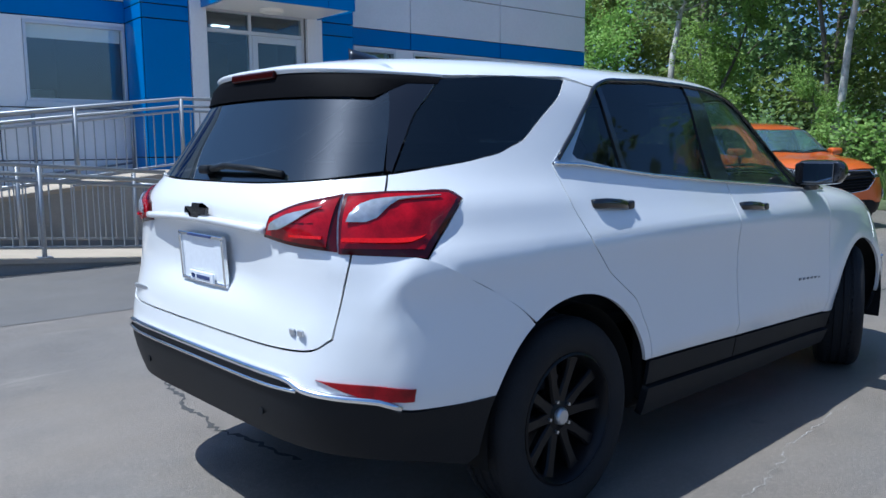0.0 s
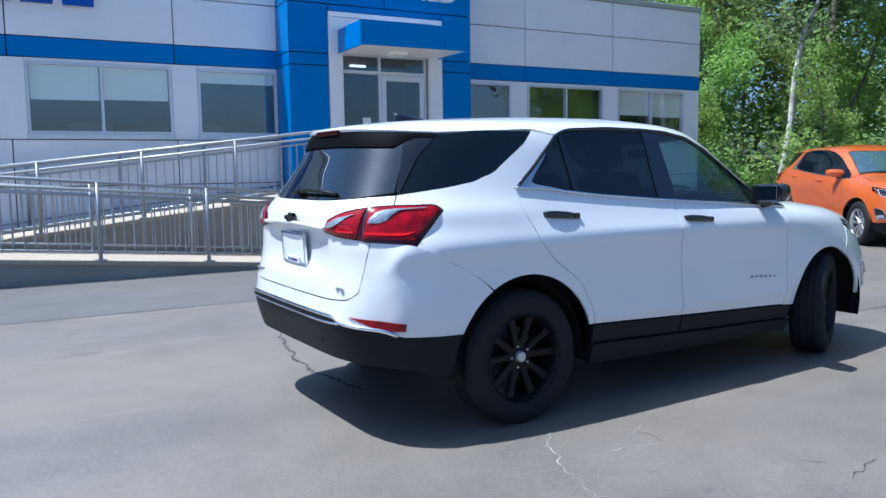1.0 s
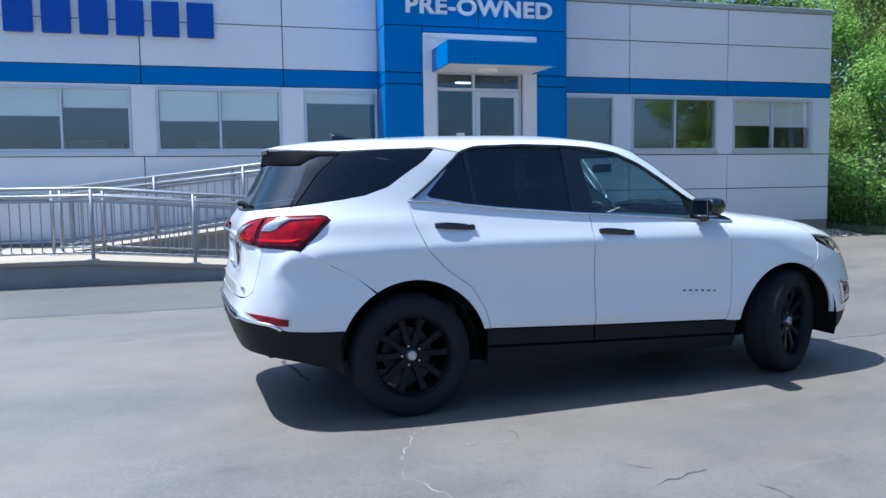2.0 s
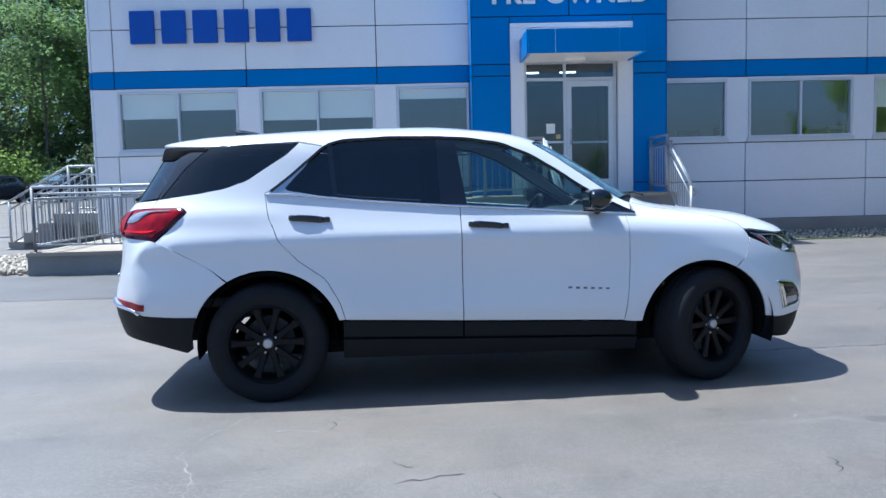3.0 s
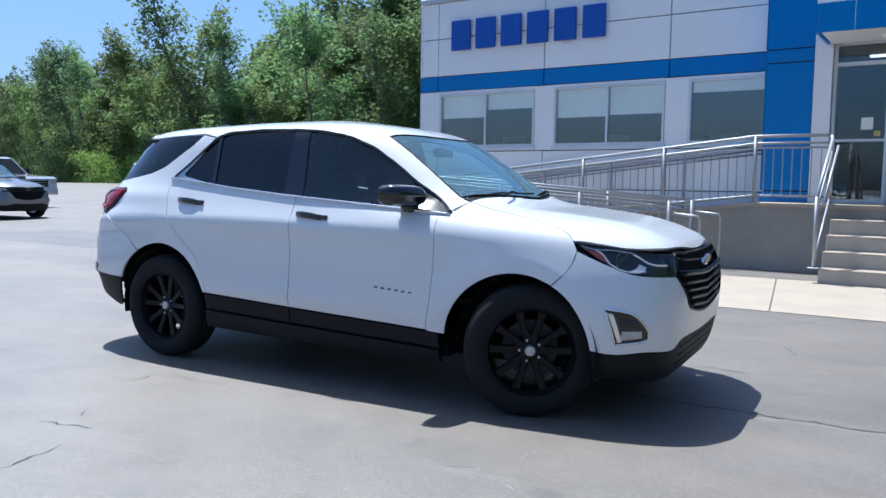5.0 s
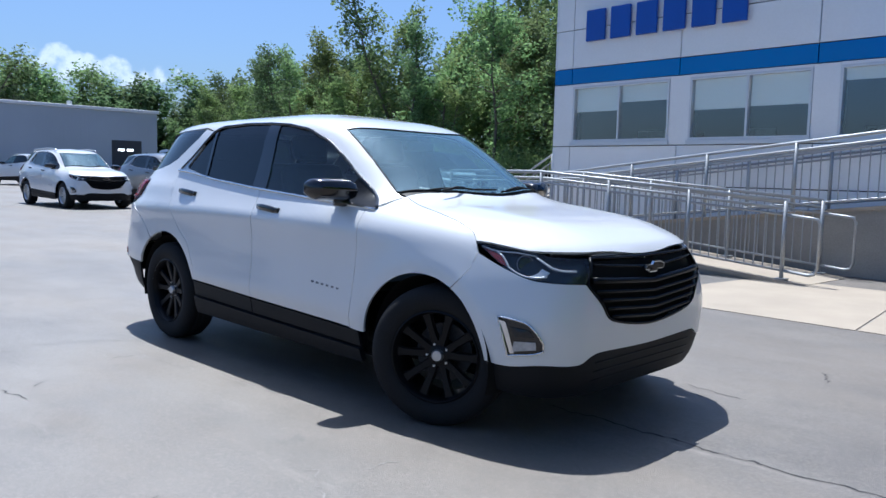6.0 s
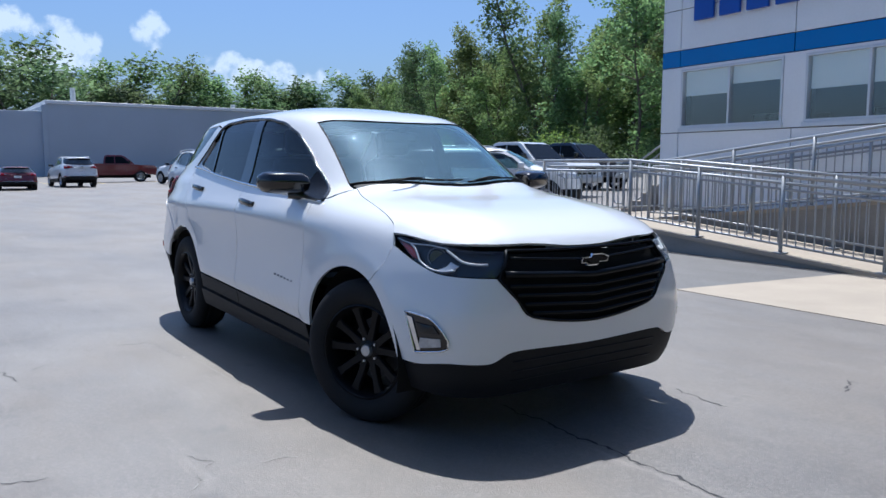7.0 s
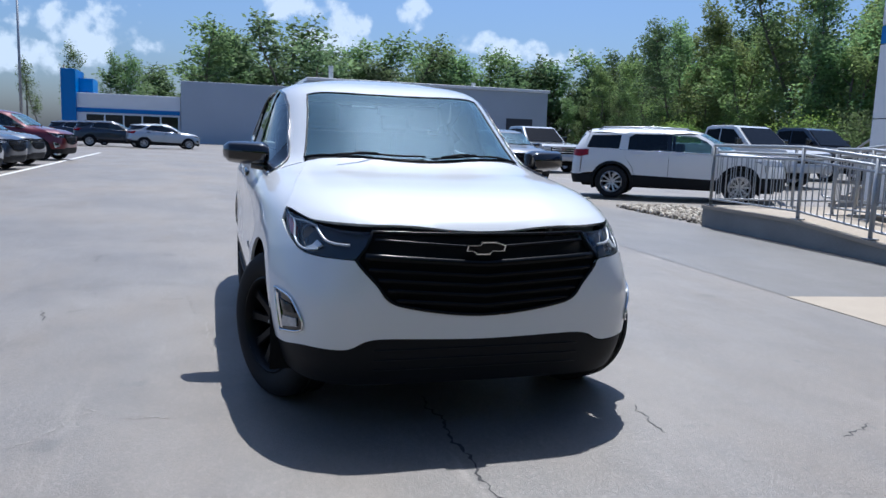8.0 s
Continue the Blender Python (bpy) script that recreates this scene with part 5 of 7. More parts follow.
    part("parcel_floor", box_bm(-1.75, -.62, .55, .62, .62, .60), cabin_plastic, car)
    part("load_cover", box_bm(-2.02, -.58, .98, -1.42, .58, 1.0), cabin_plastic, car)
    for sy in (-.36, .36):
        part("front_seat", box_bm(-.10, sy - .24, .55, .42, sy + .24, .78, .05, seg=2), seat_cloth, car)
        bk = part("seat_back", box_bm(-.09, -.23, 0, .07, .23, .60, .06, seg=2), seat_cloth, car, m=Matrix.Translation((-.12, sy, .72)) @ Matrix.Rotation(radians(-14), 4, "Y"))
        part("headrest", box_bm(-.055, -.125, .63, .055, .125, .80, .04, seg=2), seat_cloth, bk)
    part("rear_bench", box_bm(-1.05, -.60, .58, -.60, .60, .80, .05, seg=2), seat_cloth, car)
    bk = part("bench_back", box_bm(-.08, -.60, 0, .06, .60, .55, .05, seg=2), seat_cloth, car, m=Matrix.Translation((-1.08, 0, .78)) @ Matrix.Rotation(radians(-16), 4, "Y"))
    for sy in (-.38, .38):
        part("headrest", box_bm(-.05, sy - .12, .57, .05, sy + .12, .72, .035, seg=2), seat_cloth, bk)
    c, ax = Vector((.50, .36, 1.0)), Vector((.42, 0, -.22)).normalized()
    u1 = Vector((0, 1, 0))
    u2 = ax.cross(u1)
    sw = part("steering_wheel", tube_bm([c + (u1 * math.cos(a) + u2 * math.sin(a)) * .185 for a in np.linspace(0, 2 * math.pi, 25)[:-1]], .016, 8, closed=True), cabin_plastic, car, smooth=True)
    part("steering_boss", cyl_bm(c, c + ax * .12, .07, .05, seg=16), cabin_plastic, sw)
    part("rear_view_mirror", box_bm(.40, -.12, 1.40, .43, .12, 1.46, .015, seg=2), cabin_plastic, car)
    hl = [S.to_chart("X", p) for p in [(-1.70, -.45, None), (-.9, -.62, None), (.0, -.60, None), (.32, -.45, None), (.38, -.001, None)]]
    q = hl + [(x, -s) for x, s in reversed(hl[:-1])]
    part("headliner", sheet_bm(S, "X", q, raw=True, res=.15, step=.1, off=-.03, flange=0), headliner, car)
    return car


white_suv = suv("crossover_car", Matrix(), paint_white, rim_black, "dark", 24.0, "white five-door crossover with black wheels parked on the asphalt")
# ---- ground ----
def soft(v):
    return 0.5 * (v + math.sqrt(v * v + 4.0)) if v > -40 else 0.0


def gz(x, y):
    """The height of the lot, which lifts a little towards the building side and the bank."""
    return 0.024 * max(0.0, soft(y - 8.0) - soft(-8.0)) * (1 if y < 60 else 1) * 0.95 + 0.005 * max(0.0, soft(min(x, 14.0) - 4.0) - 0.25) * (1 if y > -12 else max(0, 1 + (y + 12) / 20))


def ground_sheet(name, xs, ys, mat, lift=0.0, inside=None, kind="structure"):
    vs = [(x, y, gz(x, y) + lift) for y in ys for x in xs]
    n = len(xs)
    fs = []
    for j in range(len(ys) - 1):
        for i in range(n - 1):
            fs.append((j * n + i, j * n + i + 1, (j + 1) * n + i + 1, (j + 1) * n + i))
    me = bpy.data.meshes.new(name)
    me.from_pydata(vs, [], fs)
    me.polygons.foreach_set("use_smooth", [True] * len(fs))
    me.materials.append(mat)
    return tagged(new(name, me), kind=kind)


near = [-60 + 2 * i for i in range(61)]
lot = ground_sheet("ground", [-900, -400, -200, -130, -90] + near + [75, 100, 160, 400, 900], [-900, -400, -200, -120, -80] + near + [75, 100, 160, 400, 900], asphalt)
tagged(lot, "worn grey asphalt of a car lot with pale stains", "ground")


def flat_poly(name, pts, mat, lift=0.004, label="", category="", kind="structure", thick=0.0):
    bm = bmesh.new()
    f0 = bm.faces.new([bm.verts.new((x, y, gz(x, y) + lift)) for x, y in pts])
    if thick:
        ex = bmesh.ops.extrude_face_region(bm, geom=[f0])["geom"]
        for v in f0.verts:
            v.co.z -= thick
    bmesh.ops.triangulate(bm, faces=bm.faces[:])
    bmesh.ops.recalc_face_normals(bm, faces=bm.faces[:])
    return tagged(part(name, bm, mat, kind=kind), label, category)


flat_poly("asphalt_patch", [(-.36, 3.76), (-5.2, 4.02), (-14, 4.6), (-14, 6.95), (-5.7, 6.66), (.4, 6.3), (.2, 5.0)], asphalt_new, .003, "darker newer asphalt along the ramp", "pavement")
slab = empty("entrance_slab", Matrix(), "pale concrete slab before the entrance steps", "pavement", kind="structure")
for pts in ([(-.38, 3.75), (2.05, 3.66), (1.78, 6.60), (.05, 6.60)], [(2.07, 3.66), (4.52, 3.56), (4.50, 6.60), (1.80, 6.60)]):
    flat = flat_poly("slab_panel", pts, concrete_light, .006, thick=.02, kind="")
    flat.parent = slab


def crack(pts, w, mat, label, seed=1):
    """A ragged crack as a thin raised ribbon along the ground."""
    rnd = random.Random(seed)
    bm = bmesh.new()
    pts = [Vector((x, y)) for x, y in pts]
    fine = []
    for a, b in zip(pts, pts[1:]):
        n = max(2, int((b - a).length / .028))
        side = Vector((-(b - a).y, (b - a).x)).normalized()
        for i in range(n):
            fine.append(a.lerp(b, i / n) + side * rnd.uniform(-.014, .014) + side * .02 * math.sin(i * .37 + seed) * math.sin(math.pi * i / n))
    fine.append(pts[-1])
    last = None
    for i, p in enumerate(fine):
        d = (fine[min(i + 1, len(fine) - 1)] - fine[max(i - 1, 0)])
        side = Vector((-d.y, d.x)).normalized()
        ww = w * .62 * rnd.uniform(.15, 1.5) * (.25 if i in (0, len(fine) - 1) else 1)
        z = gz(p.x, p.y) + .0022
        cur = [bm.verts.new((*(p - side * ww), z)), bm.verts.new((p.x, p.y, z + .0006)), bm.verts.new((*(p + side * ww), z))]
        if last:
            bm.faces.new((last[0], last[1], cur[1], cur[0]))
            bm.faces.new((last[1], last[2], cur[2], cur[1]))
        last = cur
    return tagged(part("asphalt_crack", bm, mat, kind="structure"), label, "crack")


crack([(1.6, -.10), (2.0, -.11), (2.4, -.12), (2.8, -.13), (3.3, -.13), (4.2, -.16), (5.6, -.14), (7.5, -.2)], .011, tar, "black tar-filled crack in the asphalt", 3)
crack([(-1.46, 2.4), (-1.72, 1.6), (-1.80, 1.2), (-1.84, .8), (-1.75, .2)], .018, crack_dark, "dark ragged crack in the asphalt", 5)
crack([(-1.3, -1.0), (-1.45, -1.2), (-1.60, -1.5), (-1.66, -1.75), (-1.56, -1.95), (-1.50, -2.3), (-1.40, -2.6)], .0055, crack_pale, "pale dusty crack in the asphalt", 7)
for i, (pts, w) in enumerate((([(-.64, -2.24), (-.47, -2.20), (-.33, -2.16)], .006), ([(-.17, -2.78), (-.2, -2.58), (-.24, -2.39)], .007), ([(1.27, -2.4), (1.32, -2.22)], .005),
                              ([(1.91, .89), (2.09, .87), (2.30, .84)], .005), ([(2.50, 1.62), (2.44, 1.75), (2.38, 1.88)], .005), ([(-3.3, -2.05), (-3.1, -2.2), (-2.75, -2.15)], .006),
                              ([(3.9, 1.2), (4.3, 1.5), (4.6, 1.45)], .005), ([(.6, -3.1), (.75, -3.2)], .005), ([(-.97, -1.46), (-.93, -1.37), (-.95, -1.30)], .004), ([(-.64, -1.95), (-.55, -2.05)], .004), ([(-3.52, -1.19), (-3.57, -1.11)], .005))):
    crack(pts, w, crack_dark, "short dark hairline crack in the asphalt", 20 + i)
for i, (pts, w) in enumerate((([(1.4, -1.7), (1.51, -1.62), (1.68, -1.72), (1.83, -1.8), (1.96, -1.94)], .0045), ([(-1.28, -1.39), (-1.12, -1.42), (-.98, -1.46)], .007), ([(-1.06, -1.29), (-.43, -1.2), (.16, -1.11), (.59, -1.12)], .004), ([(1.63, -1.49), (1.68, -1.29)], .005))):
    crack(pts, w, crack_pale, "pale dusty scrape on the asphalt", 40 + i)
# painted lines
for pts, mt, lb in (([(-14, -6.05), (-14, -6.17), (-40, -6.75), (-40, -6.60)], line_white, "white painted parking line"),
                    ([(-50, 4.9), (-50, 5.05), (-56, 5.05), (-56, 4.9)], line_yellow, "faded yellow parking line"),
                    ([(-50, 8.0), (-50, 8.15), (-56, 8.15), (-56, 8.0)], line_yellow, "faded yellow parking line"),
                    ([(-50, 1.6), (-50, 1.75), (-56, 1.75), (-56, 1.6)], line_yellow, "faded yellow parking line"),
                    ([(-48, 11.4), (-48, 11.55), (-54, 11.55), (-54, 11.4)], line_yellow, "faded yellow parking line")):
    tagged(flat_poly("parking_line", pts, mt, .006), lb, "line", group="parking lines")

# stones beside the ramp and along the foundation
def stones(name, spots, label, size=(.025, .06)):
    rnd = random.Random(11)
    bm = bmesh.new()
    base = bmesh.new()
    bmesh.ops.create_icosphere(base, subdivisions=1, radius=1)
    bv = [v.co.copy() for v in base.verts]
    bf = [[v.index for v in f.verts] for f in base.faces]
    base.free()
    verts, faces = [], []
    for x, y, z in spots:
        s = rnd.uniform(*size)
        m = Euler((rnd.random() * 6, rnd.random() * 6, rnd.random() * 6)).to_matrix()
        sc = Vector((s, s * rnd.uniform(.6, 1), s * rnd.uniform(.45, .8)))
        o = len(verts)
        verts += [tuple(Vector((x, y, z + s * .25)) + m @ Vector((c.x * sc.x, c.y * sc.y, c.z * sc.z))) for c in bv]
        faces += [[o + i for i in f] for f in bf]
    me = bpy.data.meshes.new(name)
    me.from_pydata(verts, [], faces)
    me.polygons.foreach_set("use_smooth", [True] * len(faces))
    me.materials.append(stone_island)
    return tagged(new(name, me), label, "gravel", kind="stuff")


stone_island = bpy.data.materials.new("stone_island")
stone_island.use_nodes = True
_n = stone_island.node_tree
_g = _n.nodes.new("ShaderNodeNewGeometry")
_r = _n.nodes.new("ShaderNodeValToRGB")
_r.color_ramp.elements[0].color, _r.color_ramp.elements[1].color = (.16, .13, .10, 1), (.62, .56, .45, 1)
_n.links.new(_g.outputs["Random Per Island"], _r.inputs[0])
_n.links.new(_r.outputs[0], _n.nodes["Principled BSDF"].inputs["Base Color"])
_n.nodes["Principled BSDF"].inputs["Roughness"].default_value = .85
rnd = random.Random(4)
spots = []
while len(spots) < 2600:
    x, y = rnd.uniform(-9.2, -5.8), rnd.uniform(6.7, 9.6)
    if y < 6.8 + .05 * (-5.8 - x) or (x < -8.0 and y > 8.3) or (x + 9.2) ** 2 * .3 + (y - 8.2) ** 2 > 3.2 and x < -7.2:
        continue
    spots.append((x, y, gz(x, y) + rnd.uniform(0, .05)))
stones("river_stones", spots, "pale tan river stones in a bed by the ramp")
B = Matrix.Translation((0, 9.7, 0)) @ Matrix.Rotation(radians(-3.6), 4, "Z")
spots = []
for _ in range(2400):
    u, v = rnd.uniform(4.95, 12.0), rnd.random() ** .8 * .95
    p = B @ Vector((u, -v, 0))
    spots.append((p.x, p.y, max(gz(p.x, p.y), .15 - .10 * v) + rnd.uniform(0, .015)))
stones("foundation_stones", spots, "grey-brown stones along the foundation", (.014, .034))
bm = bmesh.new()
bed = [(4.9, 0, .15), (12.2, 0, .15), (12.2, -1.0, .055), (4.9, -1.0, .055)]
bm.faces.new([bm.verts.new(B @ Vector(p)) for p in bed])
low = [bm.verts.new(B @ Vector((4.9, -1.02, -.05))), bm.verts.new(B @ Vector((12.2, -1.02, -.05)))]
bm.verts.ensure_lookup_table()
bm.faces.new((bm.verts[3], bm.verts[2], low[1], low[0]))
tagged(part("stone_bed", bm, soil, kind="structure"), "low bed of soil at the foundation", "ground")
# ---- the dealership; local x runs along the front, y into the building ----
def panel_grid(parent, name, us, zs, mat, y=0.0, depth=.05, gap=.009, label=""):
    """Cladding panels with open joints between them, each a piece of its own."""
    for u0, u1 in zip(us, us[1:]):
        for z0, z1 in zip(zs, zs[1:]):
            part(name, box_bm(u0 + gap, y - depth, z0 + gap, u1 - gap, y - .004, z1 - gap, .004), mat, parent, label)


shop = empty("dealership_building", B, "grey-white panelled showroom with a blue band and entrance tower", "building")
U0, U1 = -5.87, 11.75
DEPTH = 13.0
WINDOWS = [(-5.41, -3.15, True), (-2.73, -.545, True), (-.12, 1.27, False), (4.98, 6.30, False), (6.73, 8.80, True), (9.22, 11.29, True)]
WZ0, WZ1 = 1.99, 3.115
# core walls with real openings
def wall_boxes(bm, u0, u1, z0, z1, holes, y0, y1):
    us = sorted({u0, u1, *[h[0] for h in holes], *[h[1] for h in holes]})
    for a, b in zip(us, us[1:]):
        cut = [h for h in holes if h[0] <= a and h[1] >= b]
        spans, z = [], z0
        for h in sorted(cut, key=lambda h: h[2]):
            if h[2] > z:
                spans.append((z, h[2]))
            z = h[3]
        if z < z1:
            spans.append((z, z1))
        for p, q in spans:
            part("wall_block", box_bm(a, y0, p, b, y1, q), joint_dark, bm)
holes = [(a, b, WZ0, WZ1) for a, b, _ in WINDOWS] + [(2.25, 3.97, 1.0, 3.44)]
wall_boxes(shop, U0 + .01, U1 - .01, -.1, 5.05, holes, .0, .25)
sb = bmesh.new()
box_bm(U0 + .01, .25, -.1, U0 + .26, DEPTH, 5.05, bm=sb)
part("side_wall", sb, panel_grey, shop)
sb = box_bm(U1 - .26, .25, -.1, U1 - .01, DEPTH, 5.05)
part("side_wall", sb, panel_grey, shop)
part("back_wall", box_bm(U0 + .26, DEPTH - .25, -.1, U1 - .26, DEPTH, 5.05), panel_grey, shop)
part("roof", box_bm(U0 + .02, .1, 4.85, U1 - .02, DEPTH - .02, 4.95), cap_metal, shop)
part("foundation", box_bm(U0 - .01, -.07, -.2, U1 + .01, .05, .40, .01), concrete_grey, shop, "grey concrete foundation strip")
# cladding: upper panels
up_l, up_r = [U0, -5.45, -2.96, -.485, 1.29], [4.88, 6.67, 9.06, U1]
for us in (up_l, up_r):
    panel_grid(shop, "wall_panel", us, [3.49, 4.27, 5.02], panel_white if us is up_l else panel_grey)
    panel_grid(shop, "band_panel", us, [3.17, 3.49], panel_blue, depth=.056)
for us in ([U0, -5.45, -2.96, -.485, 1.29], [4.88, 6.67, 9.08, U1]):
    panel_grid(shop, "wall_panel", us, [.40, 1.15, 1.90], panel_white if us[0] < 0 else panel_grey)
# piers between the windows
for a, b in ((U0, -5.41), (-3.15, -2.73), (-.545, -.12), (6.30, 6.73), (8.80, 9.22), (11.29, U1)):
    part("pier_panel", box_bm(a + .004, -.05, 1.908, b - .004, -.004, 3.162, .004), panel_white if a < 3 else panel_grey, shop)
for a, b, _ in WINDOWS:
    part("head_panel", box_bm(max(a - .002, U0), -.048, 3.118, b + .002, -.004, 3.166, .003), panel_white if a < 3 else panel_grey, shop)
part("roof_cap", box_bm(U0 - .03, -.09, 5.02, 1.29, .30, 5.13, .01), cap_metal, shop, "metal coping")
part("roof_cap", box_bm(4.88, -.09, 5.02, U1 + .03, .30, 5.13, .01), cap_metal, shop, "metal coping")
for uu in (U0 - .004, U1 + .004):
    for v0, v1 in ((.0, 2.4), (2.4, 4.8), (4.8, 7.2), (7.2, 9.6), (9.6, 12.0)):
        for z0, z1, mt in ((.40, 1.15, panel_grey), (1.15, 1.90, panel_grey), (1.90, 3.17, panel_grey), (3.17, 3.49, panel_blue), (3.49, 4.27, panel_grey), (4.27, 5.02, panel_grey)):
            part("side_panel", box_bm(min(uu, uu + (-.045 if uu < 0 else .045)), v0 - .04 if v0 == 0 else v0 + .009, z0 + .009, max(uu, uu + (-.045 if uu < 0 else .045)), v1 - .009, z1 - .009, .004), mt, shop)


def shop_window(u0, u1, double, blind):
    """An aluminium window with sill, one or two panes and a roller blind let part of the way down."""
    w = empty("window")
    w.parent = shop
    fr = .045
    f = bmesh.new()
    for a in ((u0, WZ0, u1, WZ0 + fr), (u0, WZ1 - fr, u1, WZ1), (u0, WZ0 + fr, u0 + fr, WZ1 - fr), (u1 - fr, WZ0 + fr, u1, WZ1 - fr)):
        box_bm(a[0], -.062, a[1], a[2], .05, a[3], .004, f)
    part("window_frame", f, frame_alu, w, "silver aluminium window frame")
    part("window_sill", box_bm(u0 - .03, -.085, WZ0 - .085, u1 + .03, .02, WZ0 - .002, .006), frame_alu, w)
    spans = [(u0 + fr, u1 - fr)]
    if double:
        c = (u0 + u1) / 2
        part("mullion", box_bm(c - .022, -.058, WZ0 + fr, c + .022, .05, WZ1 - fr, .004), frame_alu, w)
        spans = [(u0 + fr, c - .022), (c + .022, u1 - fr)]
    for i, (a, b) in enumerate(spans):
        part("pane", box_bm(a, -.006, WZ0 + fr, b, .002, WZ1 - fr), window_glass, w, "reflecting window pane").visible_shadow = False
        drop = blind[i]
        if drop:
            part("roller_blind", box_bm(a + .01, .028, WZ1 - fr - drop, b - .01, .034, WZ1 - fr), blind_cloth, w, "off-white roller blind let down part way")
            part("blind_bar", box_bm(a + .01, .022, WZ1 - fr - drop - .02, b - .01, .040, WZ1 - fr - drop, .004), blind_cloth, w)


for (a, b, d), bl in zip(WINDOWS, ((.45, .30), (.52, .50), (.17,), (0,), (0, 0), (.52, .55))):
    shop_window(a, b, d, bl)
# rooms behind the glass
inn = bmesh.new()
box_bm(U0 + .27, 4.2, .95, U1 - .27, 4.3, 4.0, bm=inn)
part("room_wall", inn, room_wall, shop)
# added wall, coloured dark brown so the room behind the door looks dim
part("lobby_wall", box_bm(1.41, 3.9, .98, 4.69, 4.0, 3.55), room_dark, shop, "dark brown wall added behind the entrance door")
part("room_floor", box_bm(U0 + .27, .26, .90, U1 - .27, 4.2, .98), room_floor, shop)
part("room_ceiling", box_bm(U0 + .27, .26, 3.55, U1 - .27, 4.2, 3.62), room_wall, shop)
for uu in (1.35, 4.75):
    part("partition", box_bm(uu - .05, .26, .98, uu + .05, 4.2, 3.55), room_wall, shop)
lampm = bpy.data.materials.new("tube_light")
lampm.use_nodes = True
lampm.node_tree.nodes["Principled BSDF"].inputs["Emission Color"].default_value = (1, .98, .92, 1)
lampm.node_tree.nodes["Principled BSDF"].inputs["Emission Strength"].default_value = 2.4
for u in (2.7, 3.5):
    part("ceiling_tube", box_bm(u - .17, 1.5, 3.515, u + .17, 1.58, 3.545, .01), lampm, shop, "lit ceiling light tube")



def office(u, v, chair_at, turn):
    """A desk with a screen on it and a chair behind, inside the showroom windows."""
    m = B @ Matrix.Translation((u, v, .98)) @ Matrix.Rotation(radians(turn), 4, "Z")
    d = empty("office_desk", m, "dark wooden office desk behind the showroom window", "desk", "office desks")
    part("desk_top", box_bm(-.75, -.35, .71, .75, .35, .75, .006), room_floor, d)
    for x in (-.70, .66):
        part("side_panel", box_bm(x, -.33, 0, x + .04, .33, .71, .003), room_floor, d)
    s = empty("computer_screen", m @ Matrix.Translation((.1, -.05, .75)), "black computer screen on the desk", "screen", "office screens")
    part("display", box_bm(-.30, -.02, .12, .30, .02, .50, .008, seg=2), black_gloss, s)
    part("stand", cyl_bm((0, .02, .01), (0, .02, .20), .025, seg=12), black_plastic, s)
    part("foot", box_bm(-.12, -.08, 0, .12, .10, .012, .004), black_plastic, s)
    c = empty("office_chair", m @ Matrix.Translation((chair_at, .75, 0)), "brown high-backed office chair at the desk", "chair", "office chairs")
    part("seat", box_bm(-.26, -.25, .43, .26, .25, .52, .03, seg=2), chair_brown, c)
    part("backrest", box_bm(-.27, .20, .55, .27, .29, 1.28, .05, seg=2), chair_brown, c)
    part("column", cyl_bm((0, 0, .08), (0, 0, .43), .03, seg=10), black_plastic, c)
    for k in range(5):
        a = 2 * math.pi * k / 5
        part("foot", cyl_bm((0, 0, .10), (.30 * math.cos(a), .30 * math.sin(a), .05), .018, seg=8), black_plastic, c)


for u, v, ca, tn in ((-4.1, .75, .5, 6), (-1.9, .95, .75, -8), (.1, 1.1, .2, 4), (6.6, .9, -.4, 0), (9.0, 1.0, .3, 8)):
    office(u, v, ca, tn)
# entrance tower
tower = empty("entrance_tower", B, "blue panelled entrance tower with a white door surround", "entrance tower")
TV = -.78
wall_boxes(tower, 1.31, 4.86, -.1, 6.0, [(2.25, 3.97, 1.0, 3.44)], TV + .05, .0)
panel_grid(tower, "tower_panel", [1.29, 3.08, 4.88], [4.24, 5.05, 5.95], panel_blue, TV + .05)
panel_grid(tower, "tower_panel", [1.29, 1.99], [.45, 1.18, 3.18, 3.39, 4.24], panel_blue, TV + .05)
panel_grid(tower, "tower_panel", [4.25, 4.88], [.45, 1.18, 3.18, 3.39, 4.24], panel_blue, TV + .05)
part("tower_panel", box_bm(1.999, TV, 4.129, 4.241, TV + .046, 4.231, .004), panel_blue, tower)
for u, s in ((1.29, -1), (4.88, 1)):
    for z0, z1 in ((.45, 1.18), (1.18, 3.18), (3.18, 3.39), (3.39, 4.24), (4.24, 5.05), (5.05, 5.95)):
        part("tower_side_panel", box_bm(min(u, u + s * .012), TV + .012, z0 + .009, max(u, u + s * .012), -.06, z1 - .009, .003), panel_blue, tower)
part("tower_cap", box_bm(1.25, TV - .04, 5.95, 4.92, .3, 6.05, .01), panel_blue, tower)
part("tower_foundation", box_bm(1.29, TV + .01, -.2, 4.88, .0, .45, .01), concrete_grey, tower)
# white surround
for a in ((1.99, 1.0, 2.25, 4.03), (3.97, 1.0, 4.25, 4.03), (1.99, 4.03, 4.25, 4.12)):
    part("surround_panel", box_bm(a[0] + .003, TV - .03, a[1] + .003, a[2] - .003, TV + .05, a[3] - .003, .005), sign_white, tower, "white door surround")
part("surround_head", box_bm(2.253, TV - .01, 3.44, 3.967, TV + .05, 4.027, .004), sign_white, tower)
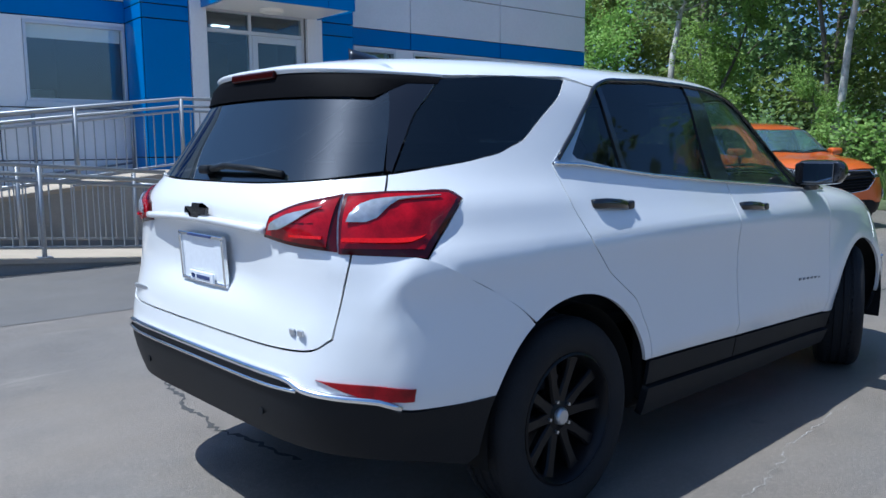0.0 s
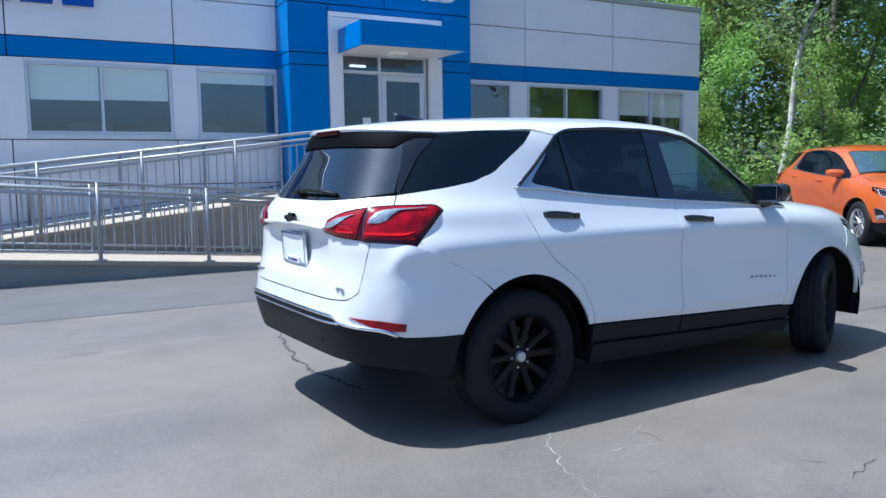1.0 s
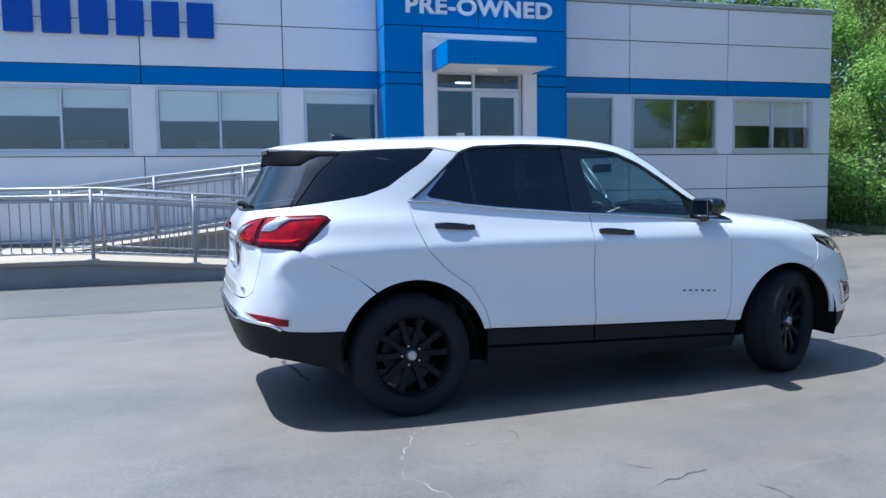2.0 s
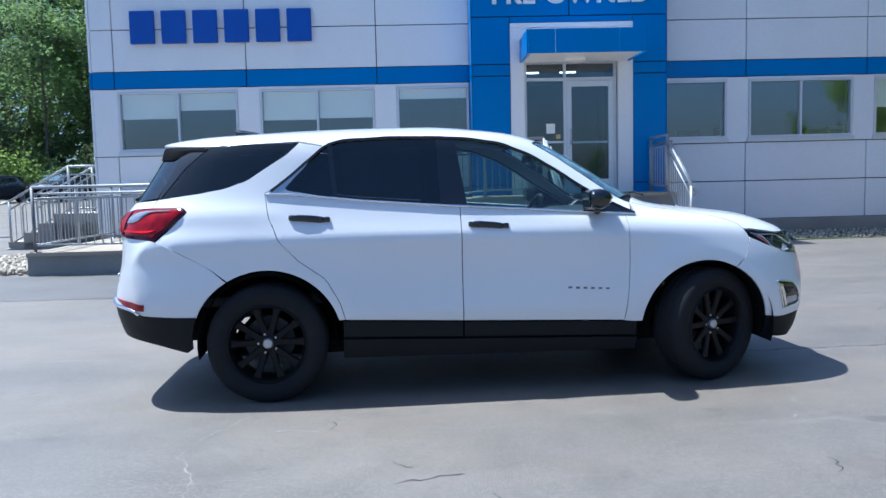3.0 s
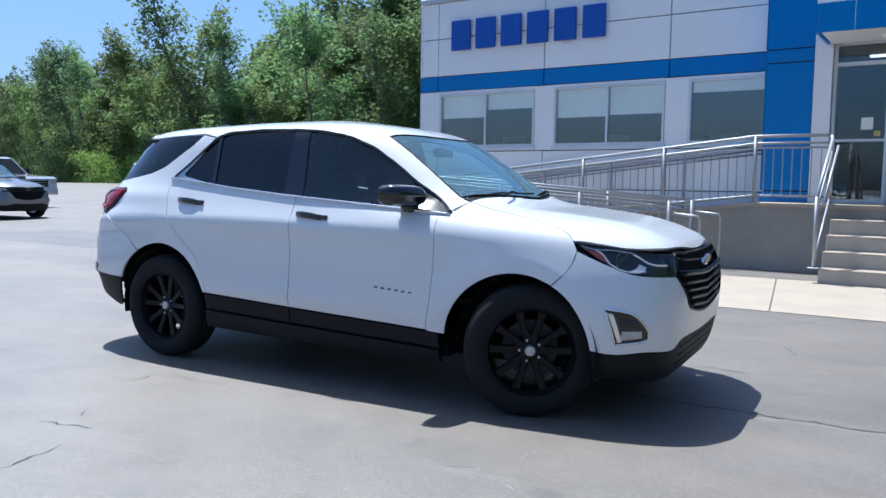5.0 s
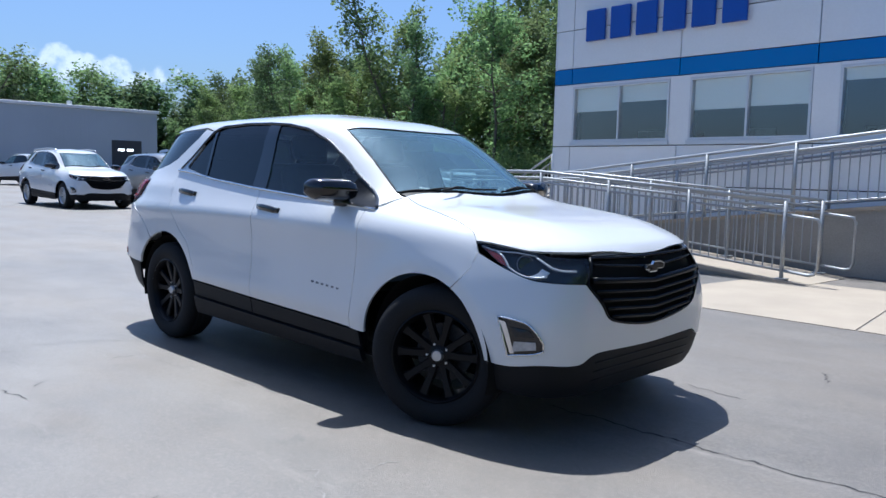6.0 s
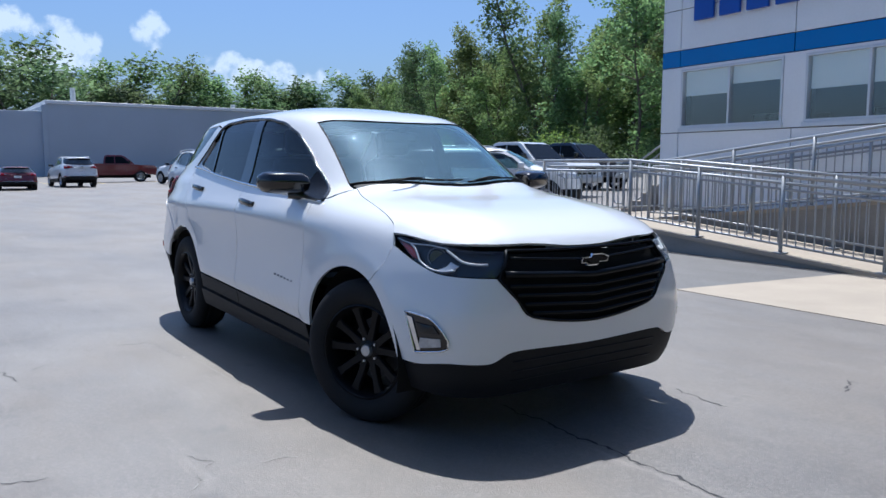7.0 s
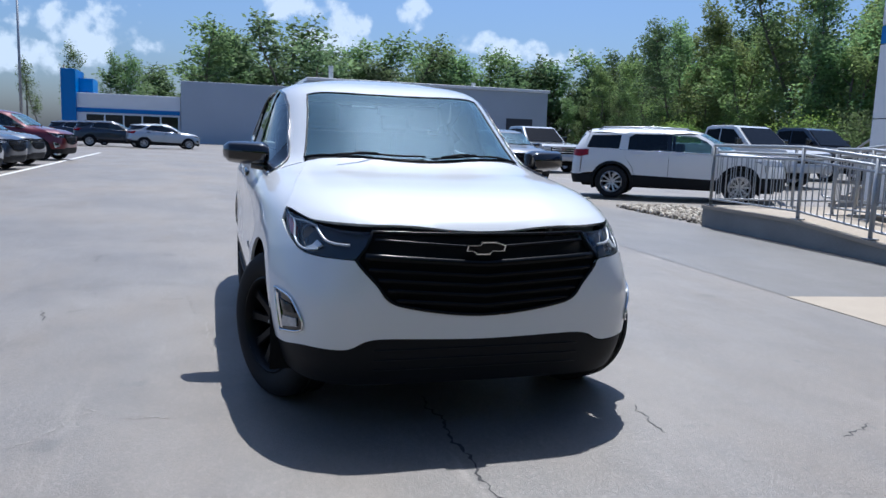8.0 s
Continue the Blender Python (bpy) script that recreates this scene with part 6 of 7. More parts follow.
for u0, u1 in ((2.235, 2.25), (3.97, 3.985)):
    part("door_reveal", box_bm(u0, TV + .05, 1.0, u1, TV + .18, 3.44), sign_white, tower)
# canopy
cz0, cz1 = 3.40, 3.80
plan = [(2.19, TV - .031), (2.17, -1.90), (2.63, -1.90), (3.72, -1.90), (4.17, -1.90), (4.15, TV - .031)]
for (a, b), nm in (((0, 1), "canopy_side"), ((1, 2), "canopy_front"), ((2, 3), "canopy_front"), ((3, 4), "canopy_front"), ((4, 5), "canopy_side")):
    p, q = Vector(plan[a]), Vector(plan[b])
    n = Vector(((q - p).y, -(q - p).x)).normalized()
    if n.y > 0:
        n = -n
    d = (q - p).normalized() * .004
    bm = bmesh.new()
    vs = [(p + d), (q - d), (q - d) - n * .03, (p + d) - n * .03]
    f0 = [bm.verts.new((v.x, v.y, cz0)) for v in vs]
    f1 = [bm.verts.new((v.x, v.y, cz1)) for v in vs]
    bm.faces.new(f0)
    bm.faces.new(f1)
    for i in range(4):
        bm.faces.new((f0[i], f0[(i + 1) % 4], f1[(i + 1) % 4], f1[i]))
    bmesh.ops.recalc_face_normals(bm, faces=bm.faces[:])
    part(nm, bm, panel_blue, tower, "blue canopy fascia")
part("canopy_soffit", prism_bm([(2.23, TV - .035), (2.21, -1.86), (4.13, -1.86), (4.11, TV - .035)], .04, axis="z", at=cz0 + .005), panel_grey, tower)
part("canopy_lamp", cyl_bm((3.1, -1.25, cz0 - .045), (3.1, -1.25, cz0 + .003), .17, .19, seg=28), blind_cloth, tower, "round white canopy light")
# glazed entrance
ent = empty("entrance_door", B, "silver glazed entrance door with side light", "door", kind="structure")
DV = TV + .12
fb = bmesh.new()
for a in ((2.25, 1.0, 2.30, 3.44), (3.92, 1.0, 3.97, 3.44), (2.30, 3.39, 3.92, 3.44), (2.30, 3.08, 3.92, 3.14), (2.98, 1.0, 3.03, 3.08), (2.30, 1.0, 2.98, 1.06), (2.30, 1.94, 2.98, 1.98), (2.98, 3.14, 3.03, 3.39)):
    box_bm(a[0], DV - .03, a[1], a[2], DV + .06, a[3], .004, fb)
part("door_frame", fb, frame_alu, ent)
for a in ((2.30, 1.06, 2.98, 1.94), (2.30, 1.98, 2.98, 3.08), (2.30, 3.14, 2.98, 3.39), (3.03, 3.14, 3.92, 3.39)):
    part("pane", box_bm(a[0], DV, a[1], a[2], DV + .008, a[3]), door_glass, ent).visible_shadow = False
lf = bmesh.new()
for a in ((3.035, 1.01, 3.13, 3.075), (3.82, 1.01, 3.915, 3.075), (3.13, 2.97, 3.82, 3.075), (3.13, 1.01, 3.82, 1.26)):
    box_bm(a[0], DV - .035, a[1], a[2], DV + .01, a[3], .004, lf)
leaf = part("door_leaf", lf, frame_alu, ent, "silver stile of the glazed door")
part("pane", box_bm(3.13, DV - .015, 1.26, 3.82, DV - .007, 2.97), door_glass, leaf).visible_shadow = False
part("push_bar", box_bm(3.13, DV + .03, 1.93, 3.82, DV + .06, 1.97, .006), frame_alu, leaf)
part("pull_handle", tube_bm([(3.10, DV - .035, 1.92), (3.10, DV - .09, 1.92), (3.10, DV - .09, 2.18), (3.10, DV - .035, 2.18)], .011, 8), satin, leaf, smooth=True)
part("door_lock", cyl_bm((3.075, DV - .045, 1.86), (3.075, DV - .02, 1.86), .018, seg=14), satin, leaf)
part("window_sticker", box_bm(2.66, DV - .008, 2.12, 2.82, DV - .003, 2.30), blind_cloth, ent, "pale blue sticker on the side light")
part("window_notice", box_bm(2.84, DV - .008, 2.02, 2.92, DV - .003, 2.10), line_yellow, ent)

# raised letters: a readable sign over the door, plain bars for the name
def text_ob(body, size, depth, mat, m, label):
    cu = bpy.data.curves.new("sign_letters", "FONT")
    cu.body, cu.size, cu.extrude, cu.align_x, cu.offset = body, size, depth, "CENTER", .012
    cu.space_character = 1.08
    tmp = bpy.data.objects.new("sign_tmp", cu)
    scene.collection.objects.link(tmp)
    dg = bpy.context.evaluated_depsgraph_get()
    me = bpy.data.meshes.new_from_object(tmp.evaluated_get(dg))
    bpy.data.objects.remove(tmp)
    me.materials.clear()
    me.materials.append(mat)
    ob = new("sign_letters", me)
    ob.matrix_world = m
    return tagged(ob, label, "sign")


text_ob("PRE-OWNED", .40, .03, sign_white, B @ Matrix.Translation((3.11, TV - .032, 4.47)) @ Matrix.Rotation(math.pi / 2, 4, "X") @ Matrix.Diagonal((1.18, 1, 1, 1)), "white raised letters reading PRE-OWNED on the tower")
sign = empty("name_sign", B @ Matrix.Translation((0, -.05, 0)), "six blue raised sign shapes on the white panels", "sign")
sx, sw, gap = -5.11, .515, .072
for i in range(6):
    x0 = sx + i * (sw + gap)
    z0, z1 = 3.99, 4.60
    b = bmesh.new()
    box_bm(x0 + .03, -.095, z0, x0 + sw - .03, -.035, z1, .012, b)
    part("sign_shape", b, sign_blue, sign)
    part("sign_stud", cyl_bm((x0 + .08, -.04, z0 + .3), (x0 + .08, .0, z0 + .3), .012, seg=8), satin, sign)

# ---- ramps, steps and railings ----
ramp = empty("entrance_ramp", B, "switchback concrete access ramp with pale deck", "ramp")
def deck(name, prof, v0, v1, z_lo=-.1):
    """A sloped concrete body with a pale slab on top; prof: (u, z) along the run."""
    poly = [(prof[0][0], z_lo)] + [(u, z - .05) for u, z in prof] + [(prof[-1][0], z_lo)]
    part(name + "_wall", prism_bm(poly, v1 - v0 - .06, at=-v1 + .03), concrete_grey, ramp, "grey concrete ramp wall")
    top = [(u, z - .05) for u, z in prof] + [(u, z) for u, z in reversed(prof)]
    part(name + "_deck", prism_bm(top, v1 - v0, at=-v1), concrete_light, ramp, "pale concrete deck")
deck("lower_ramp", [(-5.65, .36), (-3.4, .36), (.95, .02)], 2.08, 3.40)
deck("turn_landing", [(-5.65, .36), (-4.15, .36)], .12, 2.08)
deck("upper_ramp", [(-4.15, .36), (1.35, 1.0)], .12, 1.95)
deck("door_landing", [(1.35, 1.0), (4.70, 1.0)], .12, 1.95)
steps = empty("entrance_steps", B, "five grey concrete steps up to the entrance", "steps")
for i in range(4):
    z1 = 1.0 - .2 * (i + 1)
    part("step", box_bm(2.50, -1.95 - .30 * (i + 1) - .02, -.1, 4.45, -1.95 - .30 * i, z1, .012), concrete_step_lit, steps)
    part("nosing", box_bm(2.50, -1.95 - .30 * (i + 1) - .024, z1 - .02, 4.45, -1.95 - .30 * i, z1 + .004, .006), concrete_light, steps)

BAL = {}
def baluster_mesh(h):
    k = round(h, 2)
    if k not in BAL:
        b = cyl_bm((0, 0, 0), (0, 0, k), .0085, seg=6, caps=False)
        me = bpy.data.meshes.new("baluster")
        for f in b.faces:
            f.smooth = True
        b.to_mesh(me)
        b.free()
        me.materials.append(steel)
        BAL[k] = me
    return BAL[k]


PLATE = box_bm(-.07, -.07, 0, .07, .07, .014, .003)
plate_me = bpy.data.meshes.new("base_plate")
PLATE.to_mesh(plate_me)
PLATE.free()
plate_me.materials.append(steel)


def railing(line, label, post_every=1.55, h=.98, loops=(), handrail=True, bals=True, gap=.125):
    """A steel pipe railing along a line of (u, v, z) base points."""
    pts = [Vector((u, -v, z)) for u, v, z in line]
    r = empty("railing", B, label, "railing", "steel railings")
    up = Vector((0, 0, 1))
    def at(hh, ends=False):
        return [p + up * hh for p in pts]
    part("top_rail", tube_bm(at(h), .024, 10), steel, r, smooth=True)
    part("mid_rail", tube_bm(at(h - .17), .016, 8), steel, r, smooth=True)
    part("bottom_rail", tube_bm(at(.11), .016, 8), steel, r, smooth=True)
    if handrail:
        d = (pts[-1] - pts[0]).normalized()
        side = Vector((-d.y, d.x, 0)).normalized() * (.075 if loops != "flip" else -.075)
        line2 = [p + up * (h - .10) + side for p in pts]
        part("hand_rail", tube_bm(line2, .019, 8), steel, r, smooth=True)
    for a, b in zip(pts, pts[1:]):
        ln = (b - a).length
        n = max(1, int(round(ln / post_every)))
        for i in range(n + 1):
            if i == n and b is not pts[-1]:
                continue
            p = a.lerp(b, i / n)
            part("post", cyl_bm(p, p + up * h, .026, seg=10), steel, r, smooth=True)
            mesh_ob("base_plate", plate_me, r, Matrix.Translation(p))
            if handrail:
                part("bracket", tube_bm([p + up * (h - .17), p + up * (h - .13) + side * .9], .007, 5), steel, r)
        if bals:
            k = int(ln / gap)
            for i in range(1, k):
                p = a.lerp(b, i / k)
                mesh_ob("baluster", baluster_mesh(h - .28), r, Matrix.Translation(p + up * .11))
    return r


def loop_end(line, label):
    """A bent pipe that closes a handrail's end."""
    r = empty("rail_return", B, label, "railing", "rail returns")
    part("pipe", tube_bm([Vector((u, -v, z)) for u, v, z in line], .02, 8), steel, r, smooth=True)
    return r


gl = "galvanised steel pipe railing along the ramp"
railing([(-5.55, 3.30, .36), (-3.4, 3.30, .36), (.60, 3.30, .05)], gl)
railing([(-4.10, 2.18, .36), (-3.4, 2.18, .36), (.60, 2.18, .05)], gl)
railing([(-5.55, 3.30, .36), (-5.55, .25, .36)], "galvanised steel pipe railing on the turning landing", handrail=False)
railing([(-4.05, 1.82, .37), (1.40, 1.82, 1.0), (2.42, 1.82, 1.0)], gl)
railing([(-5.4, .22, .36), (-4.15, .22, .36), (1.25, .22, .99)], "galvanised steel pipe railing along the showroom wall", bals=False)
railing([(4.55, .88, 1.0), (4.55, 1.86, 1.0)], "galvanised steel railing on the door landing", post_every=1.0)
for u in (2.44, 4.52):
    railing([(u, 1.92, 1.0), (u, 3.12, .2)], "galvanised steel stair railing beside the entrance steps", post_every=1.3, bals=(u > 4), h=.92)
for v in (3.30, 2.18):
    loop_end([(.60, v, .86), (.93, v, .83), (1.0, v, .82), (1.03, v, .76), (1.03, v, .22), (1.0, v, .15), (.93, v, .13), (.60, v, .16)], "bent steel pipe end of the ramp railing")
# side steps at the far end of the showroom
side = empty("side_steps", B, "small concrete steps at the side of the showroom", "steps")
for i in range(4):
    part("step", box_bm(-8.3 + .32 * i, 1.2, -.1, -5.95, 2.5, .19 * (i + 1) + .05, .012), concrete_grey, side)
    part("nosing", box_bm(-8.304 + .32 * i, 1.196, .19 * (i + 1) + .03, -7.98 + .32 * i, 2.504, .19 * (i + 1) + .055, .004), concrete_light, side)
for v in (-1.25, -2.45):
    railing([(-8.25, v, .1), (-7.0, v, .80), (-6.0, v, .80)], "galvanised steel stair railing at the side steps", post_every=1.2, handrail=False)
    loop_end([(-8.25, v, 1.08), (-8.55, v, 1.0), (-8.58, v, .92), (-8.58, v, .40), (-8.50, v, .35), (-8.25, v, .35)], "bent steel pipe end of the stair railing")
# ---- woods ----
def leaf_cloud(rnd, centres, per, spread, size, flat=True):
    """Many small leaf blades round the given centres, as arrays of quads."""
    c = np.repeat(np.array(centres), per, axis=0)
    n = len(c)
    off = rnd.normal(size=(n, 3))
    off *= spread * np.minimum(1, 1.75 / np.linalg.norm(off, axis=1, keepdims=True))
    p = c + off
    a = rnd.normal(size=(n, 3))
    a[:, 2] *= .5 if flat else .8
    a /= np.linalg.norm(a, axis=1, keepdims=True)
    b = np.cross(a, rnd.normal(size=(n, 3)) * ((.55, .55, 1) if flat else (1, 1, 1)))
    b /= np.linalg.norm(b, axis=1, keepdims=True) + 1e-9
    s = (size[0] + (size[1] - size[0]) * rnd.random(n))[:, None]
    v = np.stack([p - a * s, p + b * s * .55, p + a * s, p - b * s * .55], 1).reshape(-1, 3)
    return v


def tree_meshes(seed, height, crown_r, base, leaves, size, trunk_mat, leaf, lean=0.0, spread=.45, trunk_r=.16, flat=True):
    """A tapered trunk with limbs and a ragged crown; base is the height where the crown begins."""
    rnd = np.random.default_rng(seed)
    bm = bmesh.new()
    def limb(p, d, length, r, depth):
        steps = max(3, int(length / 1.1))
        pts, dirs = [Vector(p)], Vector(d).normalized()
        for i in range(steps):
            dirs = (dirs + Vector(rnd.normal(size=3)) * .10 + Vector((0, 0, .03))).normalized()
            pts.append(pts[-1] + dirs * length / steps)
        rings = []
        for i, q in enumerate(pts):
            rr = max(.008, r * (1 - .85 * i / steps))
            t = (pts[min(i + 1, steps)] - pts[max(i - 1, 0)]).normalized()
            s = t.orthogonal().normalized()
            k = t.cross(s)
            rings.append([bm.verts.new(q + (s * math.cos(a) + k * math.sin(a)) * rr) for a in (2 * math.pi * j / 6 for j in range(6))])
        for A, Bq in zip(rings, rings[1:]):
            for j in range(6):
                bm.faces.new((A[j], A[(j + 1) % 6], Bq[(j + 1) % 6], Bq[j]))
        return pts
    main = limb((0, 0, -.3), (lean, 0, 1), height * .95, trunk_r, 0)
    tips = []
    n_l = max(10, int(height * 1.5))
    for i in range(n_l):
        k = base + (0.97 - base) * (i + rnd.random()) / n_l
        p = main[min(len(main) - 1, int(k * (len(main) - 1)))]
        a = rnd.random() * 2 * math.pi
        prof = math.sin(math.pi * min(1, max(.12, (k - base) / (1 - base) * .82 + .15))) ** .7
        ln = crown_r * prof * rnd.uniform(.65, 1.15)
        pts = limb(p, (math.cos(a), math.sin(a), rnd.uniform(.15, .7)), max(.5, ln), trunk_r * .32, 1)
        tips += [pts[j] for j in range(1, len(pts))]
        tips += [pts[-1] + Vector(rnd.normal(size=3)) * .35]
    tips += [main[-1], main[-2]]
    for f in bm.faces:
        f.smooth = True
    t_me = bpy.data.meshes.new("trunk")
    bm.to_mesh(t_me)
    bm.free()
    t_me.materials.append(trunk_mat)
    per = max(4, leaves // len(tips))
    v = leaf_cloud(rnd, [tuple(t) for t in tips], per, spread, size, flat)
    l_me = bpy.data.meshes.new("crown")
    l_me.from_pydata(v.tolist(), [], [(4 * i, 4 * i + 1, 4 * i + 2, 4 * i + 3) for i in range(len(v) // 4)])
    l_me.materials.append(leaf)
    return t_me, l_me


def plant(name, meshes, x, y, z, rz, s, label, group):
    t = empty(name, Matrix.Translation((x, y, z)) @ Matrix.Rotation(rz, 4, "Z") @ Matrix.Diagonal((s[0], s[0], s[1], 1)), label, "tree" if name == "tree" else "bush", group)
    mesh_ob("trunk", meshes[0], t)
    mesh_ob("crown", meshes[1], t)
    return t


FAR = [tree_meshes(i, h, r, b, n, (.10, .22), bark, lm, spread=.52) for i, (h, r, b, n, lm) in enumerate((
    (15, 3.6, .12, 5400, leaf_mid), (17, 3.2, .18, 5200, leaf_dark), (13, 3.8, .08, 5400, leaf_light), (18, 2.4, .35, 3600, leaf_mid), (11, 3.4, .05, 5000, leaf_mid), (16, 3.0, .10, 5400, leaf_light)))]
DIST = [tree_meshes(30 + i, h, r, .06, n, (.16, .31), bark, lm, spread=.54) for i, (h, r, n, lm) in enumerate((
    (13, 3.0, 2500, leaf_far), (16, 2.6, 2500, leaf_mid), (12, 3.1, 2500, leaf_far), (15, 2.1, 2400, leaf_far)))]
BUSH = [tree_meshes(50 + i, 3.2, 2.0, .02, 1800, (.055, .12), bark, lm, spread=.40, trunk_r=.05, flat=False) for i, lm in enumerate((leaf_bank, leaf_light, leaf_mid))]
rt = random.Random(21)
for row, (yy, step, sc) in enumerate(((49, 4.6, 1.0), (54, 4.4, 1.14), (61, 7.5, 1.22))):
    x = -112.0
    while x < -9:
        k = rt.choice([0, 1, 2, 3, 4, 5] if row else [0, 2, 4, 5, 4, 2, 1, 3])
        s = sc * rt.uniform(.82, 1.18) * (.72 if x < -94 else 1.0)
        px, py = x + rt.uniform(-1.2, 1.2), yy + rt.uniform(-1.6, 1.6) + (8 if x < -80 else 0)
        plant("tree", FAR[k], px, py, gz(px, py) - .2, rt.random() * 6.28, (s, s * rt.uniform(.92, 1.1)), "tall leafy green tree at the edge of the woods", "woodland trees")
        x += step * rt.uniform(.7, 1.3)
x = -112.0
while x < -9:
    px, py, s = x + rt.uniform(-1, 1), 70 + rt.uniform(-2, 2), rt.uniform(1.2, 1.45) if x < -72 else rt.uniform(1.55, 1.9)
    plant("tree", DIST[rt.randrange(4)], px, py, gz(px, py) - .2, rt.random() * 6.28, (s * 1.1, s), "tall leafy green tree deep in the woods", "woodland trees")
    x += rt.uniform(3.2, 5.0)
x = -72.0
while x < -9:
    px, py = x, 45.5 + rt.uniform(-1, 1)
    s = rt.uniform(.8, 1.35)
    plant("bush", BUSH[rt.randrange(3)], px, py, gz(px, py) - .1, rt.random() * 6.28, (s * 1.1, s), "dense green bush below the woodland trees", "woodland bushes")
    x += rt.uniform(1.8, 3.6)
y = -9.0
while y < 84:
    for col in range(2):
        px, py = -122 - 9 * col + rt.uniform(-3, 3), y + rt.uniform(-2, 2)
        s = rt.uniform(.8, 1.3) * (1.12 if y < 12 else 1.0)
        plant("tree", DIST[rt.randrange(4)], px, py, gz(px, py) - .3, rt.random() * 6.28, (s * 1.42, s * 1.02), "leafy tree behind the far building", "distant trees")
    y += rt.uniform(2.4, 4.0)
for px, py, s in ((-120, -13.5, .78), (-122, -17.0, .80), (-126, -21.0, .86), (-124, -25.0, .7)):
    plant("tree", FAR[3], px, py, -.2, rt.random() * 6.28, (s * .8, s), "slender tree standing apart beyond the far showroom", "distant trees")
# woods on the bank beside the orange car
NEAR = [tree_meshes(80 + i, h, r, b, n, (.050, .104), tm, lm, spread=.37, lean=ln, trunk_r=tr, flat=False) for i, (h, r, b, n, lm, tm, ln, tr) in enumerate((
    (9, 2.6, .08, 7600, leaf_bank, bark, .03, .13), (8, 2.4, .05, 7600, leaf_bank, bark, .0, .11), (10, 2.3, .12, 7400, leaf_light, bark, -.04, .15)))]
LEAN = tree_meshes(95, 10, 1.8, .55, 4500, (.05, .11), birch, leaf_light, spread=.32, lean=-.22, trunk_r=.11)
for i in range(36):
    k = i / 35
    px = 15.6 - 2.2 * k + (i % 3) * 2.2 + rt.uniform(-.5, .5)
    py = -9 + 38 * k + rt.uniform(-.6, .6)
    s = (.42, .72, 1.1)[i % 3] * rt.uniform(.85, 1.2)
    plant("tree", NEAR[rt.randrange(3)], px, py, gz(px, py) + .4, rt.random() * 6.28, (s, s), "dense leafy tree on the bank beside the lot", "bank trees")
for i in range(15):
    px, py, s = 24 + 3 * (i % 2) + rt.uniform(-1, 1), -14 + 3.4 * i, rt.uniform(.75, .95)
    plant("tree", DIST[i % 4], px, py, gz(px, py) + .8, rt.random() * 6.28, (s * 1.3, s), "leafy tree behind the bank", "bank trees")
for px, py, rz in ((15.0, 4.6, .9), (15.6, 3.2, .7), (14.8, 8.9, 2.4)):
    plant("tree", LEAN, px, py, gz(px, py) + .3, rz, (1, 1), "slender pale-barked tree leaning over the bank", "leaning trees")
for i in range(24):
    k = i / 23
    px, py = 14.6 - 1.7 * k + rt.uniform(-.5, .9), -7 + 33 * k + rt.uniform(-.5, .5)
    s = rt.uniform(.5, .95)
    plant("bush", BUSH[rt.randrange(3)], px, py, gz(px, py) + .2, rt.random() * 6.28, (s, s * .9), "dense green bush on the bank", "bank bushes")
# bank, grass and verge
bm = bmesh.new()
rows = []
for i in range(30):
    py = -30 + 2.6 * i
    k = (py + 9) / 38
    x0 = 13.4 - 2.0 * min(1.2, max(-.5, k))
    rows.append([bm.verts.new((x0 + dx, py, gz(x0 + dx, py) + dz)) for dx, dz in ((0, .01), (.06, .14), (.35, .16), (1.2, .45), (3, .9), (14, 1.6))])
for A, Bq in zip(rows, rows[1:]):
    for j in range(5):
        bm.faces.new((A[j], A[j + 1], Bq[j + 1], Bq[j]))
bmesh.ops.recalc_face_normals(bm, faces=bm.faces[:])
tagged(part("grass_bank", bm, soil, kind="structure", smooth=True), "rough grassy bank along the lot", "ground")
rn = np.random.default_rng(5)


def blades(name, xs, ys, zs, h, label):
    n = len(xs)
    p = np.stack([xs, ys, zs], 1)
    a = rn.random(n) * 2 * math.pi
    w = np.stack([np.cos(a), np.sin(a), 0 * a], 1) * (.010 + .012 * rn.random(n))[:, None]
    tip = p + np.stack([rn.normal(size=n) * .14, rn.normal(size=n) * .14, 0 * a], 1) + np.stack([0 * a, 0 * a, h * (.5 + .8 * rn.random(n))], 1)
    mid = (p + tip) / 2 + np.stack([0 * a, 0 * a, h * .12 + 0 * a], 1)
    v = np.stack([p - w, p + w, mid + w * .8, tip, mid - w * .8], 1).reshape(-1, 3)
    me = bpy.data.meshes.new(name)
    me.from_pydata(v.tolist(), [], [tuple(5 * i + j for j in range(5)) for i in range(n)])
    me.materials.append(grass_mat)
    return tagged(new(name, me), label, "grass", kind="stuff")


n = 19000
py = rn.random(n) * 34 - 7
k = (py + 9) / 38
dx = rn.random(n) ** 1.2 * 2.6
px = 13.45 - 2.0 * np.clip(k, -.5, 1.2) + dx + .3
pz = np.array([gz(a, b) for a, b in zip(px, py)]) + np.interp(dx + .3, [.06, .35, 1.2, 3.0], [.14, .16, .45, .9])
blades("tall_grass", px, py, pz, .42, "tall green grass and weeds on the bank")
ground_sheet("grass_verge", [-160, -90, -60, -40, -20, 0, 20, 60], [44.0, 46, 50, 58, 80, 120], soil, .02)
n = 6000
px, py = rn.random(n) * 86 - 72, 43.4 + rn.random(n) * 2
blades("verge_grass", px, py, np.array([gz(a, b) for a, b in zip(px, py)]), .55, "rough grass along the woodland edge")
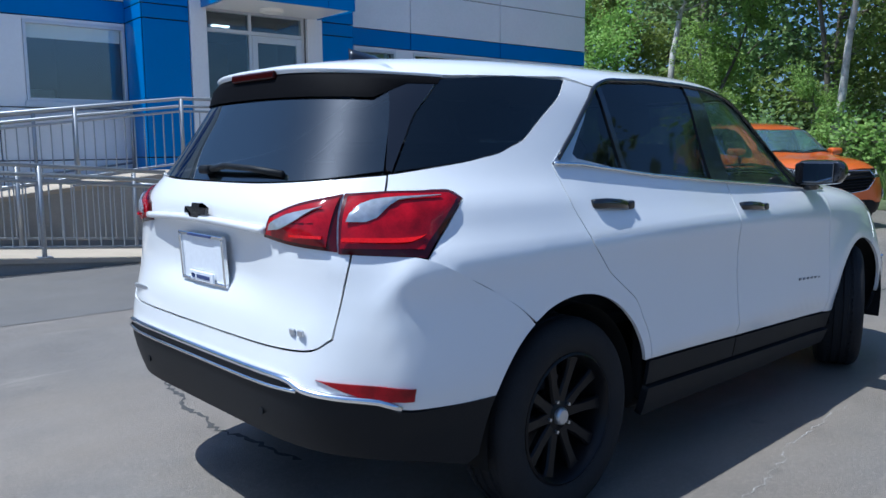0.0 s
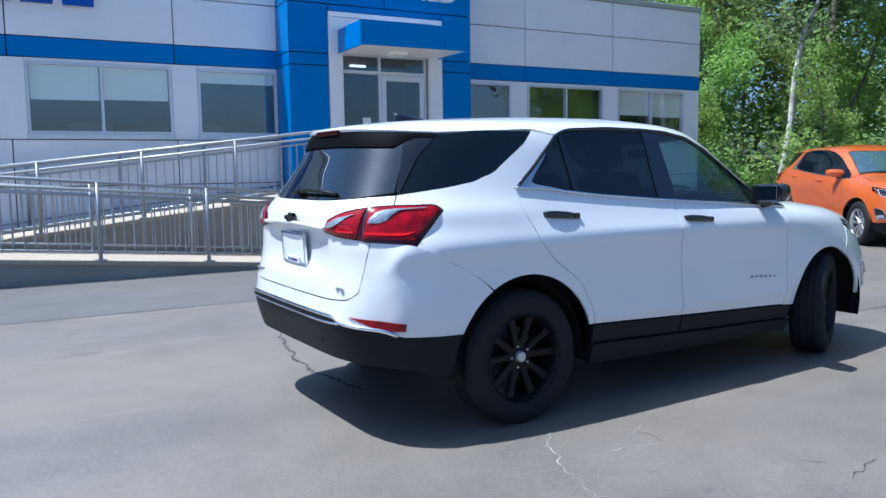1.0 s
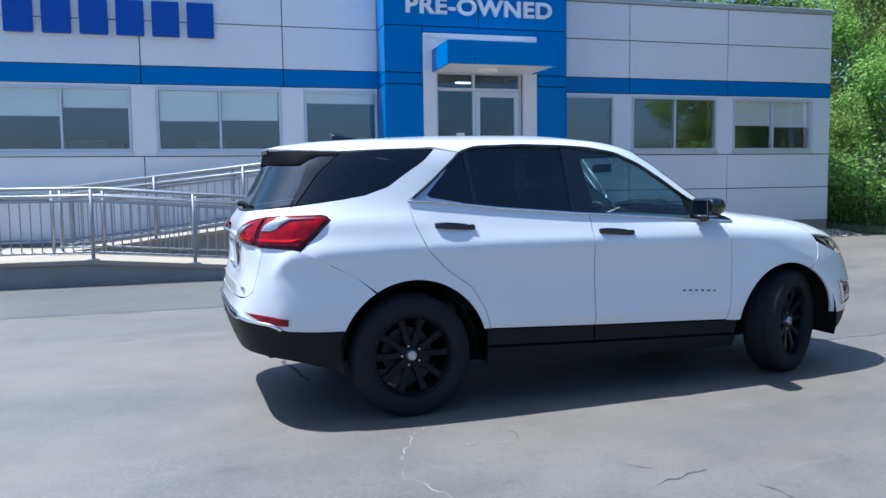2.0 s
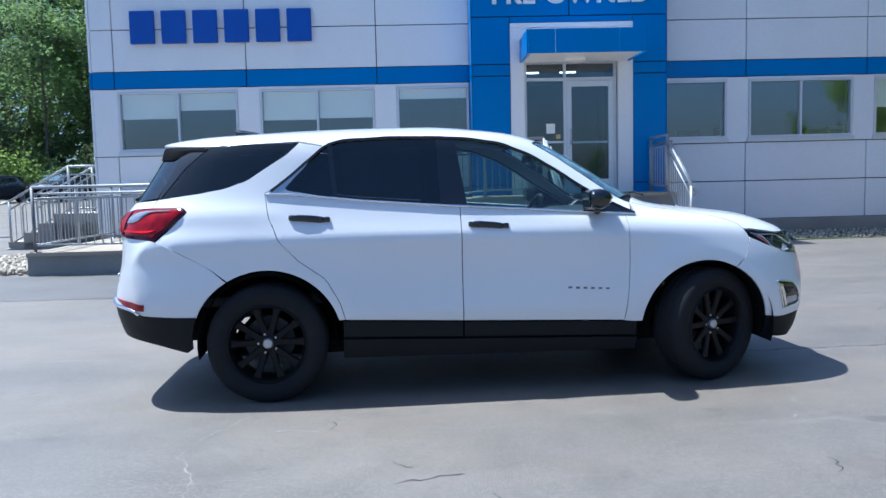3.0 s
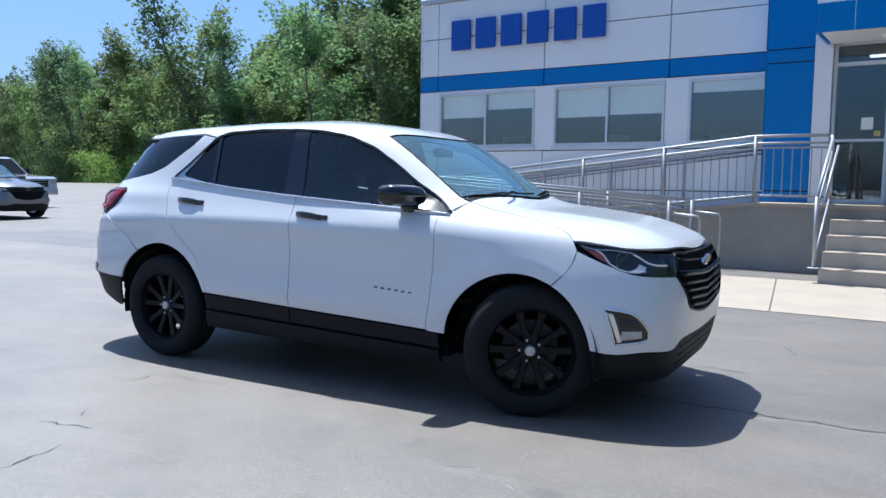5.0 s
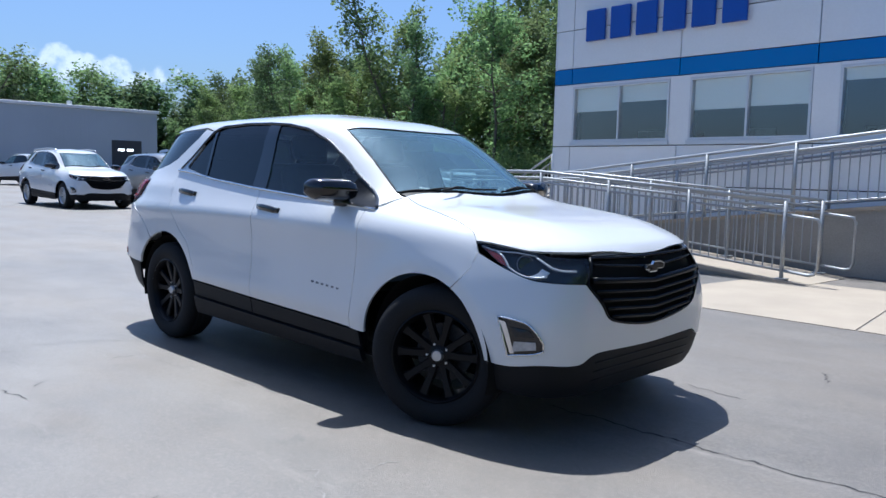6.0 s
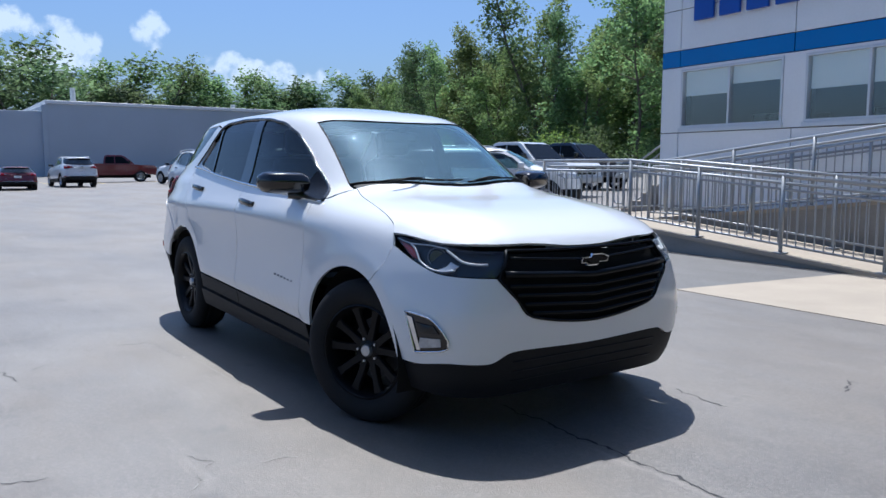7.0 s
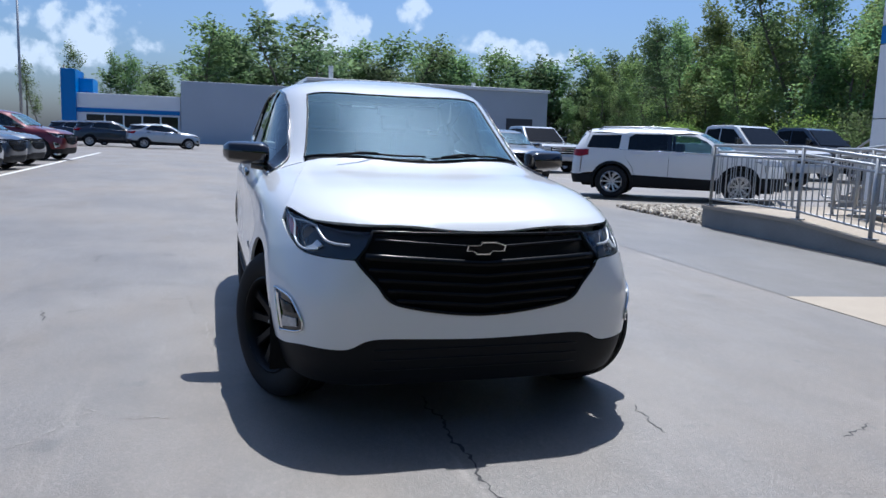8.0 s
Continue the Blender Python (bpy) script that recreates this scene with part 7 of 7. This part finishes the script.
# trees across the lot, far off
for i in range(14):
    px, py = -130 + 20 * i + rt.uniform(-3, 3), -170 + rt.uniform(-8, 8)
    plant("tree", DIST[rt.randrange(4)], px, py, -.2, rt.random() * 6.28, (1, .8), "leafy tree far across the lot", "lot-side trees")
# ---- other vehicles ----
def at(x, y, deg, z=None):
    return Matrix.Translation((x, y, gz(x, y) if z is None else z)) @ Matrix.Rotation(radians(deg), 4, "Z")


orange = suv("crossover_car", at(10.05, 3.72, -123.4), paint_orange, rim_silver, "bright", 0.0, "orange five-door crossover with silver wheels parked by the bank", fine=False)
paint_grey = paint("paint_grey", (0.16, 0.17, 0.185), 0.5)
paint_navy = paint("paint_navy", (0.015, 0.022, 0.04), 0.3)
paint_silver = paint("paint_silver", (0.48, 0.50, 0.52), 0.6)
paint_red = paint("paint_red", (0.13, 0.006, 0.012), 0.2)
SUVS = {}
for key, pt, lab in (("white", paint_white, "white"), ("grey", paint_grey, "dark grey metallic"), ("navy", paint_navy, "near-black"), ("silver", paint_silver, "silver"), ("red", paint_red, "dark red")):
    SUVS[key] = [None, pt, lab]


def park(key, x, y, deg, size=(1, 1, 1), rails=False, what="crossover parked on the lot"):
    m = at(x, y, deg) @ Matrix.Diagonal((*size, 1))
    ob, pt, lab = SUVS[key]
    if ob is None:
        car = suv("parked_car", Matrix(), pt, rim_silver, "dark", 0.0, f"{lab} {what}", fine=False)
        SUVS[key][0] = car
        car.matrix_basis = m
    else:
        car = copy_thing(ob, Matrix())
        car.matrix_basis = m
        tagged(car, f"{lab} {what}")
    tagged(car, group="parked cars")
    if rails:
        for sg in (-1, 1):
            part("roof_rail", tube_bm([(-1.55, sg * .56, 1.585), (-1.45, sg * .555, 1.635), (-.5, sg * .56, 1.66), (.1, sg * .56, 1.63), (.2, sg * .56, 1.59)], .018, 8), satin, car, smooth=True)
    return car


BIG = Shell(
    0.0,
    [.20, .35, .50, .70, .90, 1.0, 1.08, 1.13, 1.20, 1.35, 1.50, 1.58, 1.63, 1.66, 1.68],
    [.88, .94, .955, .96, .957, .95, .938, .926, .905, .862, .81, .765, .69, .54, .03],
    [-2.32, -2.42, -2.46, -2.46, -2.44, -2.43, -2.42, -2.41, -2.385, -2.31, -2.23, -2.18, -2.08, -1.80, -.50],
    [2.42, 2.52, 2.55, 2.55, 2.52, 2.46, 2.32, 1.80, 1.36, 1.10, .80, .62, .45, .20, -.30],
    [9, 9, 9, 9, 8.5, 8, 8, 8, 7.5, 6.5, 5.5, 5, 4.5, 3.5, 2.5],
    [7, 7, 7, 6.5, 6, 5.5, 5, 4.6, 4.2, 4, 3.8, 3.6, 3.4, 3.0, 2.5],
)


def large_suv(name, m, body, label):
    """A boxy three-row sport utility vehicle with roof rails and black lower cladding, nose towards +x."""
    S = BIG
    car = empty(name, m, label, "car", "parked cars")

    def pan(nm, chart, pts, mat, lab="", **k):
        k.setdefault("res", .09)
        k.setdefault("step", .05)
        part(nm, sheet_bm(S, chart, pts, **k), mat, car, lab)
        part(nm, flip_bm(sheet_bm(S, chart, pts, **k)), mat, car, lab)

    def whole(nm, chart, pts, mat, lab="", **k):
        q = [S.to_chart(chart, p) for p in pts]
        q = q + ([(u, -v) for u, v in reversed(q)] if chart == "X" else [(-u, v) for u, v in reversed(q)])
        part(nm, sheet_bm(S, chart, q, raw=True, res=.10, step=.05, **k), mat, car, lab)

    ar, af = (-1.44, .38), (1.44, .38)
    pan("rear_door", "X", [(-.92, None, .56), (-.15, None, .54), (-.15, None, 1.125), (-1.16, None, 1.14), (-1.14, None, .98), (-.98, None, .75)], body)
    pan("front_door", "X", [(-.145, None, .54), (.92, None, .52), (.95, None, 1.09), (-.145, None, 1.125)], body)
    pan("rear_quarter", "X", [(-.925, None, .56), (-.985, None, .75), (-1.145, None, .98), (-1.165, None, 1.14), (-2.15, None, 1.15), (-2.20, None, .545), *[(x, None, z) for x, _, z in arc(*ar, .50, 150, 22, 9)]], body)
    pan("fender", "X", [(.925, None, .52), (.955, None, 1.09), (1.55, None, 1.075), (1.95, None, 1.03), (2.02, None, .62), *[(x, None, z) for x, _, z in arc(*af, .50, 28, 160, 9)]], body)
    for c, a0, a1 in ((ar, 200, -20), (af, 200, -20)):
        ring = arc(*c, .505, a0, a1, 14) + arc(*c, .43, a1, a0, 14)
        pan("arch_trim", "X", ring, black_plastic, "black plastic wheel-arch trim", off=.012)
    pan("side_sill", "X", [(-.95, None, .57), (.95, None, .53), (.99, None, .30), (-.99, None, .32)], black_plastic, "black plastic sill cladding", off=.008)
    for nm, pts, mt in (("front_window", [(-.10, None, 1.14), (-.12, None, 1.53), (.42, None, 1.50), (.66, None, 1.40), (.98, None, 1.14)], glass_front),
                        ("rear_window", [(-.20, None, 1.14), (-.20, None, 1.53), (-.95, None, 1.53), (-1.08, None, 1.45), (-1.10, None, 1.16)], glass_black),
                        ("quarter_window", [(-1.30, None, 1.17), (-1.27, None, 1.50), (-1.98, None, 1.48), (-2.08, None, 1.18)], glass_black)):
        pan(nm, "X", pts, mt, "dark side window", off=-.004)
    pan("centre_pillar", "X", [(-.10, None, 1.13), (-.12, None, 1.535), (-.20, None, 1.535), (-.20, None, 1.13)], black_gloss)
    pan("rear_pillar", "X", [(-1.10, None, 1.14), (-1.08, None, 1.46), (-.95, None, 1.535), (-1.27, None, 1.535), (-1.27, None, 1.50), (-1.30, None, 1.17), (-1.31, None, 1.145)], body)
    pan("tail_pillar", "X", [(-1.31, None, 1.145), (-1.30, None, 1.17), (-2.08, None, 1.18), (-1.98, None, 1.48), (-1.27, None, 1.50), (-1.27, None, 1.535), (-2.03, None, 1.53), (-2.17, None, 1.15)], body)
    pan("front_pillar", "X", [(.98, None, 1.125), (.66, None, 1.40), (.42, None, 1.50), (-.12, None, 1.535), (.50, None, 1.545), (.78, None, 1.40), (1.10, None, 1.12)], body)
    whole("roof", "X", [(-2.03, None, 1.53), (-1.3, None, 1.54), (-.3, None, 1.54), (.50, None, 1.545), (.62, -.40, None), (.66, -.01, None)], body)
    whole("windshield", "X", [(.66, -.01, None), (.62, -.40, None), (.52, None, 1.54), (.78, None, 1.40), (1.10, None, 1.12), (1.28, -.5, None), (1.36, -.01, None)], glass_shield, off=-.004)
    whole("hood", "X", [(1.36, -.01, None), (1.26, -.55, None), (1.02, None, 1.10), (1.55, None, 1.08), (1.95, None, 1.035), (2.20, -.55, None), (2.30, -.01, None)], body)
    whole("rear_glass", "R", [(None, -.01, 1.20), (None, -.62, 1.20), (None, -.60, 1.50), (None, -.01, 1.54)], glass_dark, off=.004)
    whole("tailgate", "R", [(None, -.01, .54), (-2.20, None, .54), (-2.16, None, 1.15), (-2.04, None, 1.535), (None, -.01, 1.60)], body)
    whole("rear_bumper", "R", [(None, -.01, .535), (-2.19, None, .535), (-1.93, None, .555), (-1.90, None, .36), (-2.15, None, .33), (None, -.01, .33)], black_plastic, "black plastic rear bumper", off=.01)
    whole("front_bumper", "F", [(None, -.01, .62), (2.0, None, .62), (1.97, None, 1.03), (None, -.55, 1.04), (None, -.01, 1.06)], body)
    whole("lower_front_bumper", "F", [(None, -.01, .615), (2.0, None, .615), (1.93, None, .58), (1.92, None, .36), (None, -.55, .30), (None, -.01, .30)], black_plastic, off=.004)
    whole("grille", "F", [(None, -.01, .66), (None, -.45, .68), (None, -.48, .96), (None, -.01, .99)], grille_black, "black grille", off=.012)
    for nm, ch, pts, mt in (("tail_lamp", "R", [(-2.02, None, 1.135), (-2.02, None, 1.0), (-2.22, None, .96), (None, -.66, .98), (None, -.66, 1.12)], red_lens), ("headlight", "F", [(1.75, None, .98), (2.05, None, .88), (None, -.52, .88), (None, -.52, .98), (2.05, None, 1.01)], clear_lens)):
        pan(nm, ch, pts, mt, "", off=.014)
    for sg in (-1, 1):
        part("roof_rail", tube_bm([(-1.85, sg * .62, 1.60), (-1.72, sg * .63, 1.675), (-.6, sg * .64, 1.70), (.2, sg * .63, 1.675), (.32, sg * .62, 1.61)], .019, 8), satin, car, "satin roof rail", smooth=True)
        part("belt_trim", tube_bm([(x, sg * (float(S.side(x, z)) + .006), z) for x, z in ((-1.29, 1.15), (-.6, 1.135), (.3, 1.125), (.97, 1.11))], .010, 6), chrome, car, smooth=True)
        for hx in (-.85, .12):
            part("door_handle", box_bm(hx - .11, sg * .962 - .02, 1.035, hx + .11, sg * .962 + .02, 1.065, .012, seg=2), body, car)
        part("door_mirror", box_bm(.78, min(sg * .95, sg * 1.16), 1.13, .94, max(sg * .95, sg * 1.16), 1.29, .045, seg=3), body, car, smooth=True)
        for wx in (-1.44, 1.44):
            wheel(car, (wx, sg * .85, .385), sg, rim_silver, 0, False, .385, .25)
            liner = lathe_bm([(.44, -.16), (.45, .16), (.25, .17)], 16)
            bmesh.ops.delete(liner, geom=[v for v in liner.verts if v.co.z < -.20], context="VERTS")
            for v in liner.verts:
                v.co = Vector((v.co.x + wx, sg * .76 + v.co.y * -sg, v.co.z + .385))
            part("wheel_liner", liner, black_liner, car, smooth=True)
    part("floor_pan", box_bm(-2.2, -.66, .26, 2.2, .66, .36, .03), black_liner, car)
    part("inner_frame", box_bm(-.90, -.89, .30, .90, .89, .95, .02), black_liner, car)
    part("dashboard", box_bm(.75, -.72, .8, 1.15, .72, 1.10, .05), cabin_plastic, car)
    for sx in (.05, -.85, -1.55):
        for sy in (-.40, .40):
            part("seat_back", box_bm(sx - .08, sy - .25, .55, sx + .08, sy + .25, 1.34, .06, seg=2), seat_cloth, car)
    return car


large_suv("parked_car", at(-11.44, 9.82, 53.5), paint_white, "white boxy sport utility vehicle with roof rails and black cladding")
park("white", -21.1, 5.85, 0.0, (1.11, 1.07, 1.06), True, "large crossover facing the aisle")
park("white", -44.0, 11.7, 198.0, (1.08, 1.05, 1.06), True, "crossover parked further down the lot")
park("white", -44.3, 5.2, 184.0, (1.04, 1.03, 1.04), False, "crossover turned towards the far hall")
park("grey", -20.8, 8.9, 4.0, (1.05, 1.03, 1.03), False, "crossover beside the white one")
park("grey", -23.2, 35.9, -100.0, (1.0, 1.0, .95), False, "car before the woods")
park("navy", -20.4, 37.3, -100.0, (1.0, 1.0, .93), False, "car before the woods")
park("navy", -17.4, 38.6, -98.0, (1.0, 1.0, .95), False, "car before the woods")
park("silver", -54.7, -4.2, 102.0, (1.12, 1.05, 1.04), True, "long crossover before the far showroom")
park("navy", -57.0, -7.9, 96.0, (1.15, 1.06, 1.1), True, "sport utility vehicle before the far showroom")
park("navy", -62.0, -10.6, 96.0, (1.1, 1.05, 1.08), True, "sport utility vehicle before the far showroom")
for i, (key, x) in enumerate((("navy", -14.4), ("silver", -17.4), ("navy", -20.5), ("grey", -23.6), ("red", -28.8))):
    park(key, x, -8.35 - .06 * i, 78.0, (1.0, 1.0, .97) if key != "red" else (1.12, 1.08, 1.13), False, "car in the row along the lot's edge")


def pickup(name, m, body, label):
    """A crew-cab pickup truck, nose towards +x."""
    t = empty(name, m, label, "truck", "parked trucks")
    def slab(prof, y0, y1, mat, nm, taper=0.0, top=1.0, lab=""):
        bm = prism_bm(prof, y1 - y0, at=y0)
        for v in bm.verts:
            if v.co.z > top:
                v.co.y *= 1 - taper * (v.co.z - top)
        bmesh.ops.bevel(bm, geom=[e for e in bm.edges if e.calc_face_angle(0) > .5], offset=.025, segments=2, affect="EDGES", profile=.6)
        return part(nm, bm, mat, t, lab)
    def arch(cx, r=.47):
        return [(cx + r * math.cos(radians(a)), .42 + r * math.sin(radians(a))) for a in range(180, -1, -20)]
    low = [(-2.85, .55)] + [p for p in arch(-1.75) if p[1] > .5] + [(-1.25, .50), (1.25, .50)] + [p for p in arch(1.80) if p[1] > .5] + [(2.80, .52), (2.88, .70), (2.86, 1.08), (2.75, 1.17), (1.20, 1.26), (-.60, 1.26), (-.62, 1.30), (-2.85, 1.30)]
    slab(low, -.99, .99, body, "body")
    cab = [(-.62, 1.26), (-.50, 1.84), (-.30, 1.90), (.55, 1.90), (.75, 1.84), (1.42, 1.26)]
    slab(cab, -.93, .93, body, "cab", .26, 1.26)
    for sg in (-1, 1):
        for a in ([(-.50, 1.32), (-.42, 1.76), (.10, 1.80), (.12, 1.32)], [(.18, 1.32), (.16, 1.80), (.62, 1.78), (1.16, 1.32)]):
            bm = bmesh.new()
            vs = [bm.verts.new((x, sg * (.94 * (1 - .26 * (z - 1.26)) + .012), z)) for x, z in a]
            f = bm.faces.new(vs)
            ex = bmesh.ops.extrude_face_region(bm, geom=[f])["geom"]
            for v in (g for g in ex if isinstance(g, bmesh.types.BMVert)):
                v.co.y -= sg * .02
            bmesh.ops.recalc_face_normals(bm, faces=bm.faces[:])
            part("side_window", bm, grille_black, t)
        part("door_mirror", box_bm(1.02, min(sg * .98, sg * 1.20), 1.28, 1.14, max(sg * .98, sg * 1.20), 1.50, .03, seg=2), black_gloss, t)
        part("headlight", box_bm(2.74, min(sg * .60, sg * .975), .93, 2.90, max(sg * .60, sg * .975), 1.10, .03, seg=2), clear_lens, t)
        part("tail_lamp", box_bm(-2.88, min(sg * .82, sg * .995), .90, -2.78, max(sg * .82, sg * .995), 1.22, .02), red_lens, t)
        for wx in (-1.75, 1.80):
            wheel(t, (wx, sg * .86, .405), sg, rim_silver, 0, False, .405, .27)
    for x0, z0, x1, z1, nm in ((.775, 1.825, 1.405, 1.28, "windshield"), (-.51, 1.80, -.615, 1.34, "rear_window")):
        bm = bmesh.new()
        n = Vector((z0 - z1, 0, x1 - x0)).normalized() * (.012 if x1 > x0 else -.012)
        w0, w1 = .93 * (1 - .26 * (z0 - 1.26)) - .08, .85
        bm.faces.new([bm.verts.new(Vector(p) + n * 1.6) for p in ((x0, -w0, z0), (x0, w0, z0), (x1, w1, z1), (x1, -w1, z1))])
        part(nm, bm, glass_dark if nm == "rear_window" else grille_black, t)
    part("grille", box_bm(2.80, -.60, .78, 2.915, .60, 1.08, .03), black_plastic, t)
    for z in (.86, .95, 1.03):
        part("grille_bar", box_bm(2.90, -.58, z - .012, 2.925, .58, z + .012, .004), chrome, t)
    part("front_bumper", box_bm(2.70, -.98, .50, 2.96, .98, .74, .05, seg=2), satin, t, "bright steel bumper")
    part("rear_bumper", box_bm(-2.98, -.95, .52, -2.82, .95, .70, .04, seg=2), satin, t)
    part("bed_floor", box_bm(-2.75, -.85, 1.301, -.70, .85, 1.306), black_liner, t)
    part("chassis", box_bm(-2.6, -.6, .30, 2.5, .6, .52, .03), black_liner, t)
    return t


pickup("pickup_truck", at(-17.0, 15.6, 12.0), paint_white, "white crew-cab pickup truck parked behind the ramp")
pickup("pickup_truck", at(-19.5, 20.5, 12.0), paint_navy, "near-black crew-cab pickup truck parked behind the ramp")
pickup("pickup_truck", at(-27.0, 12.5, 6.0), paint_silver, "silver pickup truck parked on the lot")
pickup("pickup_truck", at(-54.0, 9.4, 80.0), paint_red, "dark red pickup truck near the far wall")
low_red = park("red", -40.3, 1.9, 178.0, (.98, 1.0, .72), False, "low sports car turned towards the far hall")

# ---- far buildings ----
hall = empty("service_hall", Matrix.Translation((-84, 0, 0)), "long pale grey metal-clad service hall", "building")
part("hall_wall", box_bm(-30, -4.0, -.5, 0, 9.5, 6.65, .02), siding, hall)
part("hall_wall", box_bm(-32, 9.5, -.5, .4, 38.5, 7.4, .02), siding, hall)
part("roof_edge", box_bm(-32.2, 9.3, 7.4, .6, 38.7, 7.75, .03), sign_white, hall)
part("corner_post", box_bm(.0, 9.0, -.5, .45, 9.5, 7.3, .02), siding, hall)
part("service_door", box_bm(.38, 33.2, .6, .46, 36.6, 4.2, .02), joint_dark, hall, "dark open service door")
for y in (33.9, 34.9):
    part("door_light", box_bm(.46, y, 3.0, .48, y + .7, 3.25), lampm, hall)
for i in range(96):
    y = -3.9 + 42.2 * i / 95
    part("siding_rib", box_bm(0.0 if y < 9.3 else .40, y - .03, -.4, .010 if y < 9.3 else .410, y + .03, 6.6 if y < 9.3 else 7.15, .0), siding, hall)
for y, h in ((12.5, 1.6), (30, .6)):
    part("roof_vent", cyl_bm((-3, y, 7.1), (-3, y, 7.8 + h), .28, seg=10), cap_metal, hall)
show = empty("far_showroom", Matrix.Translation((-84, 0, 0)), "far white showroom with a blue band and blue tower", "building")
part("wall", box_bm(-14, -14.3, -.3, -.6, -4.05, 4.95, .02), panel_white, show)
part("band", box_bm(-.6, -14.3, 2.95, -.5, -4.1, 3.4, .01), panel_blue, show)
part("tower", box_bm(-6, -15.7, -.3, -.1, -14.3, 7.3, .02), panel_blue, show)
part("tower_top", box_bm(-6, -14.3, 4.95, -2.2, -12.9, 6.5, .02), panel_blue, show)
for i in range(5):
    y = -13.4 + 1.85 * i
    part("window", box_bm(-.6, y, .5, -.53, y + 1.7, 2.75, .01), black_gloss, show)
    part("mullion", box_bm(-.58, y + 1.7, .5, -.48, y + 1.82, 2.75, .01), sign_white, show)
# poles
for x, y, h, r, lab in ((-63.5, -15.2, 12.5, .13, "tall grey lamp pole beyond the lot"), (-110, -19.5, 9.5, .16, "weathered brown wooden utility pole"), (-140, -30, 9, .16, "weathered brown wooden utility pole")):
    p = empty("lamp_pole" if h > 10 else "utility_pole", Matrix.Translation((x, y, 0)), lab, "pole")
    part("shaft", cyl_bm((0, 0, -.2), (0, 0, h), r, r * .55, seg=10), steel if h > 10 else bark, p, smooth=True)
    part("base", cyl_bm((0, 0, 0), (0, 0, .7), r * 2.2, seg=12), concrete_grey, p)
# clouds
for az, el, hw, hh in ((171.4, 7.5, 3.4, 2.2), (172.6, 6.6, 4.6, 1.5), (174.3, 8.8, 2.3, 1.2), (165.8, 8.9, 1.3, 1.4), (157.9, 6.3, 5.0, 1.15), (160.5, 6.6, 2.2, 1.2), (187.8, 6.3, 5.6, 2.1), (193.5, 4.9, 5.0, 2.2),
                       (120, 14, 5, 1.6), (60, 22, 6, 2), (-60, 18, 8, 2.4), (-115, 12, 8, 2.2), (15, 15, 7, 2)):
    a, e = radians(az), radians(el)
    d = Vector((math.cos(a) * math.cos(e), math.sin(a) * math.cos(e), math.sin(e)))
    side = Vector((-math.sin(a), math.cos(a), 0))
    up = d.cross(side) * -1
    if up.z < 0:
        up = -up
    w, h = 1800 * math.tan(radians(hw)) * 1.25, 1800 * math.tan(radians(hh)) * 1.3
    bm = bmesh.new()
    uv = bm.loops.layers.uv.new("UVMap")
    grid = [[bm.verts.new(d * (1800 - 25 * (1 - i * i) * (1 - j * j)) + side * i * w + up * j * h) for i in np.linspace(-1, 1, 13)] for j in np.linspace(-1, 1, 7)]
    spot = {v: (-1 + i / 6, -1 + j / 3) for j, row in enumerate(grid) for i, v in enumerate(row)}
    for A, Bq in zip(grid, grid[1:]):
        for i in range(12):
            fc = bm.faces.new((A[i], A[i + 1], Bq[i + 1], Bq[i]))
            for lp in fc.loops:
                lp[uv].uv = (spot[lp.vert][0] * w / h, spot[lp.vert][1])
    ob = part("cloud", bm, cloud_mat(w / h), smooth=True, kind="structure")
    ob.visible_shadow = False
    tagged(ob, "soft white summer cloud low over the trees", "cloud")
